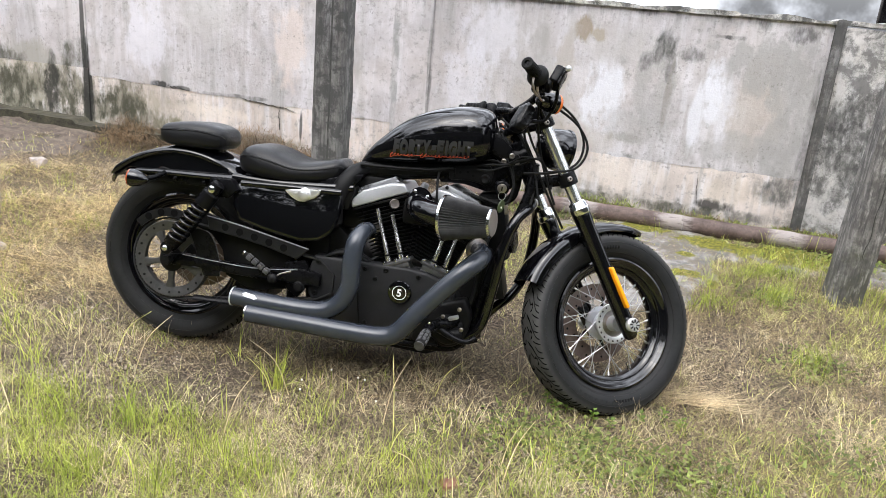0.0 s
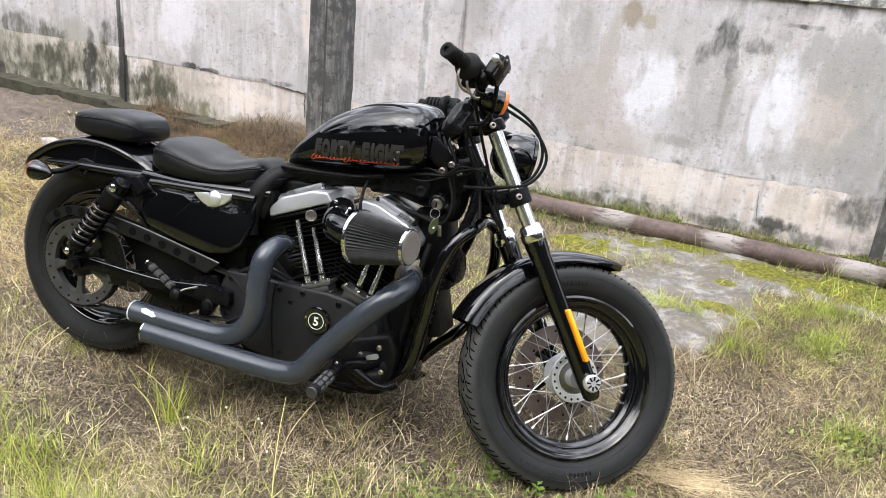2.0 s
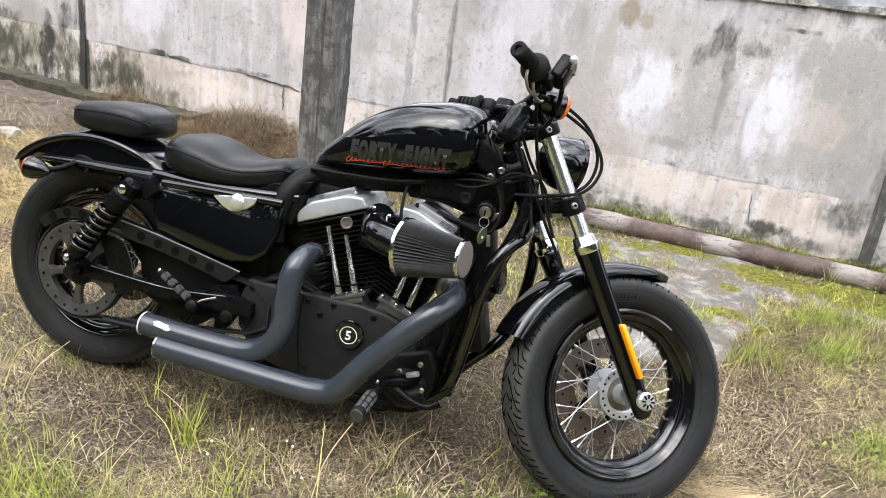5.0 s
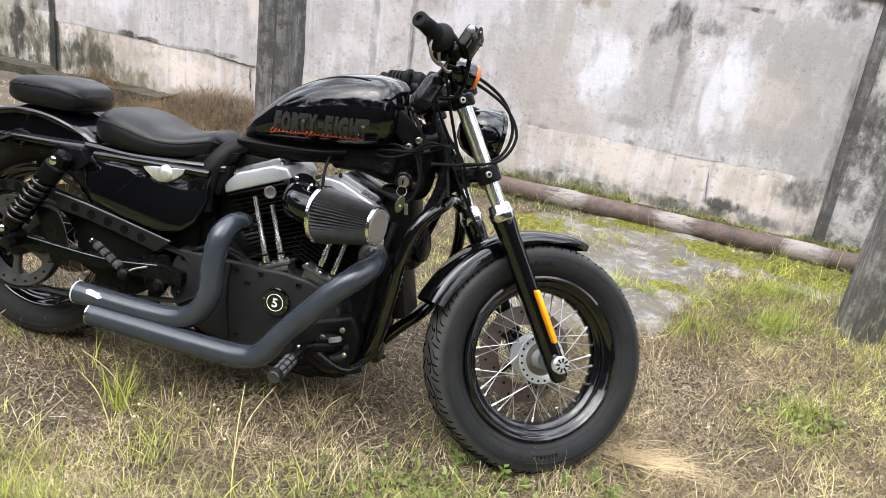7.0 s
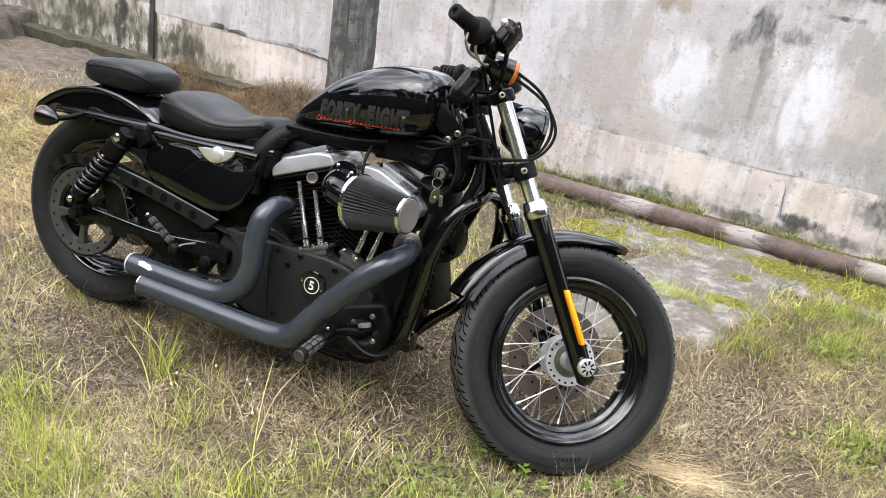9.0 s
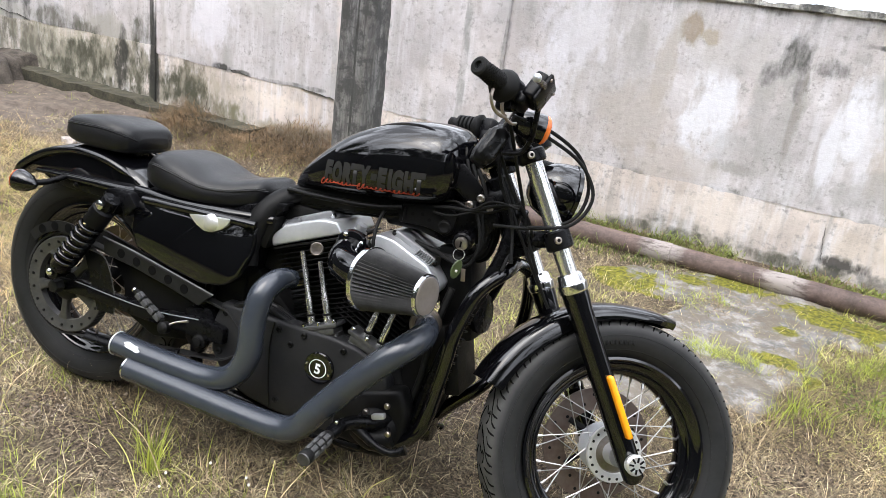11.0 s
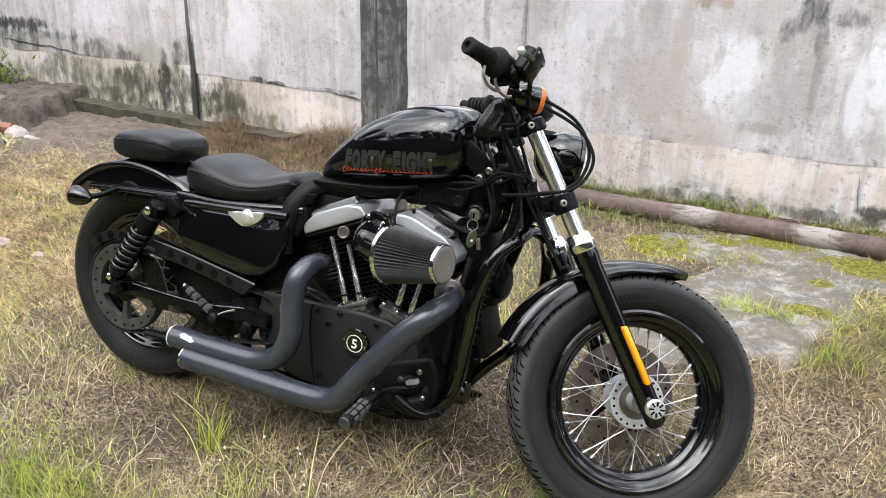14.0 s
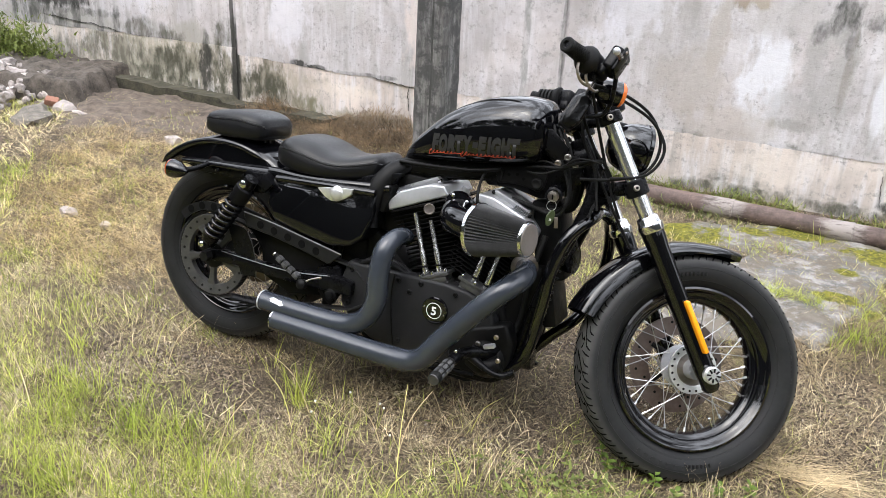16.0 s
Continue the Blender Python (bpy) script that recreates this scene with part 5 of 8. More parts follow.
def tyre_profile(R, inner, w):
    """Half widths and radii across a tyre, from bead to bead."""
    h = R - inner
    half = [(0.50, 0.0), (0.66, 0.06), (0.9, 0.3), (1.0, 0.5), (0.985, 0.66), (0.9, 0.82), (0.72, 0.925), (0.45, 0.975), (0.15, 1.0)]
    side = [(a * w / 2, inner + b * h) for a, b in half]
    return side + [(-a, r) for a, r in side[::-1]]


def tyre_mesh(R, inner, w, n=96):
    g = G()
    prof = tyre_profile(R, inner, w) + [(-w * 0.22, inner + 0.01), (w * 0.22, inner + 0.01)]
    g.rings([[Vector((r * math.cos(2 * math.pi * i / n), a, r * math.sin(2 * math.pi * i / n))) for a, r in prof] for i in range(n)], closed=True)
    return g


def tyre_rubber(R):
    """Rubber with pale dust worn into the tread."""
    m = mat("dusty_tyre_rubber", (0.0115, 0.0118, 0.0125), (0.021, 0.021, 0.0212), 14, (0.5, 0.68), bump=0.15, bump_scale=180, spec=0.2)
    nt = m.node_tree
    L = nt.links.new
    bsdf = nt.nodes["Principled BSDF"]
    tc = nt.nodes.new("ShaderNodeTexCoord")
    flat = nt.nodes.new("ShaderNodeVectorMath")
    flat.operation = "MULTIPLY"
    flat.inputs[1].default_value = (1, 0, 1)
    L(tc.outputs["Object"], flat.inputs[0])
    size = nt.nodes.new("ShaderNodeVectorMath")
    size.operation = "LENGTH"
    L(flat.outputs[0], size.inputs[0])
    worn = nt.nodes.new("ShaderNodeTexNoise")
    worn.inputs["Scale"].default_value, worn.inputs["Detail"].default_value = 22, 6
    L(tc.outputs["Object"], worn.inputs["Vector"])
    edge = nt.nodes.new("ShaderNodeMapRange")
    edge.inputs["From Min"].default_value, edge.inputs["From Max"].default_value = R - 0.03, R - 0.012
    L(size.outputs["Value"], edge.inputs["Value"])
    both = nt.nodes.new("ShaderNodeMath")
    both.operation = "MULTIPLY"
    L(edge.outputs[0], both.inputs[0])
    L(worn.outputs["Fac"], both.inputs[1])
    mx = nt.nodes.new("ShaderNodeMix")
    mx.data_type = "RGBA"
    L(both.outputs[0], mx.inputs["Factor"])
    L(bsdf.inputs["Base Color"].links[0].from_socket, mx.inputs["A"])
    mx.inputs["B"].default_value = (0.1, 0.098, 0.096, 1)
    L(mx.outputs["Result"], bsdf.inputs["Base Color"])
    return m


CROWN = [(0.0, 1.0), (0.15, 1.0), (0.45, 0.975), (0.72, 0.925), (0.9, 0.82), (0.985, 0.66)]
CUTS = (((0.04, 0.0), (0.16, 0.03), (0.3, 0.06), (0.42, 0.1), (0.52, 0.15), (0.62, 0.2), (0.72, 0.24), (0.8, 0.262), (0.86, 0.268)),
        ((0.3, 0.19), (0.42, 0.175), (0.5, 0.2), (0.46, 0.24), (0.34, 0.262)),
        ((0.58, 0.06), (0.68, 0.105), (0.78, 0.125), (0.86, 0.132)),
        ((0.1, 0.13), (0.2, 0.16), (0.28, 0.185)),
        ((0.5, 0.0), (0.66, 0.02), (0.78, 0.032), (0.86, 0.04)),
        ((0.62, 0.175), (0.74, 0.187), (0.84, 0.194)))


def tread_cut(R, w, side, cut):
    """A bent groove across the tread: a thin dark strip a hair above the rubber."""
    g = G()
    rings = []
    n = len(cut) - 1
    for i, (a, ang) in enumerate(cut):
        r = 0.2245 + lerp_table(CROWN, a) * (R - 0.2245) + 0.0008
        y = side * (a * w / 2 + (0.0006 if a > 0.6 else 0))
        t = 0.0044 / R * (0.35 if i in (0, n) else 1.0 if a < 0.6 else 0.55)
        rings.append([(r * math.cos(ang - t), y, r * math.sin(ang - t)), (r * math.cos(ang + t), y, r * math.sin(ang + t)), ((r - 0.004) * math.cos(ang + t), y, (r - 0.004) * math.sin(ang + t)), ((r - 0.004) * math.cos(ang - t), y, (r - 0.004) * math.sin(ang - t))])
    g.rings(rings)
    return g


TREAD_DARK = mat("tread_groove", (0.005, 0.005, 0.005), (0.008, 0.008, 0.008), 30, (0.9, 0.95), spec=0.0)


def spoked_wheel(name, m, R, w, hub_r, label, wire):
    g = G()
    # rim: a rolled steel hoop with a drop centre and turned lips
    prof = [(0.05, 0.229), (0.052, 0.223), (0.047, 0.216), (0.04, 0.212), (0.036, 0.203), (0.026, 0.198), (0.02, 0.187), (0.008, 0.182), (-0.008, 0.182), (-0.02, 0.187), (-0.026, 0.198), (-0.036, 0.203), (-0.04, 0.212), (-0.047, 0.216), (-0.052, 0.223), (-0.05, 0.229), (-0.044, 0.222), (-0.03, 0.21), (0.0, 0.196), (0.03, 0.21), (0.044, 0.222)]
    n = 96
    g.rings([[Vector((r * math.cos(2 * math.pi * i / n), a, r * math.sin(2 * math.pi * i / n))) for a, r in prof] for i in range(n)], closed=True)
    wheel = part(name, g, GLOSS, bike, label, m)
    part("tyre", tyre_mesh(R, 0.2245, w), tyre_rubber(R), wheel, "black rubber tyre with curved tread grooves", sharp=60)
    for s in (1, -1):
        for c in CUTS:
            cut = tread_cut(R, w, s, c).mesh("tread_groove")
            for i in range(22):
                part("tread_groove", cut, TREAD_DARK, wheel, m=Matrix.Rotation(2 * math.pi * (i + 0.5 * (s > 0)) / 22, 4, "Y"))
    for r in (0.248, 0.283):
        y = lerp_table([(0.2245 + b_ * (R - 0.2245), a_ * w / 2) for a_, b_ in ((0.66, 0.06), (0.9, 0.3), (1.0, 0.5), (0.985, 0.66))], r)
        part("sidewall_ring", G().rings([[(q * math.cos(2 * math.pi * k / 80), -y - e, q * math.sin(2 * math.pi * k / 80)) for q, e in ((r - 0.0015, -0.001), (r, 0.0012), (r + 0.0015, -0.001))] for k in range(80)], closed=True), RUBBER, wheel)
    sp = G().cyl((0, 0, 0), (0, 0, 1), 0.0013, n=6).mesh("spoke")
    ni = G().cyl((0, 0, 0), (0, 0, 0.016), 0.0036, n=6).mesh("spoke_nipple")
    for i in range(40):
        s = 1 if i % 2 else -1
        a1 = 2 * math.pi * i / 40
        a0 = a1 + (1 if (i // 2) % 2 else -1) * radians(62)
        p = Vector((hub_r * math.cos(a0), s * 0.037, hub_r * math.sin(a0)))
        q = Vector((0.185 * math.cos(a1), s * 0.006, 0.185 * math.sin(a1)))
        turn = (q - p).to_track_quat("Z", "Y").to_matrix().to_4x4()
        part("spoke", sp, wire, wheel, m=Matrix.Translation(p) @ turn @ Matrix.Diagonal((1, 1, (q - p).length, 1)))
        part("spoke_nipple", ni, wire, wheel, m=Matrix.Translation(q - (q - p).normalized() * 0.014) @ turn)
    return wheel


rear = spoked_wheel("rear_wheel", Matrix.Translation((0, 0, 0.323)), 0.323, 0.15, 0.05, "black laced rear wheel with a drive pulley", STEEL)
g = G().lathe([(-0.06, 0.02), (-0.06, 0.055), (-0.035, 0.06), (-0.03, 0.035), (0.03, 0.035), (0.035, 0.06), (0.06, 0.055), (0.06, 0.02)], (0, 0, 0), (0, 1, 0), 32)
part("hub", g, CASTING, rear)
# toothed drive pulley with five spokes
g = G()
n = 70
rings = []
for i in range(n * 2):
    a = 2 * math.pi * i / (n * 2)
    ro = 0.141 if i % 2 else 0.1385
    rings.append([Vector((r * math.cos(a), y, r * math.sin(a))) for y, r in ((-0.112, ro), (-0.142, ro), (-0.144, 0.137), (-0.140, 0.118), (-0.137, 0.105), (-0.118, 0.105))])
g.rings(rings, closed=True)
pulley = part("drive_pulley", g, DARK_STEEL, rear, "grey five-spoke drive pulley")
g = G().lathe([(0.10, 0.02), (0.10, 0.045), (0.142, 0.045), (0.148, 0.036), (0.148, 0.02)], (0, 0, 0), (0, -1, 0), 28)
part("pulley_hub", g, CASTING, rear)
blade = [(0.03, -0.014), (0.06, -0.0095), (0.085, -0.011), (0.11, -0.02), (0.11, 0.02), (0.085, 0.011), (0.06, 0.0095), (0.03, 0.014)]
spoke_me = G().prism(blade, -0.138, -0.12, 0.004, 2).mesh("pulley_spoke")
for i in range(5):
    part("pulley_spoke", spoke_me, DARK_STEEL, rear, m=Matrix.Rotation(2 * math.pi * i / 5 + 0.35, 4, "Y"))
bolt_small = G().lathe([(0, 0.0045), (0.003, 0.0045), (0.004, 0.003)], (0, 0, 0), (0, -1, 0), 8).mesh("bolt")
for i in range(20):
    a = 2 * math.pi * i / 20
    part("bolt", bolt_small, CASTING, rear, m=Matrix.Translation((0.124 * math.cos(a), -0.1405, 0.124 * math.sin(a))))
g = G().lathe([(0.0, 0.06), (0.0, 0.146), (0.005, 0.146), (0.005, 0.06)], (0, 0.085, 0), (0, 1, 0), 48, closed=True)
part("brake_disc", g, DISC, rear, "steel brake disc")

front = spoked_wheel("front_wheel", TURNED @ Matrix.Translation((1.568, 0, 0.32)), 0.32, 0.13, 0.052, "black laced front wheel with bare steel spokes", SPOKE)
g = G().lathe([(-0.075, 0.016), (-0.075, 0.026), (-0.03, 0.028), (-0.027, 0.056), (-0.024, 0.06), (-0.02, 0.034), (0.03, 0.034), (0.034, 0.06), (0.046, 0.056), (0.05, 0.03), (0.075, 0.028), (0.075, 0.016)], (0, 0, 0), (0, 1, 0), 36)
part("hub", g, ALLOY, front, "polished alloy hub")
g = G().lathe([(0.0, 0.047), (0.0, 0.068), (0.004, 0.0705), (0.009, 0.069), (0.0095, 0.05), (0.008, 0.047)], (0, -0.038, 0), (0, -1, 0), 40, closed=True)
SCUFFED = mat("scuffed_rubber", (0.006, 0.006, 0.006), (0.01, 0.01, 0.01), 40, (0.6, 0.75), spec=0.15)
# raised maker's marks on the sidewall, as plain bars
side_y = lerp_table([(0.2245 + b_ * 0.0955, a_ * 0.065) for a_, b_ in ((0.66, 0.06), (0.9, 0.3), (1.0, 0.5), (0.985, 0.66))], 0.266)
mark = G().box((0.266, -side_y - 0.0004, 0), (0.012, 0.003, 0.0075), None, 0.001, 1).mesh("sidewall_mark")
for start in (72, 252):
    for k in range(7):
        part("sidewall_mark", mark, SCUFFED, front, m=Matrix.Rotation(math.radians(start + 2.5 * k), 4, "Y"))
part("hub_flange", g, POLISH, front, "bright drilled hub flange")
part("hub_bowl", G().lathe([(0.0, 0.0475), (0.004, 0.0475), (-0.004, 0.041), (-0.016, 0.036), (-0.02, 0.018)], (0, -0.04, 0), (0, -1, 0), 36), STEEL, front, "dull dished hub centre")
for i in range(6):
    a = 2 * math.pi * i / 6 + 0.3
    part("hub_slot", G().box((0, 0, 0), (0.011, 0.016, 0.013), None, 0.003, 1), TREAD_DARK, front, m=Matrix.Translation((0.032 * math.cos(a), -0.022, 0.032 * math.sin(a))) @ Matrix.Rotation(-a, 4, "Y"))
for i in range(20):
    a = 2 * math.pi * i / 20
    part("flange_hole", bolt_small, CASTING, front, m=Matrix.Translation((0.061 * math.cos(a), -0.0465, 0.061 * math.sin(a))) @ Matrix.Diagonal((0.8, 0.25, 0.8, 1)))
g = G().lathe([(0.0, 0.085), (0.0, 0.14), (0.005, 0.14), (0.005, 0.085)], (0, 0.062, 0), (0, 1, 0), 56, closed=True)
disc = part("brake_disc", g, DISC, front, "steel brake disc drilled with holes")
for i in range(24):
    a = 2 * math.pi * i / 24
    r = 0.103 + 0.02 * (i % 2)
    part("disc_hole", bolt_small, TREAD_DARK, front, m=Matrix.Translation((r * math.cos(a), 0.0622, r * math.sin(a))) @ Matrix.Diagonal((0.9, 0.3, 0.9, 1)))
for i in range(5):
    a = 2 * math.pi * i / 5
    g = G().tube([(0.045 * math.cos(a), 0.055, 0.045 * math.sin(a)), (0.095 * math.cos(a + 0.1), 0.064, 0.095 * math.sin(a + 0.1))], 0.011, 8, flat=0.5)
    part("disc_carrier", g, CASTING, front)
g = G().cyl((0.188 * math.cos(-1.0), -0.012, 0.188 * math.sin(-1.0)), (0.155 * math.cos(-1.0), -0.02, 0.155 * math.sin(-1.0)), 0.004, n=10)
part("valve_stem", g, CHROME, front)
# side-wall lettering, unreadable: plain raised bars
for k in range(7):
    a = radians(-118 + k * 5.0)
    g = G().box((0, 0, 0), (0.009 + 0.003 * (k % 3), 0.002, 0.013), bevel=0.0)
    part("raised_mark", g, RUBBER, front, m=Matrix.Translation((0.272 * math.cos(a), -0.0648, 0.272 * math.sin(a))) @ Matrix.Rotation(-a - math.pi / 2, 4, "Y"))

# fork, in the turned frame
for s, side in ((-1, "right"), (1, "left")):
    y = s * 0.11
    leg = lambda z: Vector((fork_x(z), y, z))
    g = G().cyl(leg(0.66), leg(0.955), 0.0205, n=28)
    part("fork_tube", g, FORK_CHROME, bike, "chromed fork tube", TURNED)
    g = G()
    ax = (leg(0.68) - leg(0.3)).normalized()
    ln = (leg(0.672) - leg(0.3)).length
    g.lathe([(-0.03, 0.016), (-0.02, 0.024), (0.03, 0.027), (0.1, 0.0275), (ln - 0.05, 0.0285), (ln - 0.02, 0.031), (ln, 0.031)], leg(0.3), ax, 28)
    slider = part("fork_slider", g, GLOSS, bike, "gloss black lower fork leg", TURNED)
    g = G().lathe([(0, 0.032), (0.005, 0.0345), (0.02, 0.0345), (0.024, 0.031), (0.04, 0.029), (0.045, 0.024)], leg(0.668), ax, 28)
    part("dust_cover", g, CHROME, slider, "chrome dust cover")
    if s < 0:
        side_v = Vector((0, -1, 0))
        c = (leg(0.5) + leg(0.365)) / 2 + Vector((0.006, -0.027, 0.004))
        turn = ax.to_track_quat("Z", "Y").to_matrix().to_4x4()
        g = G().box((0, 0, 0), (0.032, 0.014, 0.15), bevel=0.005, seg=3)
        part("reflector", g, AMBER, slider, "long amber side reflector", Matrix.Translation(c) @ turn)
    g = G().lathe([(0, 0.012), (0.02, 0.012), (0.02, 0.022), (0.034, 0.024), (0.04, 0.02)], (1.572, s * 0.118, 0.318), (0, s, 0), 24)
    nut = part("axle_cap", g, POLISH, slider, "chrome axle cap with dark slots")
    for k in range(8):
        a = 2 * math.pi * k / 8
        g = G().box((0, 0, 0), (0.011, 0.004, 0.004), bevel=0)
        part("cap_slot", g, SATIN, slider, m=Matrix.Translation((1.572 + 0.0135 * math.cos(a), s * 0.1585, 0.318 + 0.0135 * math.sin(a))) @ Matrix.Rotation(-a, 4, "Y"))
    # fender mount on the leg
    g = G().box(leg(0.6) + Vector((0.012, -s * 0.03, -0.005)), (0.05, 0.025, 0.05), Matrix.Rotation(radians(-31), 4, "Y"), 0.006)
    part("fender_bracket", g, SATIN, slider)


def clamp(z, drop, name):
    g = G()
    c = [Vector((fork_x(z), s * 0.11, z)) for s in (-1, 1)]
    ax = Vector((-0.603, 0, 1)).normalized()
    for p in c:
        g.lathe([(-drop / 2, 0.028), (-drop / 2 + 0.004, 0.032), (drop / 2 - 0.004, 0.032), (drop / 2, 0.028)], p, ax, 28)
    g.tube([c[0] + Vector((-0.01, 0.02, 0)), Vector((fork_x(z) - 0.055, -0.04, z - 0.01)), Vector((fork_x(z) - 0.055, 0.04, z - 0.01)), c[1] + Vector((-0.01, -0.02, 0))], 0.024, 12, 5, 0.8)
    ob = part(name, g, SATIN, bike, m=TURNED)
    for s in (-1, 1):
        g = G().lathe([(0, 0.0085), (0.006, 0.0085), (0.008, 0.006)], (fork_x(z) - 0.012, s * 0.143, z - 0.006), (0, s, 0), 12)
        part("clamp_bolt", g, STEEL, ob)
        part("bolt_socket", G().lathe([(0, 0.0042), (0.0006, 0.0042), (0.0008, 0.003)], (fork_x(z) - 0.012, s * 0.1512, z - 0.006), (0, s, 0), 6), TREAD_DARK, ob)
    return ob


clamp(0.775, 0.045, "lower_triple_clamp")
clamp(0.945, 0.032, "upper_triple_clamp")
g = G().cyl((fork_x(0.76) - 0.06, 0, 0.75), (fork_x(0.95) - 0.06, 0, 0.95), 0.02, n=20)
part("steering_stem", g, SATIN, bike, m=TURNED)

# front fender: a deep section rolled round the wheel
def fender(name, cx, cz, a0, a1, radius, half, edge, thick, lab, m=None, n=40, tip=0.3):
    outer, inner = [], []
    k = 15
    for shell, off in ((outer, 0.0), (inner, thick)):
        for i in range(n + 1):
            t = i / n
            a = radians(a0 + (a1 - a0) * t)
            R = radius(t)
            w = half(t) - off
            d = edge(t, a, R)
            ring = []
            for j in range(k):
                u = -1 + 2 * j / (k - 1)
                if abs(u) > 0.82:
                    yy = math.copysign(w, u)
                    rr = R - off - 0.03 - (d - 0.03) * (abs(u) - 0.82) / 0.18
                else:
                    q = u / 0.82
                    yy = w * math.sin(q * math.pi / 2) ** 1 if True else 0
                    rr = R - off - 0.03 * (1 - math.cos(q * math.pi / 2)) ** 1.3
                ring.append(Vector((cx + rr * math.cos(a), yy, cz + rr * math.sin(a))))
            shell.append(ring)
    rings = [o + i[::-1] for o, i in zip(outer, inner)]
    return part(name, G().rings(rings), GLOSS, bike, lab, m)


fender("front_fender", 1.568, 0.32, 73, 163, lambda t: 0.346 + 0.032 * t + 0.014 * (max(0, 0.25 - t) / 0.25) ** 1.5, lambda t: 0.066 * (1 - 0.55 * (max(0, 0.16 - t) / 0.16) ** 1.6), lambda t, a, R: 0.031 - 0.018 * max(0, 0.22 - t) / 0.22 + 0.022 * min(1, max(0, (t - 0.25) / 0.4)), 0.003, "short gloss black front fender", TURNED)
fender("rear_fender", 0.0, 0.323, 52, 141, lambda t: 0.408 - 0.008 * t, lambda t: 0.1 * (1 - 0.3 * max(0, t - 0.93) / 0.07), lambda t, a, R: max(0.034, R - 0.305 / max(0.35, math.sin(a))), 0.003, "gloss black chopped rear fender")

for s in (-1, 1):
    rib = [Vector((0.384 * math.cos(radians(a)), s * 0.1015, 0.323 + 0.384 * math.sin(radians(a)))) for a in range(66, 137, 5)]
    part("fender_rib", G().tube(rib, [0.002] + [0.012] * (len(rib) - 2) + [0.002], 14, 3, 0.9), GLOSS, bike, "raised rib pressed into the fender side")
# headlight, gauge, signals, handlebar
g = G().lathe([(-0.085, 0.008), (-0.08, 0.03), (-0.062, 0.053), (-0.035, 0.067), (-0.01, 0.073), (0.012, 0.074), (0.014, 0.077), (0.024, 0.077), (0.026, 0.069), (0.02, 0.069)], (1.32, 0, 0.9), (1, 0, -0.06), 36)
lamp = part("headlight", g, GLOSS, bike, "round black headlight", TURNED)
g = G().lathe([(0.0, 0.069), (0.008, 0.058), (0.013, 0.03), (0.0145, 0.004)], (1.342, 0, 0.899), (1, 0, -0.06), 32)
part("headlight_lens", g, LAMP_GLASS, lamp)
g = G().tube([(1.3, 0, 0.94), (1.28, 0, 0.955), (1.23, 0, 0.955)], 0.014, 10)
part("headlight_bracket", g, SATIN, lamp)
g = G().lathe([(-0.05, 0.02), (-0.045, 0.035), (-0.01, 0.043), (0.006, 0.043), (0.008, 0.038)], (1.215, 0, 1.025), (-0.55, 0, 0.83), 28)
part("speedometer", g, SATIN, bike, "small round speedometer in a black case", TURNED)
for s in (-1, 1):
    c = Vector((1.172, s * 0.205, 0.985))
    g = G().lathe([(-0.065, 0.008), (-0.06, 0.018), (-0.045, 0.026), (-0.022, 0.0305), (0.0, 0.032), (0.006, 0.032)], c, (0.97, s * 0.0, -0.06), 28)
    sig = part("front_turn_signal", g, GLOSS, bike, "bullet-shaped black turn signal with an orange lens", TURNED)
    g = G().lathe([(0.006, 0.032), (0.012, 0.0315), (0.018, 0.026), (0.021, 0.012), (0.0215, 0.002)], c, (0.97, 0, -0.06), 28)
    part("lens", g, ORANGE_LENS, sig, "orange lens")
    g = G().tube([c + Vector((-0.03, 0, -0.005)), c + Vector((-0.025, -s * 0.05, -0.01)), (fork_x(0.95), s * 0.12, 0.95)], 0.009, 10)
    part("signal_stalk", g, SATIN, sig)
BAR_R = [(0.985, -0.362, 1.028), (1.06, -0.294, 1.024), (1.095, -0.255, 1.02), (1.12, -0.2, 1.01), (1.132, -0.1, 1.003), (1.135, 0.0, 1.0)]
BAR_L = [(x + 0.095 * min(1, -y / 0.2), -y * 0.97, z + 0.055 * min(1, -y / 0.2)) for x, y, z in BAR_R]
part("handlebar", G().tube(BAR_R + BAR_L[-2::-1], 0.0127, 14, 6), SATIN, bike, "black handlebar", TURNED)
WRAPPED = mat("wrinkled_black_plastic", (0.002, 0.002, 0.0022), (0.004, 0.004, 0.004), 20, (0.22, 0.38), bump=0.6, bump_scale=45, spec=0.22)
nub = []
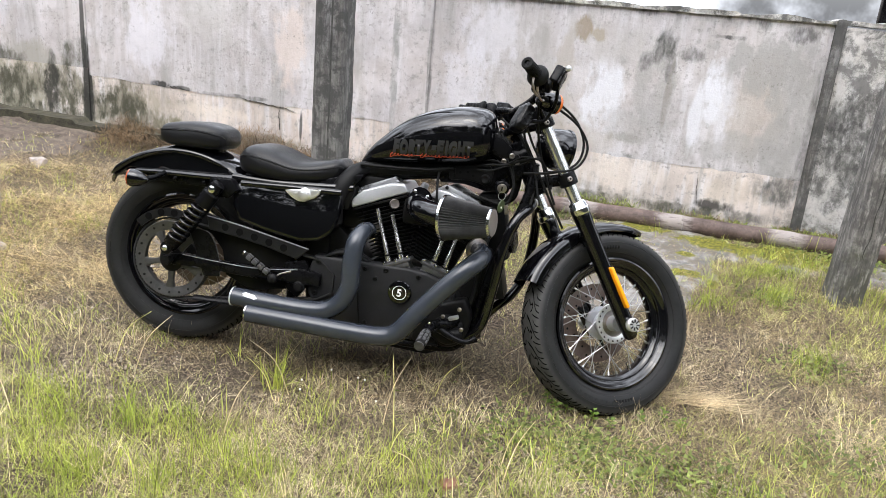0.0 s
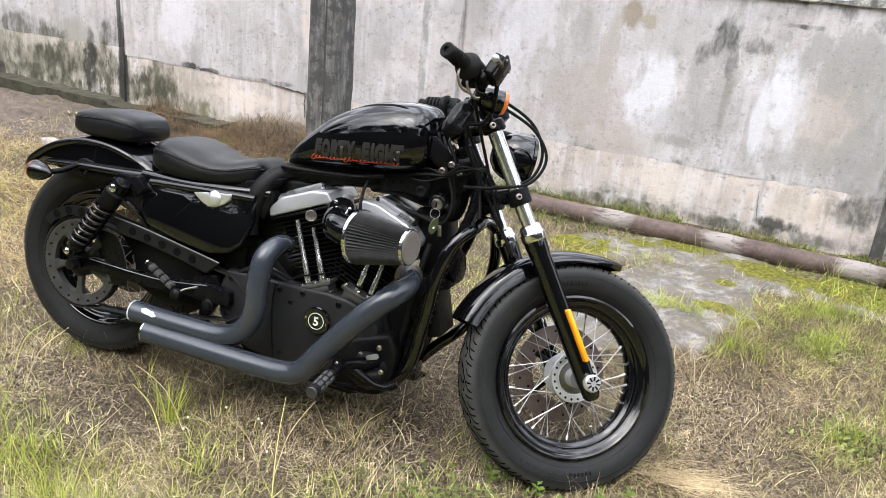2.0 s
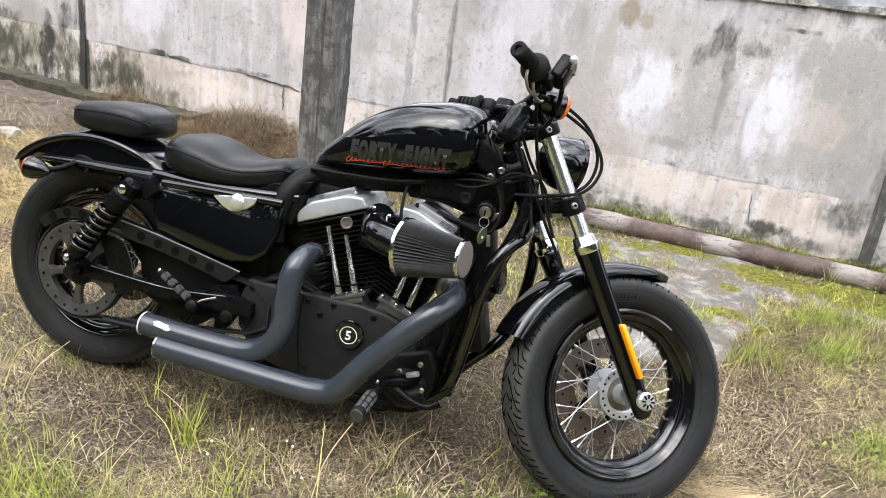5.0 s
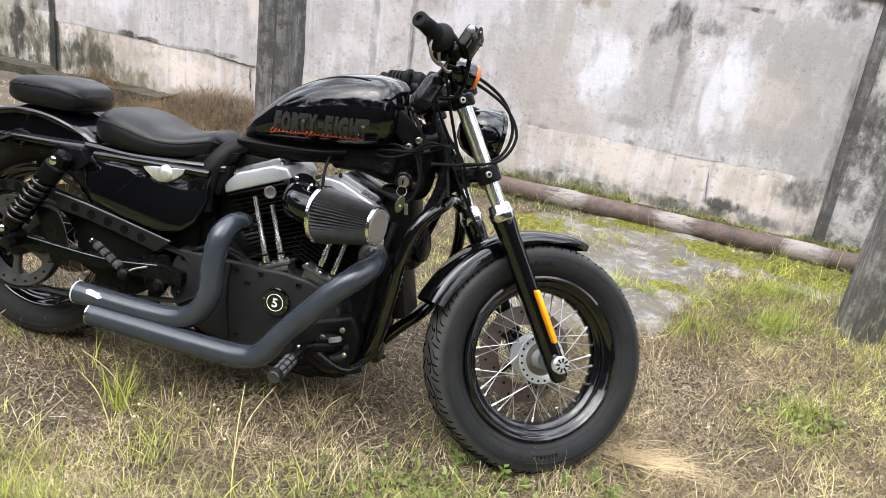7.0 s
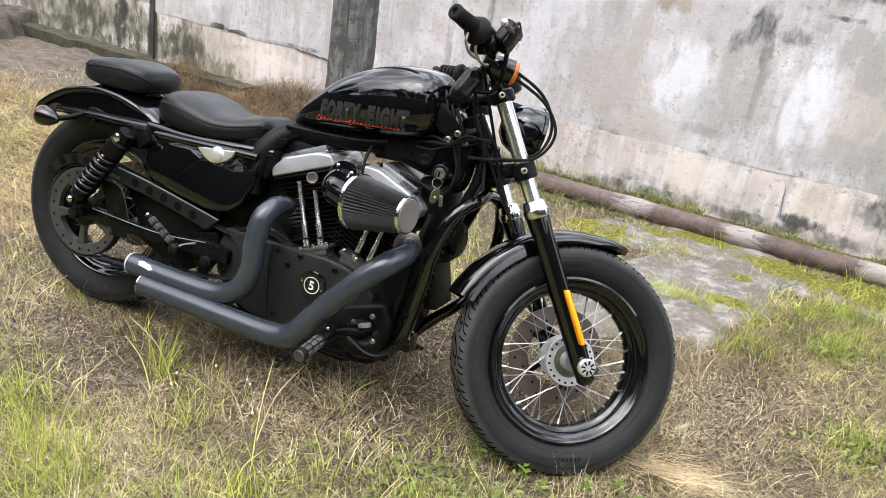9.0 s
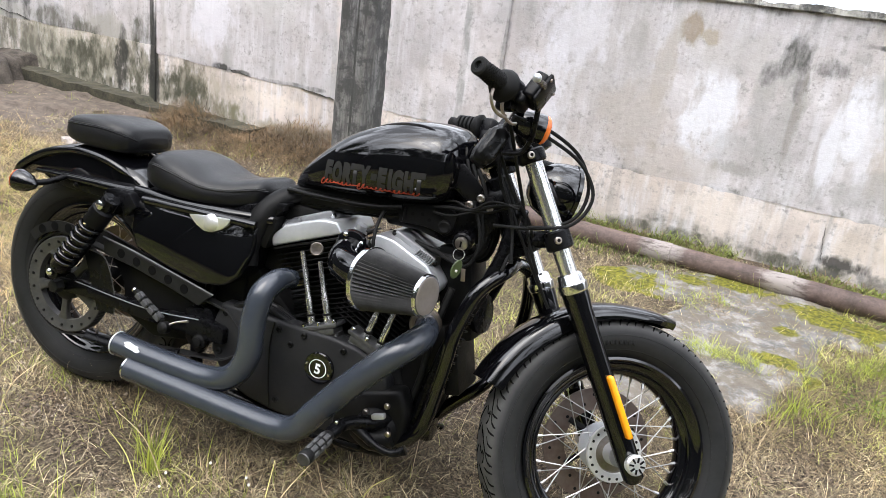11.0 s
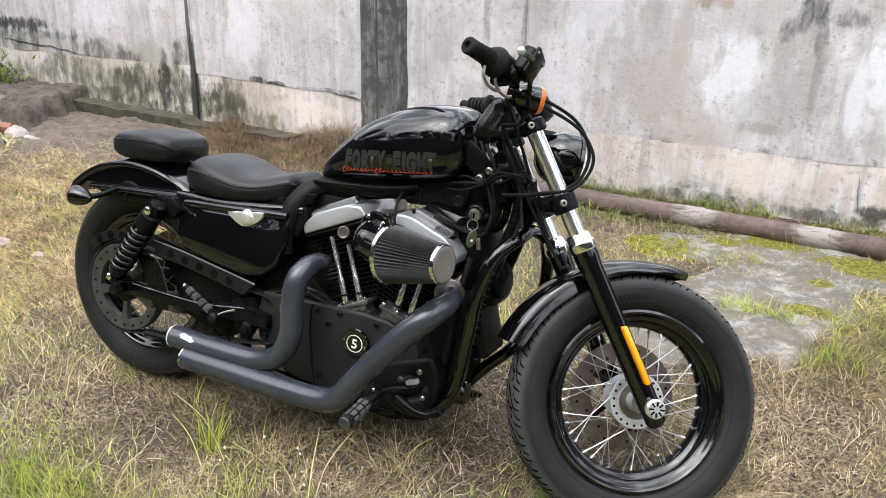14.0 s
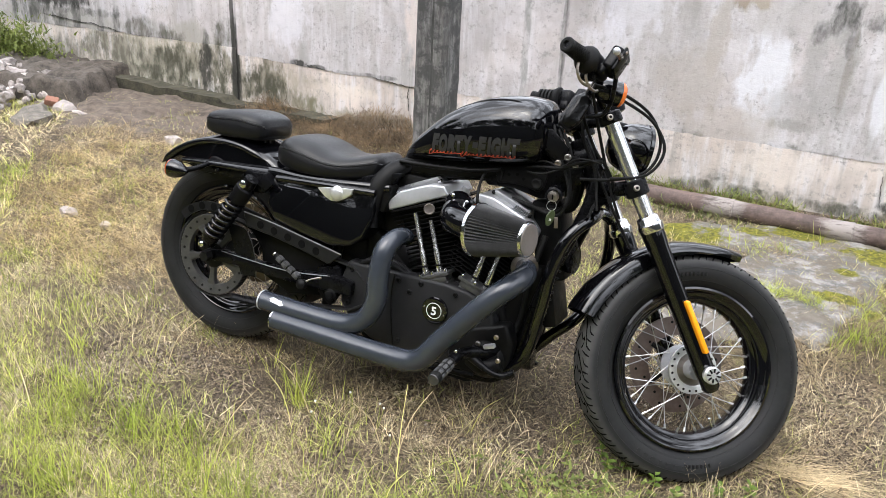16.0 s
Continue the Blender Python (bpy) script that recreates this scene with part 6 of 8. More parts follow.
for s, ends in ((-1, BAR_R), (1, BAR_L)):
    g = G().tube([(1.16, s * 0.05, 0.95), (1.145, s * 0.05, 0.98), (1.135, s * 0.05, 1.003)], [0.018, 0.016, 0.02], 14, 4)
    part("bar_riser", g, SATIN, bike, m=TURNED)
    a, b = Vector(ends[0]), Vector(ends[1])
    d = b - a
    u = d.normalized()
    a = a - u * 0.006
    n_ = d.length + 0.006
    g = G().lathe([(0.012, 0.004), (0.0, 0.009), (0.0, 0.015), (0.003, 0.0185), (0.012, 0.0185), (0.014, 0.0165), (0.03, 0.0165), (n_ - 0.03, 0.0195), (n_ - 0.024, 0.0275), (n_ - 0.01, 0.034), (n_ - 0.004, 0.034), (n_, 0.028)], a, d, 28)
    grip = part("handgrip", g, GRIP_RUBBER, bike, "black ribbed rubber handgrip", TURNED)
    for k in range(15):
        for j in range(14):
            w_ = 2 * math.pi * (j + 0.5 * (k % 2)) / 14
            e1 = u.orthogonal().normalized()
            out = e1 * math.cos(w_) + u.cross(e1) * math.sin(w_)
            rot = out.to_track_quat("Z", "Y").to_matrix().to_4x4()
            nub.append((a + u * (0.018 + k * 0.0044) + out * (0.0162 + 0.0028 * k / 14), rot)) if s < 0 else None
    if s < 0:
        g = G()
        for p, rot in nub:
            g.box(p, (0.0034, 0.0034, 0.003), rot, 0.0)
        part("grip_knurl", g, GRIP_RUBBER, grip, "raised diamond pattern")
    else:
        for k in range(5):
            part("grip_rib", G().lathe([(0, 0.0165), (0.002, 0.0265), (0.009, 0.0265), (0.0115, 0.0165)], a + u * (0.03 + k * 0.0125), d, 22), GRIP_RUBBER, grip)
    c = b + u * 0.022
    rot = u.to_track_quat("Z", "Y").to_matrix().to_4x4()
    g = G().box((0, 0, 0), (0.046, 0.05, 0.042), rot, 0.012, 3)
    g.box((-0.004, s * -0.004, -0.026), (0.04, 0.03, 0.03), rot, 0.008, 2)
    part("switch_housing", g, SATIN, bike, "black switch housing", TURNED @ Matrix.Translation(c))
    tip_up = Matrix.Rotation(radians(25), 4, "Y") @ Matrix.Rotation(radians(s * 30), 4, "Z")
    g = G().box((0, 0, 0), (0.03, 0.06, 0.062), tip_up, 0.008, 3)
    g.box(tip_up @ Vector((-0.012, 0, -0.036)), (0.026, 0.05, 0.03), tip_up, 0.009, 3)
    lever_box = part("brake_reservoir" if s < 0 else "clutch_perch", g, SATIN, bike, "black lever housing with a lid", TURNED @ Matrix.Translation(c + Vector((0.048, s * 0.012, 0.012))))
    part("reservoir_lid", G().box(tip_up @ Vector((0.0175, 0, 0.002)), (0.009, 0.06, 0.066), tip_up, 0.004, 2), SATIN, lever_box)
    for e in (-1, 1):
        part("lid_screw", G().lathe([(0, 0.0035), (0.002, 0.0035), (0.003, 0.002)], tip_up @ Vector((0.022, e * 0.026, 0.022)), tip_up @ Vector((1, 0, 0)), 10), STEEL, lever_box)
    tip = Vector((1.08, -0.435, 1.012)) if s < 0 else c + Vector((0.024, 0.07, 0.024))
    lev = part("lever", G().tube([c + Vector((0.055, s * 0.005, 0.01)), c + Vector((0.05, s * 0.05, 0.012)), (c + Vector((0.05, s * 0.05, 0.012))).lerp(tip, 0.6), tip], [0.009, 0.0075, 0.006, 0.005], 10, 6, 0.7), SATIN, bike, "black hand lever with a bright ball end" if s < 0 else "black hand lever", TURNED)
    part("lever_ball", G().lathe([(-0.009, 0.002), (-0.0078, 0.0045), (-0.0045, 0.0078), (0, 0.009), (0.0045, 0.0078), (0.0078, 0.0045), (0.009, 0.002)], tip, (0, 0, 1), 18), ALLOY if s < 0 else SATIN, lev)
    # under-slung mirror
    if s < 0:
        ap = [c + Vector((0.062, 0.0, -0.005)), c + Vector((0.066, 0.012, -0.05)), (1.152, -0.225, 0.95), (1.142, -0.2, 0.925), (1.105, -0.19, 0.917)]
        head_c = Vector((1.085, -0.165, 0.912))
    else:
        ap = [c + Vector((0.062, 0.0, -0.005)), c + Vector((0.06, -0.01, -0.05)), c + Vector((0.03, -0.02, -0.08)), c + Vector((0.0, -0.03, -0.09))]
        head_c = c + Vector((-0.02, -0.04, -0.09))
    arm = part("mirror_arm", G().tube(ap, 0.0058, 10, 6), SATIN, bike, "bent black mirror arm", TURNED)
    g = G().lathe([(-0.028, 0.006), (-0.024, 0.02), (-0.01, 0.029), (0.008, 0.032), (0.013, 0.031), (0.014, 0.027)], head_c, (-0.85, s * 0.25, 0.1), 28)
    if s < 0:
        b_ = bmesh.new()
        bmesh.ops.create_icosphere(b_, subdivisions=4, radius=1)
        for q_ in b_.verts:
            d_ = q_.co.copy()
            d_ = Vector([math.copysign(abs(e) ** 0.6, e) for e in d_])
            k_ = 1 + 0.1 * noise.noise(q_.co * 2.2) + 0.05 * noise.noise(q_.co * 6)
            q_.co = Vector((d_.x * 0.024, d_.y * 0.034, d_.z * 0.05)) * k_
        bmesh.ops.transform(b_, matrix=Matrix.Translation(head_c + Vector((-0.002, 0, 0.017))) @ Matrix.Rotation(radians(24), 4, "Y"), verts=b_.verts)
        g = G().bm(b_)
        b_.free()
    part("mirror_head", g, WRAPPED if s < 0 else SATIN, bike, "small black mirror seen from its back", TURNED)
    # bent metal cable tubes below the grip
    for k, off in ((0, -0.042), (1, 0.0)):
        g = G().tube([b + u * off + Vector((0, 0, -0.02)), b + u * off + Vector((0.0, 0, -0.04)), b + u * (off + 0.01) + Vector((0.006, s * -0.005, -0.056)), b + u * (off + 0.026) + Vector((0.014, s * -0.012, -0.059)), b + u * (off + 0.034) + Vector((0.02, s * -0.016, -0.054))], 0.0036, 10, 6)
        part("throttle_tube", g, STEEL if s < 0 else SATIN, bike, "bent metal cable tube", TURNED)

CABLES = [
    [(1.1, -0.245, 0.985), (1.19, -0.2, 0.99), (1.29, -0.15, 0.965), (1.335, -0.135, 0.9), (1.32, -0.125, 0.83), (1.25, -0.11, 0.79), (1.15, -0.08, 0.775)],
    [(1.1, -0.24, 0.98), (1.2, -0.19, 0.975), (1.3, -0.155, 0.945), (1.345, -0.145, 0.88), (1.31, -0.135, 0.81), (1.22, -0.115, 0.785)],
    [(1.1, -0.235, 0.97), (1.15, -0.15, 0.92), (1.2, -0.09, 0.85), (1.24, -0.08, 0.76), (1.28, -0.07, 0.69)],
    [(1.12, 0.05, 0.98), (1.15, -0.04, 0.9), (1.2, -0.07, 0.8), (1.27, -0.06, 0.7), (1.33, -0.05, 0.62)],
    [(1.13, 0.1, 0.98), (1.18, -0.02, 0.88), (1.22, -0.03, 0.78), (1.2, -0.05, 0.68)],
    [(1.12, -0.1, 0.96), (1.14, -0.09, 0.88), (1.19, -0.075, 0.8), (1.21, -0.08, 0.7)],
    [(1.11, -0.12, 0.95), (1.17, -0.1, 0.86), (1.23, -0.085, 0.8), (1.26, -0.075, 0.74)],
]
for c in CABLES:
    part("cable", G().tube(c, 0.0042, 8, 8), GRIP_RUBBER, bike, m=TURNED)

# fuel tank
TOP = [(0.625, 0.765), (0.65, 0.805), (0.69, 0.85), (0.77, 0.92), (0.86, 0.967), (0.95, 0.991), (1.03, 0.995), (1.07, 0.978), (1.09, 0.93), (1.098, 0.89)]
LOW = [(0.625, 0.755), (0.66, 0.757), (0.75, 0.768), (0.9, 0.785), (1.03, 0.805), (1.07, 0.82), (1.09, 0.85), (1.098, 0.87)]
WID = [(0.625, 0.012), (0.65, 0.05), (0.69, 0.078), (0.77, 0.108), (0.86, 0.124), (0.95, 0.13), (1.03, 0.125), (1.07, 0.105), (1.09, 0.07), (1.098, 0.03)]


def tank_section(x):
    return smooth_table(TOP, x), smooth_table(LOW, x), smooth_table(WID, x)


def tank_y(x, z):
    zt, zb, w = tank_section(x)
    h, c = (zt - zb) / 2, (zt + zb) / 2
    q = max(-0.98, min(0.98, (z - c) / h))
    s = abs(q) ** (1 / 0.62)
    return w * math.sqrt(max(0, 1 - s * s)) ** 0.62 * (1 - 0.22 * max(0, q) ** 2)


rings = []
for i in range(49):
    x = 0.625 + 0.473 * (0.5 - 0.5 * math.cos(math.pi * i / 48))
    zt, zb, w = tank_section(x)
    ring = []
    for j in range(40):
        a = 2 * math.pi * j / 40
        q = math.copysign(abs(math.sin(a)) ** 0.62, math.sin(a))
        yy = w * math.copysign(abs(math.cos(a)) ** 0.62, math.cos(a)) * (1 - 0.22 * max(0, q) ** 2)
        ring.append((x, yy, (zt + zb) / 2 + q * (zt - zb) / 2))
    rings.append(ring)
tank = part("fuel_tank", G().rings(rings), GLOSS, bike, "teardrop gloss black fuel tank", sharp=70)
g = G().lathe([(0, 0.034), (0.004, 0.036), (0.009, 0.034), (0.011, 0.025), (0.0115, 0.004)], (0.985, 0.07, 0.962), (-0.05, 0.3, 1), 32)
part("filler_cap", g, SATIN, tank)


def letters(text, size, bold, shear=0.0):
    cu = bpy.data.curves.new("letters", "FONT")
    cu.body, cu.size, cu.offset, cu.shear, cu.extrude = text, size, bold, shear, 0.0
    cu.align_x, cu.resolution_u = "CENTER", 3
    ob = bpy.data.objects.new("letters", cu)
    scene.collection.objects.link(ob)
    me = bpy.data.meshes.new_from_object(ob.evaluated_get(bpy.context.evaluated_depsgraph_get()))
    bpy.data.objects.remove(ob)
    bpy.data.curves.remove(cu)
    return me


def on_tank(me, x0, z0, tilt, sx, sz, lift):
    b = bmesh.new()
    b.from_mesh(me)
    bmesh.ops.triangulate(b, faces=b.faces[:])
    bmesh.ops.subdivide_edges(b, edges=b.edges[:], cuts=3, use_grid_fill=True)
    ca, sa = math.cos(radians(tilt)), math.sin(radians(tilt))
    for v in b.verts:
        u, w = v.co.x * sx, v.co.y * sz
        x, z = x0 + u * ca - w * sa, z0 + u * sa + w * ca
        v.co = (x, -tank_y(x, z) - lift, z)
    b.to_mesh(me)
    b.free()
    return me


word = "FORTY-EIGHT"
cells = {"I": 0.55, "-": 0.62}
unit = 0.277 / sum(cells.get(ch, 1) for ch in word)
at = 0.752
for ch in word:
    me = letters(ch, 0.072, 0.0055, 0.22)
    wide = cells.get(ch, 1) * unit
    left, right = min(v.co.x for v in me.vertices), max(v.co.x for v in me.vertices)
    for v in me.vertices:
        v.co.x = (v.co.x - (left + right) / 2) / (right - left) * wide * 1.1
    x0 = at + wide / 2
    at += wide
    part("letter", on_tank(me, x0, 0.806 + (x0 - 0.752) * 0.1 + (0.011 if ch == "-" else 0), 5.7, 1.0, 0.93, 0.0012), DECAL_GREY, tank, "dark grey block letter")
# red script mark under it, drawn as plain slanted strokes
def script_mark(x0, x1, height, seed):
    g = G()
    n = int((x1 - x0) / 0.0007)
    pts = []
    for i in range(n + 1):
        s = (x1 - x0) * i / n
        ph = s * 520 + seed
        rise = height * 0.5 * math.sin(ph) * (0.75 + 0.45 * math.sin(s * 131 + seed))
        pts.append(Vector((x0 + s + 0.75 * rise + 0.0035 * math.cos(ph), 0.803 + (x0 + s - 0.745) * 0.1 + rise)))
    rings = []
    on = lambda p, lift: (p.x, -tank_y(p.x, p.y) - lift, p.y)
    for i, p in enumerate(pts):
        d = (pts[min(i + 1, n)] - pts[max(i - 1, 0)]).normalized()
        e = Vector((-d.y, d.x)) * 0.0011
        rings.append([on(p + e, 0.0034), on(p - e, 0.0034), on(p - e, 0.001), on(p + e, 0.001)])
    g.rings(rings)
    part("script_stroke", g, DECAL_RED, tank, "red script flourish")


script_mark(0.744, 0.757, 0.015, 0.5)
script_mark(0.756, 0.842, 0.0068, 0.4)
script_mark(0.85, 0.868, 0.014, 0.2)
script_mark(0.866, 1.012, 0.0068, 2.1)
# tail stroke through the script
tail = [Vector((0.838 + 0.0028 * k, 0, 0.8125 + 0.00028 * k)) for k in range(8)]
part("script_stroke", G().tube([(p.x, -tank_y(p.x, p.z) - 0.0015, p.z) for p in tail], 0.0012, 6, 2), DECAL_RED, tank, "red script flourish")

# seats
def pad(name, xs, top, low, wid, power, lab, seam):
    rings, line, line2 = [], [], []
    n = 44
    for i in range(n + 1):
        x = xs[0] + (xs[1] - xs[0]) * (0.5 - 0.5 * math.cos(math.pi * i / n))
        zt, zb, w = smooth_table(top, x), smooth_table(low, x), smooth_table(wid, x)
        ring = []
        for j in range(40):
            a = 2 * math.pi * j / 40
            q = math.copysign(abs(math.sin(a)) ** power, math.sin(a))
            yy = w * math.copysign(abs(math.cos(a)) ** power, math.cos(a)) * (1 - 0.1 * max(0, q))
            ring.append((x, yy, (zt + zb) / 2 + q * (zt - zb) / 2))
        rings.append(ring)
        q = seam
        s = abs(q) ** (1 / power)
        yy = w * math.sqrt(1 - s * s) ** power * (1 - 0.1 * max(0, q)) + 0.0005
        line.append((x, -yy, (zt + zb) / 2 + q * (zt - zb) / 2))
        line2.append((x, yy, (zt + zb) / 2 + q * (zt - zb) / 2))
    ob = part(name, G().rings(rings), VINYL, bike, lab, sharp=70)
    for ln in (line, line2):
        part("seam", G().tube(ln[3:-3], 0.0022, 6, 2), VINYL, ob, "stitched seam")
        for k in range(4, len(ln) - 5):
            a, b = Vector(ln[k]), Vector(ln[k + 1])
            for h in (0.1, 0.6):
                p = a.lerp(b, h) + Vector((0, 0, 0.005 if True else 0))
                q2 = a.lerp(b, h + 0.3) + Vector((0, 0, 0.005))
                sgn = -1 if ln is line else 1
                part("stitch", G().cyl(p + Vector((0, sgn * 0.0002, 0)), q2 + Vector((0, sgn * 0.0002, 0)), 0.0009, n=5), STITCH, ob)
    return ob


pad("rider_seat", (0.19, 0.582), [(0.19, 0.722), (0.22, 0.755), (0.265, 0.77), (0.33, 0.761), (0.41, 0.736), (0.47, 0.737), (0.53, 0.752), (0.562, 0.756), (0.582, 0.737)],
    [(0.19, 0.70), (0.22, 0.666), (0.31, 0.652), (0.45, 0.655), (0.52, 0.664), (0.565, 0.685), (0.582, 0.71)],
    [(0.19, 0.06), (0.22, 0.112), (0.29, 0.142), (0.38, 0.14), (0.46, 0.124), (0.53, 0.104), (0.565, 0.09), (0.582, 0.06)], 0.55, "black vinyl solo seat with a stitched edge", 0.3)
pad("pillion_seat", (-0.112, 0.135), [(-0.112, 0.772), (-0.1, 0.793), (-0.05, 0.807), (0.03, 0.815), (0.08, 0.812), (0.122, 0.797), (0.135, 0.775)],
    [(-0.112, 0.745), (-0.1, 0.73), (-0.04, 0.72), (0.06, 0.722), (0.115, 0.727), (0.135, 0.742)],
    [(-0.112, 0.06), (-0.1, 0.088), (-0.05, 0.106), (0.03, 0.112), (0.08, 0.108), (0.122, 0.09), (0.135, 0.06)], 0.42, "black vinyl pillion pad on the rear fender", 0.35)
g = G().tube([(-0.03, 0, 0.735), (0.05, 0, 0.735), (0.1, 0, 0.73)], [0.035, 0.04, 0.035], 12, 4, 0.8)
part("pad_bracket", g, SATIN, bike)

MID_ALLOY = mat("mid_grey_alloy", (0.25, 0.255, 0.268), (0.34, 0.345, 0.357), 16, (0.34, 0.48), metal=0.55, bump=0.12, bump_scale=300)
# rear fender rail, side cover and frame
for s in (-1, 1):
    g = G().tube([(-0.18, s * 0.104, 0.618), (-0.05, s * 0.11, 0.628), (0.1, s * 0.115, 0.636), (0.22, s * 0.118, 0.645), (0.3, s * 0.12, 0.652)], [0.009, 0.012, 0.014, 0.016, 0.016], 12, 5, 0.7)
    rail = part("fender_rail", g, GLOSS, bike, "gloss black fender rail", None)
    g = G().prism([(-0.16, 0.612), (0.13, 0.628), (0.16, 0.61), (0.14, 0.595), (-0.1, 0.592)], s * 0.1, s * 0.106, 0.003)
    part("fender_skirt", g, SATIN, rail)
    for x in (-0.02, 0.09):
        g = G().lathe([(0, 0.007), (0.005, 0.007), (0.007, 0.004)], (x, s * 0.113, 0.61), (0, s, 0), 10)
        part("rail_bolt", g, SATIN, rail)
    # rear turn signal, bullet pointing back
    c = Vector((-0.122, s * 0.2, 0.602))
    g = G().lathe([(-0.05, 0.004), (-0.042, 0.013), (-0.018, 0.0255), (0.006, 0.031), (0.014, 0.031)], c, (-1, 0, 0.02), 28)
    sig = part("rear_turn_signal", g, GLOSS, bike, "bullet-shaped black rear turn signal with a red-orange lens")
    g = G().lathe([(0.014, 0.031), (0.019, 0.03), (0.024, 0.022), (0.026, 0.006)], c, (-1, 0, 0.02), 28)
    part("lens", g, RED_LENS, sig, "dark red-orange lens")
    g = G().tube([c + Vector((0.022, 0, 0)), c + Vector((0.045, -s * 0.04, 0.006)), (-0.06, s * 0.115, 0.625)], 0.009, 10)
    part("signal_stalk", g, SATIN, sig)
    # shock absorber
    a, b = Vector((0.168, s * 0.184, 0.606)), Vector((0.008, s * 0.184, 0.375))
    d = b - a
    g = G().lathe([(-0.02, 0.012), (-0.02, 0.022), (0.015, 0.024), (0.02, 0.031), (0.072, 0.032), (0.076, 0.024), (0.082, 0.014), (d.length - 0.05, 0.014), (d.length - 0.045, 0.03), (d.length - 0.02, 0.028), (d.length, 0.016)], a, d, 28)
    shock = part("shock_absorber", g, SATIN, bike, "black coil-over rear shock absorber")
    u = d.normalized()
    e1 = u.orthogonal().normalized()
    e2 = u.cross(e1)
    turns = 7.0
    pts = [a + u * (0.072 + (d.length - 0.119) * k / 136) + (e1 * math.cos(2 * math.pi * turns * k / 136) + e2 * math.sin(2 * math.pi * turns * k / 136)) * 0.0275 for k in range(137)]
    part("spring", G().tube(pts, 0.0062, 10, smooth=False), GLOSS, shock, "gloss black coil spring")
    for p in (a, b):
        g = G().lathe([(-0.03, 0.02), (0.006, 0.022), (0.016, 0.022), (0.018, 0.0125), (0.024, 0.011), (0.026, 0.005)], p, (0, s, 0), 20)
        part("shock_bolt", g, SATIN, shock)
    part("bolt_head", G().lathe([(0.02, 0.011), (0.026, 0.0105), (0.03, 0.006), (0.031, 0.002)], b, (0, s, 0), 16), CHROME, shock, "bright domed bolt")
    g = G().lathe([(0.0, 0.0125), (0.003, 0.0125), (0.006, 0.008), (0.0065, 0.003)], a + Vector((0, s * 0.028, 0)), (0, s, 0), 14)
    part("bolt_head", g, CHROME, shock)
    g = G().prism([(0.13, 0.64), (0.21, 0.645), (0.24, 0.61), (0.2, 0.575), (0.15, 0.575), (0.13, 0.6)], s * 0.12, s * 0.16, 0.006)
    part("shock_mount", g, SATIN, bike)
    # swingarm
    g = G().prism([(-0.03, 0.342), (0.06, 0.352), (0.3, 0.345), (0.5, 0.37), (0.56, 0.36), (0.56, 0.315), (0.3, 0.308), (0.1, 0.312), (-0.03, 0.303)], s * 0.125, s * 0.155, 0.007)
    arm = part("swingarm", g, SATIN, bike, "satin black swingarm")
    # pale strip that draws the highlight along the arm's upper edge
    part("arm_highlight", G().tube([(0.05, s * 0.156, 0.35), (0.3, s * 0.156, 0.344), (0.48, s * 0.156, 0.365)], 0.0016, 8, 5), MID_ALLOY, arm, "bright strip drawn as an edge highlight") if s < 0 else None
    g = G().lathe([(0, 0.02), (0.01, 0.02), (0.012, 0.0185), (0.026, 0.0185), (0.028, 0.012)], (0, s * 0.16, 0.325), (0, s, 0), 6)
    part("axle_nut", g, CASTING, arm)
    # long frame rail under the seat and frame downtube
    part("frame_rail", G().tube([(0.2, s * 0.118, 0.648), (0.35, s * 0.122, 0.648), (0.5, s * 0.12, 0.657), (0.63, s * 0.1, 0.668)], [0.014, 0.016, 0.016, 0.014], 12, 5), GLOSS, bike, "gloss black frame rail below the seat")
    part("frame_downtube", G().tube([(1.225, s * 0.03, 0.83), (1.225, s * 0.05, 0.74), (1.2, s * 0.06, 0.65), (1.15, s * 0.075, 0.5), (1.12, s * 0.085, 0.36), (1.1, s * 0.09, 0.25), (1.065, s * 0.095, 0.19), (1.0, s * 0.1, 0.165), (0.8, s * 0.1, 0.16), (0.55, s * 0.1, 0.165), (0.45, s * 0.1, 0.21), (0.46, s * 0.1, 0.4), (0.5, s * 0.09, 0.64)], 0.017, 14, 6), SATIN, bike, "black frame tube")
GUARD = [(1.085, -0.118, 0.215), (1.118, -0.122, 0.25), (1.14, -0.122, 0.3), (1.158, -0.122, 0.43), (1.168, -0.12, 0.54), (1.195, -0.1, 0.64), (1.238, -0.045, 0.692), (1.24, 0.05, 0.695), (1.252, 0.14, 0.655), (1.256, 0.185, 0.55), (1.245, 0.155, 0.43), (1.215, 0.09, 0.355), (1.15, 0.07, 0.285), (1.08, 0.06, 0.2)]
part("engine_guard", G().tube(GUARD, 0.0175, 14, 6), GLOSS, bike, "gloss black tubular engine guard")
part("frame_backbone", G().tube([(1.2, 0, 0.86), (1.05, 0, 0.8), (0.8, 0, 0.745), (0.6, 0, 0.7), (0.45, 0, 0.66), (0.25, 0, 0.66)], [0.04, 0.035, 0.028, 0.025, 0.025, 0.022], 14, 6), SATIN, bike, "black frame backbone")
part("steering_head", G().cyl((1.255, 0, 0.73), (1.155, 0, 0.9), 0.032, n=24, bevel=0.005), SATIN, bike, "black steering head")
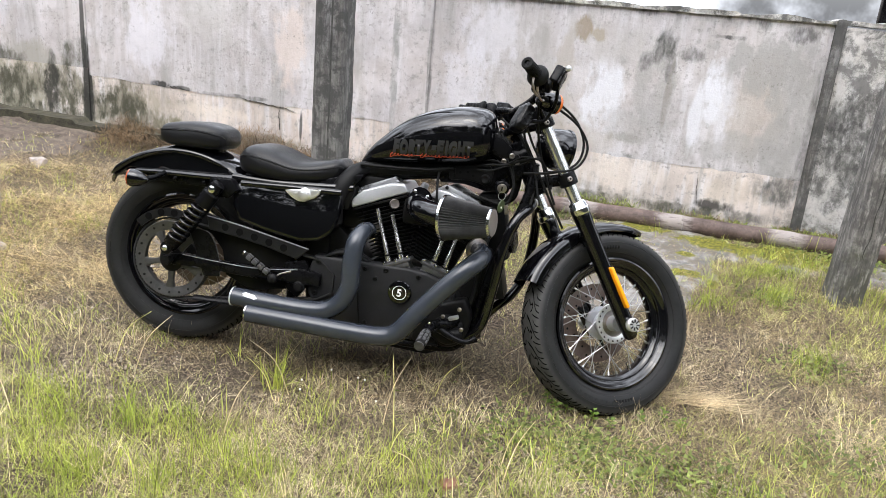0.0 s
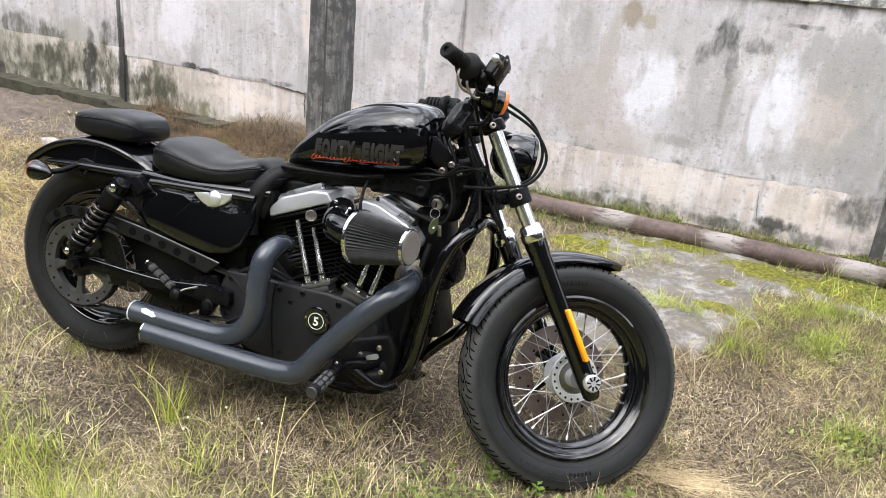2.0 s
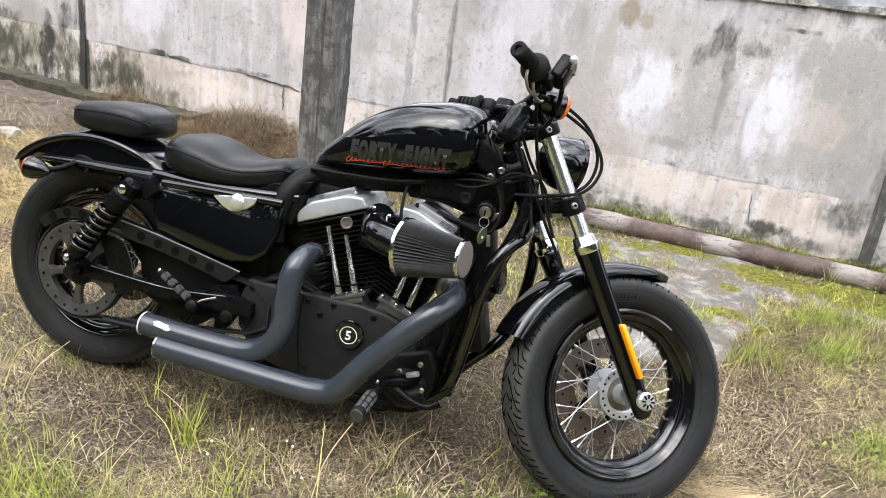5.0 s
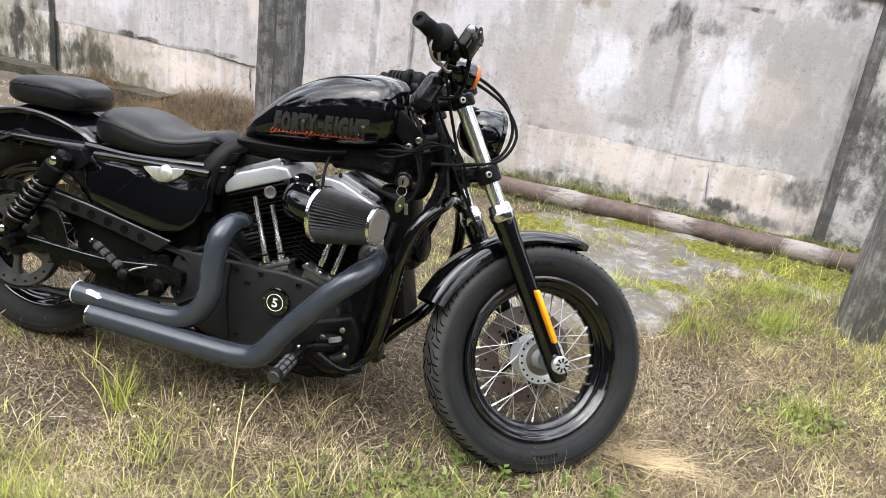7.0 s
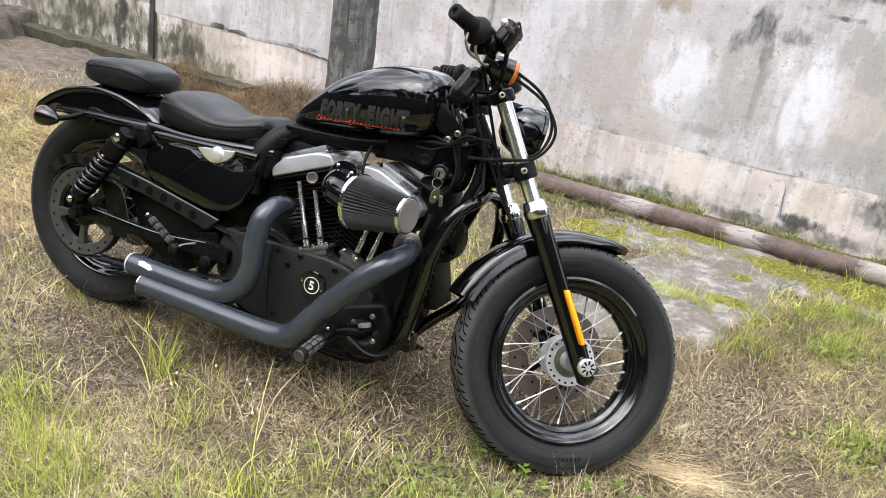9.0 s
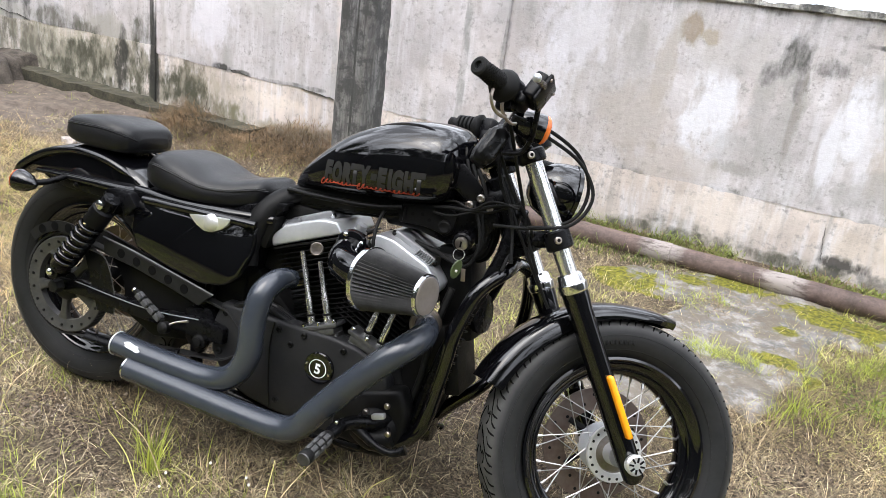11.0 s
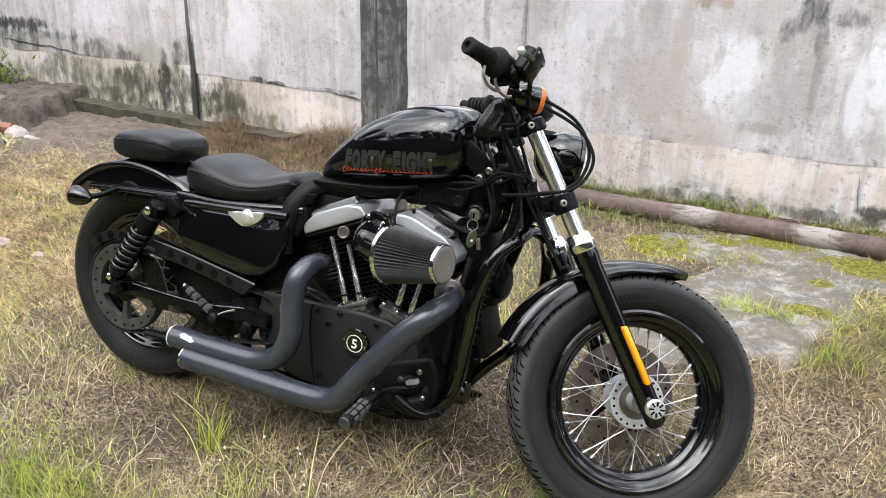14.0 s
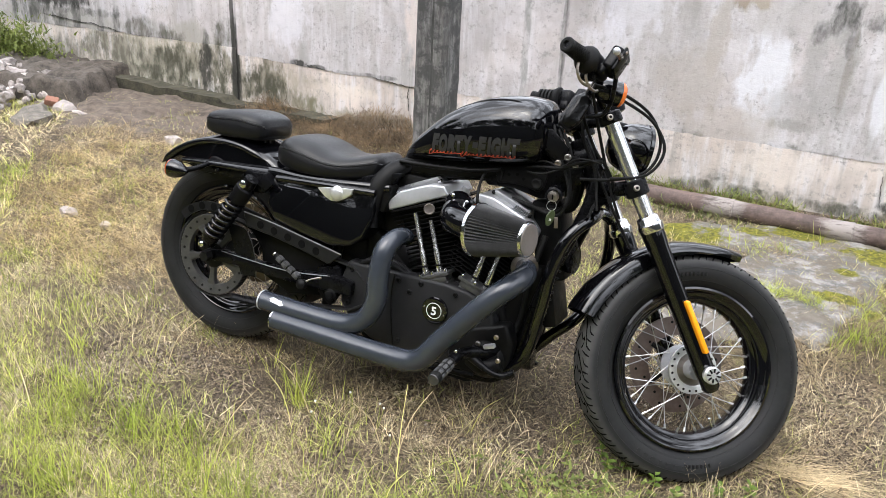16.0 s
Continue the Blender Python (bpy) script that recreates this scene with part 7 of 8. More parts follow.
for s in (-1, 1):
    g = G().prism([(1.02, 0.80), (1.1, 0.83), (1.17, 0.86), (1.2, 0.8), (1.16, 0.74), (1.08, 0.72), (1.0, 0.735), (0.92, 0.73), (0.9, 0.755)], s * 0.035, s * 0.055, 0.005)
    gusset = part("head_gusset", g, SATIN, bike, "pressed black gusset behind the steering head")
    for x, z in ((1.17, 0.83),):
        part("gusset_bolt", G().lathe([(0, 0.008), (0.006, 0.008), (0.008, 0.0055), (0.002, 0.004)], (x, s * 0.055, z), (0, s, 0), 14), STEEL, gusset, "steel hex-socket bolt")

g = G().prism([(0.22, 0.634), (0.36, 0.642), (0.5, 0.648), (0.605, 0.655), (0.602, 0.565), (0.585, 0.51), (0.545, 0.478), (0.478, 0.466), (0.36, 0.482), (0.25, 0.505), (0.218, 0.55), (0.215, 0.6)], -0.135, -0.03, 0.014, 3)
g.v = [(x, y - (0.2 * (0.65 - z) if y < -0.1 else 0), z) for x, y, z in g.v]
cover = part("side_cover", g, GLOSS, bike, "gloss black side cover")
g = G()
g.prism([(0.402, 0.634), (0.43, 0.641), (0.5, 0.65), (0.532, 0.652), (0.524, 0.634), (0.505, 0.618), (0.478, 0.604), (0.455, 0.602), (0.432, 0.611), (0.414, 0.624)], -0.1505, -0.133, 0.003)
part("medallion", g, POLISH, cover, "chrome winged medallion")
part("medallion_shield", G().lathe([(0, 0.0235), (0.004, 0.0215), (0.0075, 0.016), (0.0095, 0.009), (0.01, 0.003)], (0.474, -0.1495, 0.63), (0, -1, 0.12), 24), POLISH, cover, "chrome round shield", Matrix())
part("cover_trim", G().tube([(0.24, -0.134, 0.632), (0.36, -0.138, 0.64), (0.48, -0.138, 0.646), (0.6, -0.134, 0.651)], 0.0115, 14, 5), GLOSS, cover)
part("oil_tank", G().box((0.42, 0.05, 0.56), (0.3, 0.17, 0.17), None, 0.02, 3), SATIN, bike, "black oil tank")
part("seat_pan", G().prism([(0.2, 0.645), (0.62, 0.66), (0.66, 0.72), (0.6, 0.71), (0.5, 0.68), (0.24, 0.665)], -0.1, 0.1, 0.006), SATIN, bike)
part("breather_hose", G().tube([(0.66, -0.03, 0.745), (0.62, -0.07, 0.72), (0.59, -0.1, 0.67), (0.575, -0.115, 0.6), (0.585, -0.12, 0.54)], [0.026, 0.03, 0.033, 0.032, 0.026], 14, 6, 0.8), CASTING, bike, "ribbed black rubber trunking under the seat nose")
part("wiring_box", G().box((0.605, -0.085, 0.64), (0.055, 0.05, 0.09), Matrix.Rotation(radians(15), 4, "Y"), 0.008), CASTING, bike)
part("air_box", G().box((0.66, 0.0, 0.62), (0.16, 0.12, 0.2), None, 0.02), CASTING, bike)
part("wiring_tray", G().box((0.82, 0.0, 0.745), (0.36, 0.1, 0.035), Matrix.Rotation(radians(-7), 4, "Y"), 0.01), CASTING, bike)

GUARD_MAT = mat("satin_guard_plastic", (0.008, 0.008, 0.009), (0.015, 0.015, 0.016), 14, (0.3, 0.42), bump=0.05, spec=0.16)
# drive belt and its guard
g = G()
bp = []
for k in range(25):
    a = math.pi / 2 + math.pi * k / 24
    bp.append((0.145 * math.cos(a), 0.323 + 0.145 * math.sin(a)))
bp += [(0.55, 0.27), (0.6, 0.3), (0.6, 0.36), (0.55, 0.405)]
rings = []
for i, (x, z) in enumerate(bp):
    cx, cz = (0, 0.323) if x < 0.2 else (0.55, 0.335)
    d = Vector((x - cx, 0, z - cz)).normalized() * 0.006
    rings.append([(x, -0.112, z), (x, -0.14, z), (x + d.x, -0.14, z + d.z), (x + d.x, -0.112, z + d.z)])
g.rings(rings, closed=True)
part("drive_belt", g, RUBBER, bike, "toothed black drive belt")
g = G()
top, low = [(0.13, 0.5), (0.24, 0.487), (0.37, 0.465), (0.51, 0.44)], [(0.14, 0.455), (0.24, 0.445), (0.36, 0.425), (0.47, 0.4)]
g.prism(top + low[::-1], -0.153, -0.148, 0.002, 1)
guard = part("belt_guard", g, GUARD_MAT, bike, "black belt guard with round holes")
# the guard's top edge highlight, modelled as a thin pale tube
part("guard_highlight", G().tube([(x, -0.151, z + 0.002) for x, z in top], 0.002, 8, 5), MID_ALLOY, guard, "bright strip drawn as an edge highlight")
hole = G().lathe([(0, 0.013), (0.0008, 0.013), (0.001, 0.011)], (0, 0, 0), (0, -1, 0), 18).mesh("guard_hole")
for x, z in ((0.2, 0.472), (0.255, 0.463), (0.31, 0.454), (0.365, 0.444), (0.42, 0.433)):
    part("guard_hole", hole, TREAD_DARK, guard, m=Matrix.Translation((x, -0.1535, z)))
# front end of the guard: a curved plate over the pulley
rings = []
for k in range(15):
    a = radians(78 + 60 * k / 14)
    rings.append([(r * math.cos(a), y, 0.323 + r * math.sin(a)) for r, y in ((0.185, -0.148), (0.155, -0.148), (0.155, -0.153), (0.185, -0.153))])
up = part("upper_pulley_guard", G().rings(rings), GUARD_MAT, bike, "curved black pulley guard with round holes")
for k in range(3):
    a = radians(88 + k * 17)
    part("guard_hole", hole, TREAD_DARK, up, m=Matrix.Translation((0.17 * math.cos(a), -0.1535, 0.323 + 0.17 * math.sin(a))))
edge = [(0.06, 0.452), (0.134, 0.446), (0.163, 0.412), (0.178, 0.376), (0.19, 0.335), (0.192, 0.29)]
# black filler plate added so the gap behind the belt looks dark
part("gap_plate", G().prism([(0.01, 0.5), (0.1, 0.505), (0.2, 0.485), (0.44, 0.43), (0.44, 0.28), (0.3, 0.25), (0.195, 0.29), (0.175, 0.38), (0.13, 0.43), (0.06, 0.452)], -0.108, -0.103, 0.002, 1), CASTING, bike, "black plate added to darken the gap inside the belt run")
plate = part("pulley_plate", G().prism(edge + [(0.13, 0.285), (0.1, 0.36)], -0.149, -0.146, 0.001, 1), SATIN, bike, "black plate beside the drive pulley")
part("plate_rim", G().tube([(x, -0.1495, z) for x, z in edge], 0.0016, 8, 5), DARK_STEEL, plate)
part("lower_belt_guard", G().tube([(0.1, -0.15, 0.2), (0.24, -0.15, 0.208), (0.36, -0.148, 0.23), (0.42, -0.145, 0.25)], [0.012, 0.014, 0.014, 0.01], 10, 5, 0.4), SATIN, bike)

RIB = mat("dull_alloy", (0.16, 0.162, 0.168), (0.24, 0.243, 0.25), 20, (0.38, 0.5), metal=0.5, bump=0.1)
# engine
CRANK = Vector((0.86, 0, 0.33))
g = G().prism([(0.5, 0.42), (0.48, 0.3), (0.52, 0.22), (0.62, 0.13), (0.95, 0.12), (1.05, 0.165), (1.08, 0.28), (1.03, 0.4), (0.93, 0.435), (0.79, 0.43), (0.62, 0.42)], -0.085, 0.11, 0.012, 2)
engine = part("crankcase", g, CASTING, bike, "black painted crankcase")
g = G().prism([(0.525, 0.425), (0.505, 0.36), (0.51, 0.285), (0.55, 0.232), (0.63, 0.19), (0.72, 0.178), (0.9, 0.178), (0.99, 0.205), (1.035, 0.27), (1.03, 0.36), (0.985, 0.405), (0.93, 0.424), (0.86, 0.43), (0.74, 0.427), (0.62, 0.425)], -0.132, -0.08, 0.012, 3)
gear = part("gear_cover", g, CRINKLE, bike, "matt black gear case cover")
for x, z in ((0.545, 0.4), (0.54, 0.29), (0.655, 0.4), (0.71, 0.405), (0.785, 0.41), (0.75, 0.375), (0.9, 0.405), (0.73, 0.215), (0.87, 0.205), (0.975, 0.24), (1.0, 0.38)):
    part("cover_screw", G().lathe([(0, 0.0085), (0.005, 0.0085), (0.007, 0.006), (0.003, 0.004)], (x, -0.131, z), (0, -1, 0), 12), CASTING, gear)
part("cover_seam", G().tube([(0.695, -0.133, 0.42), (0.69, -0.1335, 0.36), (0.7, -0.1335, 0.27), (0.715, -0.133, 0.19)], 0.0022, 6, 5), CASTING, gear)
B0 = Vector((0.842, -0.132, 0.342))
part("timer_cover", G().lathe([(0, 0.0415), (0.006, 0.0415), (0.009, 0.039), (0.01, 0.03), (0.01, 0.004)], B0, (0, -1, 0), 40), GLOSS, gear, "round black timer cover with a ringed number")
part("badge_ring", G().lathe([(0, 0.0228), (0, 0.0248), (0.0008, 0.0248), (0.0008, 0.0228)], B0 + Vector((0, -0.0105, 0)), (0, -1, 0), 44, closed=True), DECAL_WHITE, gear, "white ring")
me = letters("5", 0.036, 0.0011)
b = bmesh.new()
b.from_mesh(me)
for v in b.verts:
    v.co = (B0.x + v.co.x, B0.y - 0.0112, B0.z + v.co.y - 0.0127)
b.to_mesh(me)
b.free()
part("badge_number", me, DECAL_WHITE, gear, "white number five")
for s in (-1, 1):
    part("badge_screw", G().lathe([(0, 0.004), (0.002, 0.004), (0.003, 0.002)], B0 + Vector((s * 0.0335, -0.009, -0.006 * s)), (0, -1, 0), 10), CHROME, gear)

FIN_BLACK = mat("matt_black_fin", (0.002, 0.002, 0.0022), (0.005, 0.005, 0.005), 14, (0.5, 0.65), bump=0.1, spec=0.06)
for lean, x_sign in ((-22.5, -1), (22.5, 1)):
    tilt = Matrix.Translation(CRANK) @ Matrix.Rotation(radians(lean), 4, "Y")
    body = G().box((0, 0, 0.185), (0.13, 0.125, 0.15), None, 0.02, 2)
    cylinder = part("cylinder", body, CASTING, bike, "black finned cylinder", tilt)
    for k in range(10):
        z = 0.13 + k * 0.0125
        g = G().box((0, 0, z), (0.178, 0.165, 0.0042), None, 0.0015, 1)
        part("fin", g, FIN_BLACK, cylinder)
    head = part("cylinder_head", G().box((0, 0, 0.292), (0.17, 0.15, 0.074), None, 0.012, 2), CASTING, bike, "black cylinder head", tilt)
    for k in range(6):
        part("fin", G().box((0, 0, 0.262 + k * 0.0125), (0.212 - 0.004 * (5 - k), 0.188, 0.004), None, 0.0015, 1), FIN_BLACK, head)
    # silver rocker cover: a sloped body with a stepped lid, ribs along its shoulder and a dark joint below
    body_line = [(-0.109, 0.337), (-0.105, 0.364), (-0.088, 0.373), (-0.055, 0.387), (0.05, 0.386), (0.094, 0.372), (0.102, 0.34)]
    g = G().prism([(a if x_sign < 0 else -a, b) for a, b in (body_line if x_sign < 0 else body_line[::-1])], -0.098, 0.09, 0.007, 3)
    rocker = part("rocker_cover", g, ALLOY, bike, "silver rocker cover with a stepped lid", tilt)
    c = -0.004 * x_sign
    # lid in a darker tone of the same alloy: the tank's shade, coloured in
    part("rocker_lid", G().prism([(c - 0.068, 0.38), (c - 0.06, 0.4), (c + 0.06, 0.404), (c + 0.07, 0.38)], -0.066, 0.07, 0.005, 2), MID_ALLOY, rocker)
    part("lid_rib", G().box((c, 0.01, 0.404), (0.1, 0.05, 0.008), None, 0.003, 2), MID_ALLOY, rocker)
    for n_ in range(8):
        u_ = (-0.028 if x_sign < 0 else 0.012) + 0.0062 * n_ * (1 if x_sign > 0 else -1)
        part("cover_rib", G().box((u_, -0.074, 0.3875), (0.0034, 0.03, 0.011), Matrix.Rotation(radians(28), 4, "X"), 0.001, 1), RIB, rocker)
    for sx in (-1, 1):
        part("cover_bolt", G().lathe([(0, 0.0075), (0.006, 0.0075), (0.008, 0.005)], (sx * 0.062 + c, -0.06, 0.386), (0, -0.3, 1), 10), CASTING if x_sign > 0 else CHROME, rocker)
    part("head_gasket", G().box((c, 0, 0.331), (0.216, 0.2, 0.006), None, 0.001, 1), CASTING, rocker)

# cases on the far side and between the frame tubes
part("primary_cover", G().prism([(0.42, 0.3), (0.46, 0.4), (0.56, 0.43), (0.9, 0.42), (1.04, 0.36), (1.06, 0.24), (1.0, 0.15), (0.56, 0.14), (0.45, 0.2)], 0.11, 0.19, 0.02, 3), CASTING, bike, "black primary drive case on the far side")
part("gearbox_top", G().prism([(0.47, 0.4), (0.5, 0.5), (0.56, 0.545), (0.62, 0.5), (0.7, 0.44), (0.72, 0.4)], -0.075, 0.1, 0.012, 2), CASTING, bike, "black gearbox casting behind the rear cylinder")
part("battery_tray", G().prism([(0.27, 0.36), (0.27, 0.5), (0.56, 0.5), (0.56, 0.3), (0.4, 0.3)], -0.085, 0.1, 0.01, 2), CASTING, bike, "black battery tray below the side cover")
part("engine_front", G().prism([(1.0, 0.16), (1.04, 0.42), (1.075, 0.52), (1.13, 0.53), (1.145, 0.42), (1.12, 0.26), (1.08, 0.16)], -0.075, 0.08, 0.012, 2), CASTING, bike, "black front engine mount")
for yy in (-0.11, -0.118, -0.09):
    part("oil_line", G().tube([(0.57 + yy * 0.3, yy, 0.4), (0.6, yy - 0.005, 0.44 + 0.1 * (yy + 0.11)), (0.665, yy - 0.004, 0.445), (0.72, yy + 0.01, 0.42), (0.74, yy + 0.02, 0.4)], 0.0075, 10, 6), GUARD_MAT, bike, "glossy black oil line behind the gear cover")
inner = []
for k in range(11):
    a = radians(-18 + 70 * k / 10)
    inner.append([(r * math.cos(a), y, 0.323 + r * math.sin(a)) for r, y in ((0.352, -0.08), (0.352, 0.08), (0.36, 0.08), (0.36, -0.08))])
part("inner_fender", G().rings(inner), CASTING, bike, "black inner fender ahead of the rear wheel")
BLOCK = mat("dull_grey_casting", (0.05, 0.05, 0.052), (0.11, 0.11, 0.112), 18, (0.35, 0.5), metal=0.5, bump=0.1)
# push rod tubes in pairs, with their chromed blocks
PLATED = mat("plated_tube", (0.75, 0.75, 0.75), (0.6, 0.59, 0.57), 20, (0.2, 0.28), metal=0.92)
PUSH = (((0.783, -0.1, 0.435), (0.722, -0.098, 0.612)), ((0.828, -0.1, 0.45), (0.776, -0.098, 0.6)), ((0.936, -0.1, 0.44), (0.975, -0.1, 0.6)), ((0.975, -0.1, 0.425), (1.02, -0.1, 0.61)))
for a, b in PUSH:
    a, b = Vector(a), Vector(b)
    d = b - a
    g = G().lathe([(0, 0.0105), (0.022, 0.0105), (0.024, 0.0085), (0.07, 0.0085), (0.073, 0.0068), (d.length, 0.0068)], a, d, 20)
    tube = part("pushrod_tube", g, PLATED, bike, "slim chromed pushrod tube")
    part("tube_clip", G().lathe([(0.02, 0.0105), (0.021, 0.0118), (0.025, 0.0118), (0.026, 0.009)], a, d, 18), CASTING, tube)
for x, z, tilt in ((0.816, 0.44, -24), (0.948, 0.443, 18)):
    turn = Matrix.Rotation(radians(tilt), 4, "Y")
    g = G().box((0, 0, 0), (0.104, 0.056, 0.011), turn, 0.003, 2)
    g.box(turn @ Vector((0, 0, -0.014)), (0.082, 0.05, 0.018), turn, 0.004, 2)
    g.box(turn @ Vector((0, 0.004, -0.045)), (0.088, 0.05, 0.05), turn, 0.01, 2)
    block = part("tappet_block", g, BLOCK, bike, "grey metal tappet block", Matrix.Translation((x, -0.1, z)))
    for a, b in ((-0.044, -0.018), (0.044, -0.018), (0, -0.02)):
        part("block_screw", G().lathe([(0, 0.0065), (0.007, 0.0065), (0.009, 0.004)], turn @ Vector((a, b, 0.005)), turn @ Vector((0, 0, 1)), 10), CHROME, block)

# intake elbow and cone air filter
part("carburettor", G().box((0.86, -0.06, 0.62), (0.1, 0.09, 0.09), None, 0.015, 2), CASTING, bike, "black throttle body between the cylinders")
part("intake_elbow", G().tube([(0.865, -0.09, 0.65), (0.872, -0.15, 0.648), (0.905, -0.205, 0.643), (0.985, -0.237, 0.637)], [0.042, 0.042, 0.041, 0.041], 24, 8), GLOSS, bike, "gloss black intake elbow")
CAP_METAL = mat("dull_brown_metal", (0.1, 0.085, 0.075), (0.17, 0.15, 0.135), 20, (0.3, 0.42), metal=0.7, bump=0.05)
part("intake_cap", G().lathe([(-0.02, 0.012), (0.0, 0.0165), (0.009, 0.0165), (0.0105, 0.0145), (0.0095, 0.012), (0.0095, 0.003)], (0.789, -0.148, 0.643), (0.4, -1, 0.25), 28), CAP_METAL, bike, "round brown-grey breather cap")
part("elbow_plate", G().lathe([(0, 0.042), (0.012, 0.042), (0.018, 0.037)], (0.868, -0.115, 0.667), (0.1, -1, 0.1), 28), GLOSS, bike)
for dx, dz in ((-0.02, 0.035), (0.035, 0.02)):
    part("elbow_bolt", G().lathe([(0, 0.0055), (0.005, 0.0055), (0.0065, 0.0035)], (0.868 + dx * 0.8, -0.131, 0.667 + dz * 0.8), (0.1, -1, 0.1), 12), CHROME, bike)
part("idle_motor", G().lathe([(0, 0.018), (0.016, 0.018), (0.019, 0.013), (0.034, 0.012), (0.036, 0.008)], (0.868, -0.1, 0.69), (0.35, -0.1, 1), 16), MID_ALLOY, bike, "small metal sensor on the intake")
FA, FB = Vector((0.982, -0.236, 0.637)), Vector((1.128, -0.268, 0.648))
fd = FB - FA
q = fd.to_track_quat("Z", "Y")
g = G()
npl = 50
rings = []
for t in (0.0, 0.25, 0.5, 0.75, 1.0):
    R = 0.071 - 0.0265 * t
    ring = []
    for j in range(npl * 2):
        a = 2 * math.pi * j / (npl * 2)
        r = R + (0.0022 if j % 2 else -0.0045)
        ring.append(FA + q @ Vector((r * math.cos(a), r * math.sin(a), t * fd.length)))
    rings.append(ring)
g.rings(rings)
filt = part("air_filter", g, PLEAT, bike, "cone air filter with dark pleats and chrome rims", sharp=25)
part("filter_rim", G().lathe([(-0.008, 0.055), (-0.008, 0.072), (-0.006, 0.0748), (0.002, 0.0748), (0.004, 0.072)], FA, fd, 48), CHROME, filt, "chrome rim")
part("filter_rim", G().lathe([(0.001, 0.046), (0.002, 0.0482), (0.0075, 0.0478), (0.0095, 0.0455), (0.0095, 0.043)], FB, fd, 48), CHROME, filt, "chrome rim")
part("filter_end", G().lathe([(0.004, 0.043), (0.0105, 0.0425), (0.0115, 0.04), (0.0105, 0.03), (0.010, 0.003)], FB, fd, 48), CAP_BROWN, filt, "dark brown end cap")

# exhaust
def pipe(pts, r, tip_cut, lab):
    g = G().tube(pts, r, 24, 8)
    ob = part("exhaust_pipe", g, PIPE_GREY, bike, lab)
    return ob


P1 = [(0.705, -0.1, 0.532), (0.702, -0.135, 0.54), (0.696, -0.172, 0.532), (0.687, -0.203, 0.5), (0.684, -0.216, 0.43), (0.685, -0.217, 0.352), (0.652, -0.217, 0.285), (0.585, -0.217, 0.252), (0.45, -0.217, 0.247), (0.28, -0.215, 0.25)]
e1 = pipe(P1, [0.024, 0.027, 0.03] + [0.032] * 7, 0, "matt grey upper exhaust pipe with a chipped patch near its end")
P2 = [(1.07, -0.07, 0.522), (1.095, -0.115, 0.525), (1.108, -0.165, 0.52), (1.095, -0.215, 0.503), (1.055, -0.245, 0.462), (0.985, -0.256, 0.38), (0.918, -0.258, 0.295), (0.874, -0.256, 0.238), (0.822, -0.253, 0.214), (0.7, -0.247, 0.207), (0.5, -0.24, 0.206), (0.345, -0.236, 0.206)]
e2 = pipe(P2, [0.026, 0.029, 0.0315] + [0.0325] * 9, 0, "matt grey lower exhaust pipe sweeping back from the front cylinder")
for ob, p, tz in ((e1, (0.28, -0.215, 0.25), 0.007), (e2, (0.345, -0.236, 0.206), 0.003)):
    part("tip_edge", G().lathe([(0, 0.0315), (0, 0.0332), (0.004, 0.0332), (0.004, 0.028), (-0.05, 0.028), (-0.05, 0.004), (-0.045, 0.004), (-0.04, 0.025), (-0.008, 0.03)], p, (-1, 0.01, tz), 28), BARE if ob is e1 else CHROME, ob, "bare metal lip at the open end")
# the chipped patch
g = G()
c = 9
outline = []
rnd = random.Random(4)
for k in range(18):
    a = 2 * math.pi * k / 18
    r = 1 + 0.35 * rnd.uniform(-1, 1)
    outline.append((0.348 + 0.026 * r * math.cos(a), 0.62 + 0.3 * r * math.sin(a)))
vs = [(x, -0.2155 - 0.0328 * math.cos(t), 0.2495 + 0.0328 * math.sin(t)) for x, t in outline]
cx = (0.348, -0.2155 - 0.0328 * math.cos(0.62), 0.2495 + 0.0328 * math.sin(0.62))
g.add([cx] + vs, [(0, 1 + k, 1 + (k + 1) % 18) for k in range(18)])
part("chipped_patch", g, BARE, e1, "chipped patch of bare metal")
part("exhaust_flange", G().lathe([(0, 0.04), (0.012, 0.04), (0.014, 0.036)], (0.7, -0.06, 0.548), (-0.1, -0.9, 0.1), 24), STEEL, bike)
part("exhaust_flange", G().lathe([(0, 0.04), (0.012, 0.04), (0.014, 0.036)], (1.078, -0.082, 0.523), (0.5, -0.86, 0), 24), STEEL, bike, "browned steel exhaust flange")

# even grey for the pads, lighter than the peg itself
PEG_RUBBER = mat("grey_peg_pad", (0.04, 0.04, 0.042), (0.09, 0.09, 0.092), 30, (0.35, 0.5), spec=0.4)
# foot controls
part("control_bracket", G().tube([(1.06, -0.1, 0.27), (1.03, -0.17, 0.272), (0.995, -0.21, 0.276), (0.978, -0.245, 0.276)], [0.024, 0.02, 0.017, 0.015], 12, 5), SATIN, bike, "black cast foot control bracket")
PEG, PEG_D = Vector((0.979, -0.262, 0.275)), Vector((-0.02, -1, -0.17)).normalized()
part("peg_clevis", G().lathe([(-0.02, 0.012), (-0.016, 0.017), (0.02, 0.0175), (0.03, 0.013), (0.036, 0.013)], PEG, PEG_D, 14), SATIN, bike)
part("clevis_pin", G().cyl(PEG + Vector((0, -0.008, -0.022)), PEG + Vector((0, -0.008, 0.022)), 0.005, n=10, bevel=0.001), CHROME, bike)
g = G().lathe([(0.03, 0.011), (0.034, 0.014), (0.04, 0.0148), (0.118, 0.0148), (0.122, 0.0175), (0.134, 0.0175), (0.138, 0.015), (0.138, 0.006)], PEG, PEG_D, 20)
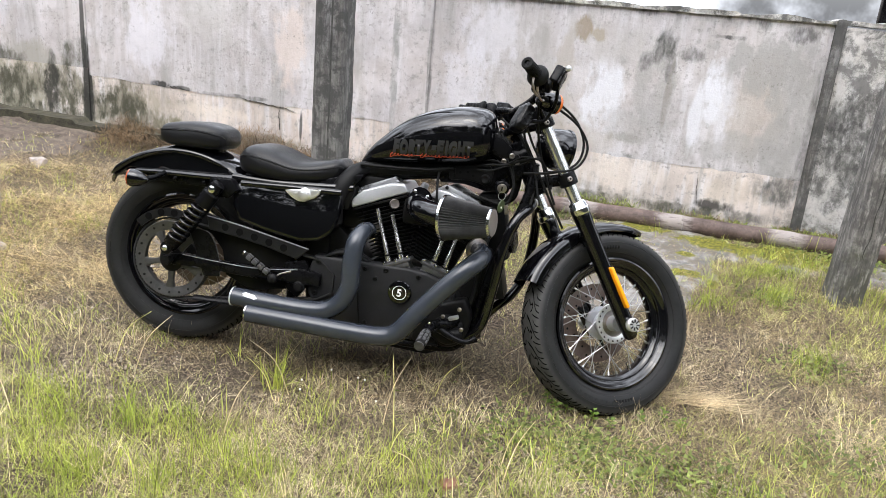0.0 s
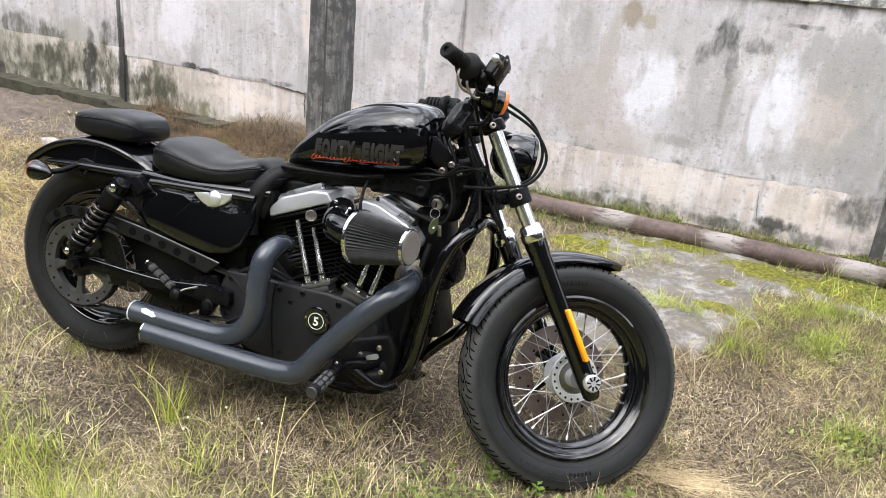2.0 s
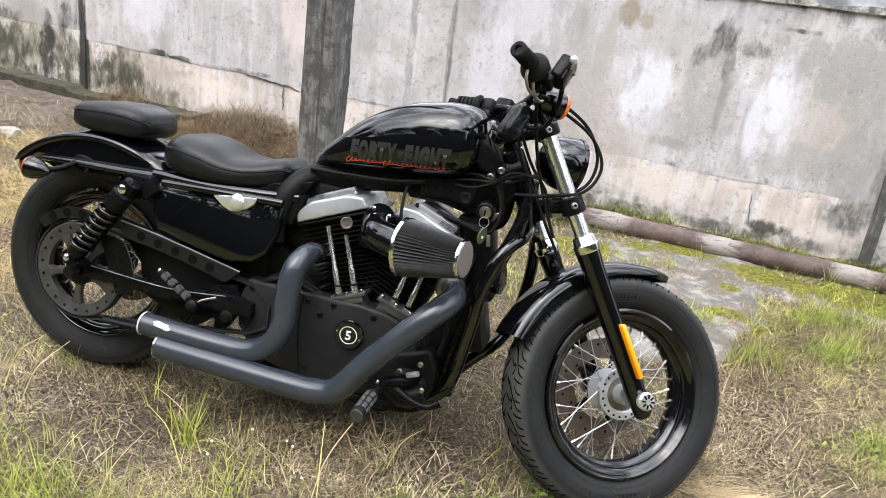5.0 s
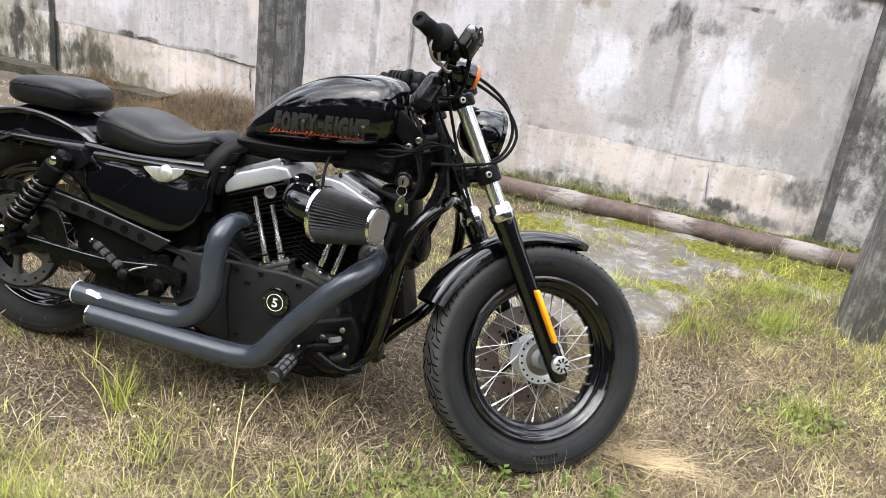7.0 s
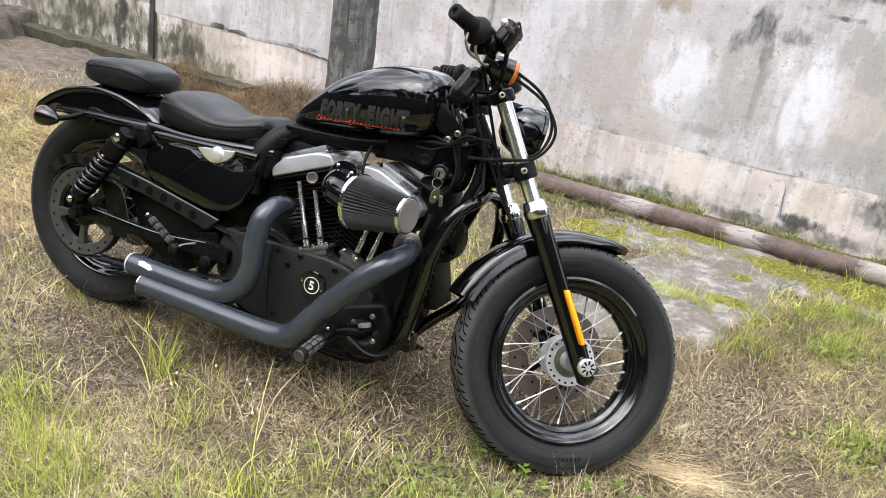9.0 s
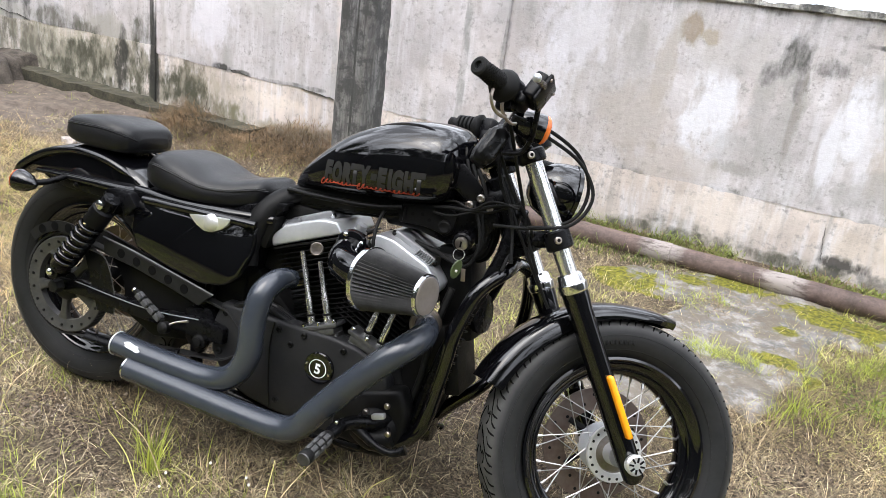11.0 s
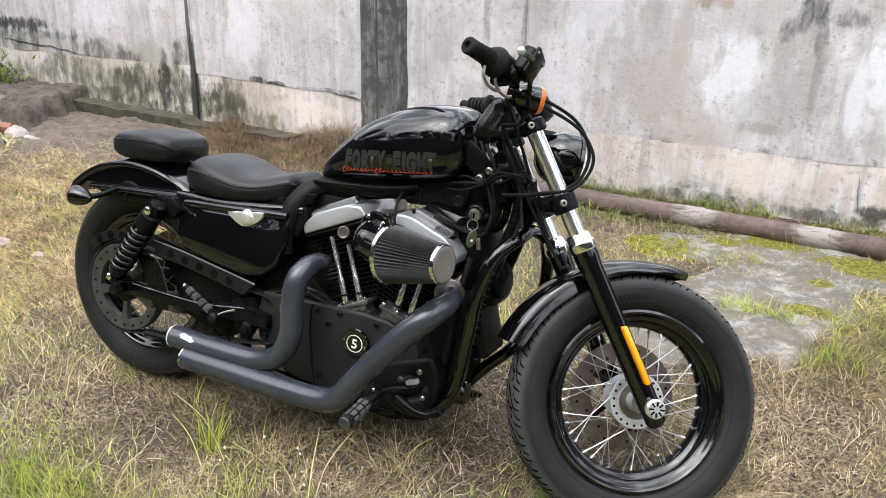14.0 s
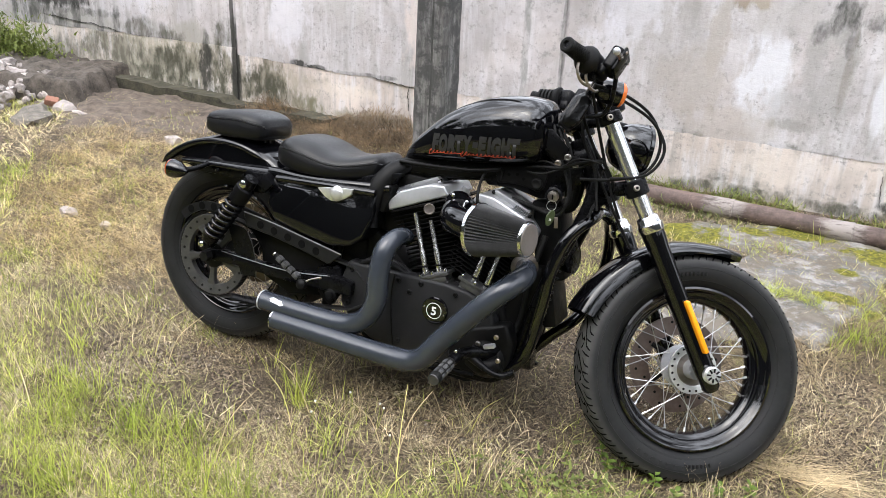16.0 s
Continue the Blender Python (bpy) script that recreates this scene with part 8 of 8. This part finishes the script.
peg = part("foot_peg", g, GRIP_RUBBER, bike, "black rubber foot peg with raised pads and a metal end")
turn = PEG_D.to_track_quat("Z", "Y").to_matrix().to_4x4()
for k in range(3):
    for ang in range(0, 360, 60):
        g = G().box((0.0145, 0, 0.056 + 0.025 * k), (0.006, 0.0115, 0.019), Matrix(), 0.0018, 1)
        part("peg_pad", g, PEG_RUBBER, peg, m=Matrix.Translation(PEG) @ turn @ Matrix.Rotation(radians(ang), 4, "Z"))
part("peg_end", G().lathe([(0.1375, 0.0165), (0.14, 0.0155), (0.1405, 0.004)], PEG, PEG_D, 18), DARK_STEEL, peg, "worn metal end cap")
# brake master cylinder and pedal pivot below the front pipe
master = part("brake_master_cylinder", G().tube([(0.98, -0.155, 0.235), (1.03, -0.165, 0.228), (1.075, -0.155, 0.245)], [0.022, 0.03, 0.026], 16, 5), CASTING, bike, "black rear brake master cylinder")
part("master_cap", G().box((1.045, -0.185, 0.3), (0.034, 0.016, 0.013), Matrix.Rotation(radians(-22), 4, "Y"), 0.003), ALLOY, master, "scuffed bare metal plate")
for x, z in ((1.008, 0.297), (1.035, 0.215), (1.075, 0.262), (1.06, 0.33)):
    part("master_bolt", G().lathe([(0, 0.0075), (0.006, 0.0075), (0.008, 0.005)], (x, -0.178, z), (0, -1, 0), 10), STEEL, master)
part("brake_pedal", G().tube([(1.0, -0.2, 0.26), (1.06, -0.205, 0.235), (1.1, -0.2, 0.23), (1.13, -0.19, 0.245)], [0.014, 0.01, 0.009, 0.013], 10, 5), SATIN, bike, "brake pedal")
part("oil_pump_cover", G().lathe([(-0.04, 0.06), (0.0, 0.062), (0.02, 0.056), (0.034, 0.04), (0.04, 0.018), (0.041, 0.004)], (1.025, -0.125, 0.238), (0, -1, -0.15), 28), CASTING, bike, "rounded black casting below the gear cover")
part("lower_cover", G().prism([(0.9, 0.3), (1.07, 0.36), (1.1, 0.3), (1.09, 0.22), (1.03, 0.175), (0.9, 0.18)], -0.14, -0.08, 0.015, 3), CASTING, bike, "black lower engine casting")
part("brake_rod", G().tube([(1.0, -0.16, 0.19), (0.7, -0.155, 0.16), (0.45, -0.15, 0.22)], 0.006, 8, 4), SATIN, bike)
part("foot_peg", G().cyl((1.0, 0.25, 0.2), (0.99, 0.36, 0.21), 0.0195, n=16, bevel=0.003), GRIP_RUBBER, bike, "black ribbed rubber foot peg")
part("control_bracket", G().tube([(1.07, 0.11, 0.2), (1.04, 0.18, 0.19), (1.0, 0.25, 0.2)], 0.016, 10, 5), SATIN, bike)
# folded passenger peg, slanting
PA, PB = Vector((0.4, -0.19, 0.338)), Vector((0.296, -0.196, 0.404))
turn = (PB - PA).to_track_quat("Z", "Y").to_matrix().to_4x4()
ln = (PB - PA).length
here = Matrix.Translation(PA) @ turn
g = G().box((0, 0, ln * 0.52), (0.013, 0.013, ln * 0.92), None, 0.003, 2)
pp = part("passenger_peg", g, GRIP_RUBBER, bike, "folded black rubber passenger peg with raised pads", here)
for k in range(4):
    for ax in (-1, 1):
        part("peg_pad", G().box((ax * 0.0085, 0, ln * (0.2 + 0.2 * k)), (0.007, 0.013, 0.019), None, 0.0015, 2), PEG_RUBBER, pp)
        part("peg_pad", G().box((0, ax * 0.008, ln * (0.2 + 0.2 * k)), (0.013, 0.005, 0.019), None, 0.0015, 2), PEG_RUBBER, pp)
part("peg_end", G().lathe([(0, 0.0085), (0.004, 0.008), (0.006, 0.004)], (0, 0, ln * 0.985), (0, 0, 1), 14), CHROME, pp, "chrome end")
part("peg_pivot", G().lathe([(-0.014, 0.012), (-0.01, 0.016), (0.01, 0.016), (0.014, 0.012), (0.016, 0.004)], PA + Vector((0.006, -0.006, -0.008)), (0, -1, 0.2), 18), CASTING, bike)
part("peg_linkage", G().tube([PA + Vector((0.02, -0.006, 0.004)), (0.43, -0.185, 0.349), (0.462, -0.175, 0.36)], [0.0045, 0.0035, 0.006], 8, 5, 0.7), STEEL, bike, "slim bright linkage arm")
part("peg_plate", G().prism([(0.42, 0.38), (0.5, 0.4), (0.52, 0.33), (0.48, 0.26), (0.43, 0.29)], -0.14, -0.11, 0.006), SATIN, bike)
part("pivot_bolt", G().lathe([(0, 0.02), (0.01, 0.02), (0.013, 0.014), (0.02, 0.013), (0.022, 0.006)], (0.487, -0.145, 0.305), (0, -1, 0), 18), CASTING, bike)
# side stand on the far side
stand = part("side_stand", G().tube([(0.98, 0.13, 0.14), (1.03, 0.24, 0.11), (1.06, 0.36, 0.06), (1.08, 0.43, 0.066)], [0.016, 0.014, 0.013, 0.018], 12, 5), SATIN, bike, "black side stand propped on the ground")
# voltage regulator and horn between the downtubes
part("electrical_box", G().box((1.12, 0.03, 0.6), (0.09, 0.12, 0.24), Matrix.Rotation(radians(-12), 4, "Y"), 0.012), CASTING, bike)
part("horn", G().lathe([(0, 0.02), (0.01, 0.045), (0.02, 0.05), (0.032, 0.05), (0.036, 0.03)], (1.165, 0.0, 0.56), (1, -0.2, 0.2), 28), SATIN, bike, "round black horn")
part("regulator", G().box((1.16, 0, 0.42), (0.04, 0.13, 0.13), Matrix.Rotation(radians(-15), 4, "Y"), 0.006), CASTING, bike)
part("oil_line", G().tube([(1.12, -0.06, 0.62), (1.1, -0.075, 0.5), (1.09, -0.08, 0.36), (1.05, -0.09, 0.22)], 0.009, 10, 6), GRIP_RUBBER, bike)
sp = [(1.185 - 0.045 * k / 90 + 0.011 * math.cos(k * 0.9), -0.085 + 0.011 * math.sin(k * 0.9), 0.6 - 0.28 * k / 90) for k in range(91)]
part("ribbed_hose", G().tube(sp, 0.0032, 6, smooth=False), CASTING, bike, "ribbed black hose along the downtube")
part("oil_filter", G().lathe([(0, 0.034), (0.01, 0.036), (0.07, 0.036), (0.078, 0.03), (0.08, 0.01)], (1.05, 0, 0.22), (1, 0, 0.05), 24), GLOSS, bike, "black oil filter")
for k in range(6):
    y = -0.075 + 0.018 * k
    part("wire", G().tube([(1.09 + 0.012 * k, y * 0.7, 0.93 - 0.01 * k), (1.13 + 0.01 * k, y, 0.85), (1.17, y - 0.01, 0.76 - 0.012 * k), (1.15 - 0.02 * k, y - 0.015, 0.69), (1.06 - 0.03 * k, y * 0.8 - 0.02, 0.705)], 0.0042 + 0.0008 * (k % 3), 8, 6), GRIP_RUBBER, bike)
part("spark_lead", G().tube([(0.93, -0.1, 0.62), (0.925, -0.13, 0.7), (0.915, -0.08, 0.76), (0.93, -0.03, 0.79)], 0.0045, 8, 6), GRIP_RUBBER, bike)
# ignition switch with its key and fob
sw = part("ignition_switch", G().lathe([(0, 0.024), (0.05, 0.024), (0.054, 0.02)], (1.131, -0.055, 0.75), (0.1, -1, -0.1), 24), SATIN, bike, "black ignition switch with a chrome face")
part("switch_face", G().lathe([(0, 0.016), (0.006, 0.015), (0.008, 0.01)], (1.136, -0.108, 0.7445), (0.1, -1, -0.1), 24), STEEL, sw)
part("switch_slot", G().box((1.137, -0.1172, 0.7435), (0.004, 0.002, 0.014), None, 0.0005), TREAD_DARK, sw)
part("key_ring", G().lathe([(-0.0006, 0.0128), (-0.0006, 0.0138), (0.0006, 0.0138), (0.0006, 0.0128)], (1.141, -0.128, 0.722), (0.5, -0.8, 0.1), 32, closed=True), POLISH, sw, "steel key ring")
part("key_fob", G().lathe([(-0.003, 0.006), (-0.003, 0.0155), (0, 0.0175), (0.003, 0.0155), (0.003, 0.006)], (0, 0, 0), (0, -1, 0), 28), TAG_GREEN, sw, "oval olive green leather key fob", pose(1.143, -0.131, 0.688, 0, 14, 48) @ Matrix.Diagonal((0.75, 1, 1.35, 1)))
part("fob_badge", G().box((0, -0.0036, -0.004), (0.006, 0.0012, 0.006), None, 0.0004), DECAL_WHITE, sw, "small white square", pose(1.143, -0.131, 0.688, 0, 14, 48))
part("spare_key", G().box((1.161, -0.128, 0.678), (0.0105, 0.0025, 0.03), Matrix.Rotation(radians(-9), 4, "Y"), 0.001), STEEL, sw, "small steel key")
mount = part("engine_bracket", G().prism([(0.94, 0.79), (1.075, 0.815), (1.098, 0.792), (1.092, 0.75), (1.075, 0.738), (1.055, 0.745), (1.016, 0.75), (0.951, 0.745)], -0.064, -0.05, 0.004), CASTING, bike, "flat black engine bracket with round holes")
part("bracket_boss", G().lathe([(0, 0.017), (0.006, 0.0165), (0.008, 0.012), (0.006, 0.005)], (1.072, -0.063, 0.762), (0, -1, 0), 24), CASTING, mount)
for x, z in ((0.985, 0.773), (1.01, 0.778), (1.03, 0.768)):
    part("bracket_hole", G().lathe([(0, 0.0045), (0.0012, 0.0045), (0.0015, 0.003)], (x, -0.0635, z), (0, -1, 0), 12), TREAD_DARK, mount)
part("bracket_rib", G().box((0.965, -0.066, 0.768), (0.006, 0.006, 0.034), None, 0.0015, 1), CASTING, mount)
part("tank_tunnel", G().prism([(0.61, 0.715), (0.64, 0.76), (0.75, 0.775), (1.03, 0.81), (1.08, 0.8), (1.02, 0.755), (0.8, 0.735)], -0.055, 0.055, 0.006), CASTING, bike, "black frame tunnel under the tank")
part("loom_cover", G().tube([(0.64, -0.075, 0.752), (0.75, -0.08, 0.757), (0.88, -0.082, 0.768), (0.96, -0.075, 0.785)], [0.006, 0.007, 0.007, 0.006], 12, 5), CASTING, bike, "black wiring trunk below the tank")
for dz, r in ((0.0, 0.0042), (-0.014, 0.003), (0.012, 0.003)):
    part("hose", G().tube([(1.04, -0.072, 0.806 + dz), (1.09, -0.082 + dz * 0.5, 0.815 + dz * 1.3), (1.14, -0.095, 0.822 + dz * 0.3), (1.19, -0.1 - dz, 0.845 + dz), (1.25, -0.1, 0.86 - dz * 0.6)], r, 10, 6), GRIP_RUBBER, bike, "black rubber hose")
plate = part("head_plate", G().prism([(1.082, 0.918), (1.095, 0.921), (1.15, 0.876), (1.15, 0.845), (1.119, 0.84), (1.074, 0.864)], -0.08, -0.073, 0.002), SATIN, bike, "flat black bracket beside the steering head")
for x, z in ((1.151, 0.853), (1.127, 0.832)):
    part("plate_bolt", G().lathe([(0, 0.0095), (0.008, 0.0095), (0.011, 0.0065), (0.004, 0.0045)], (x, -0.079, z), (0.1, -1, 0), 16), STEEL, plate, "steel hex-socket bolt")
part("front_tank_mount", G().tube([(1.08, -0.05, 0.86), (1.13, -0.05, 0.83), (1.17, -0.04, 0.8)], 0.012, 10, 4), SATIN, bike)
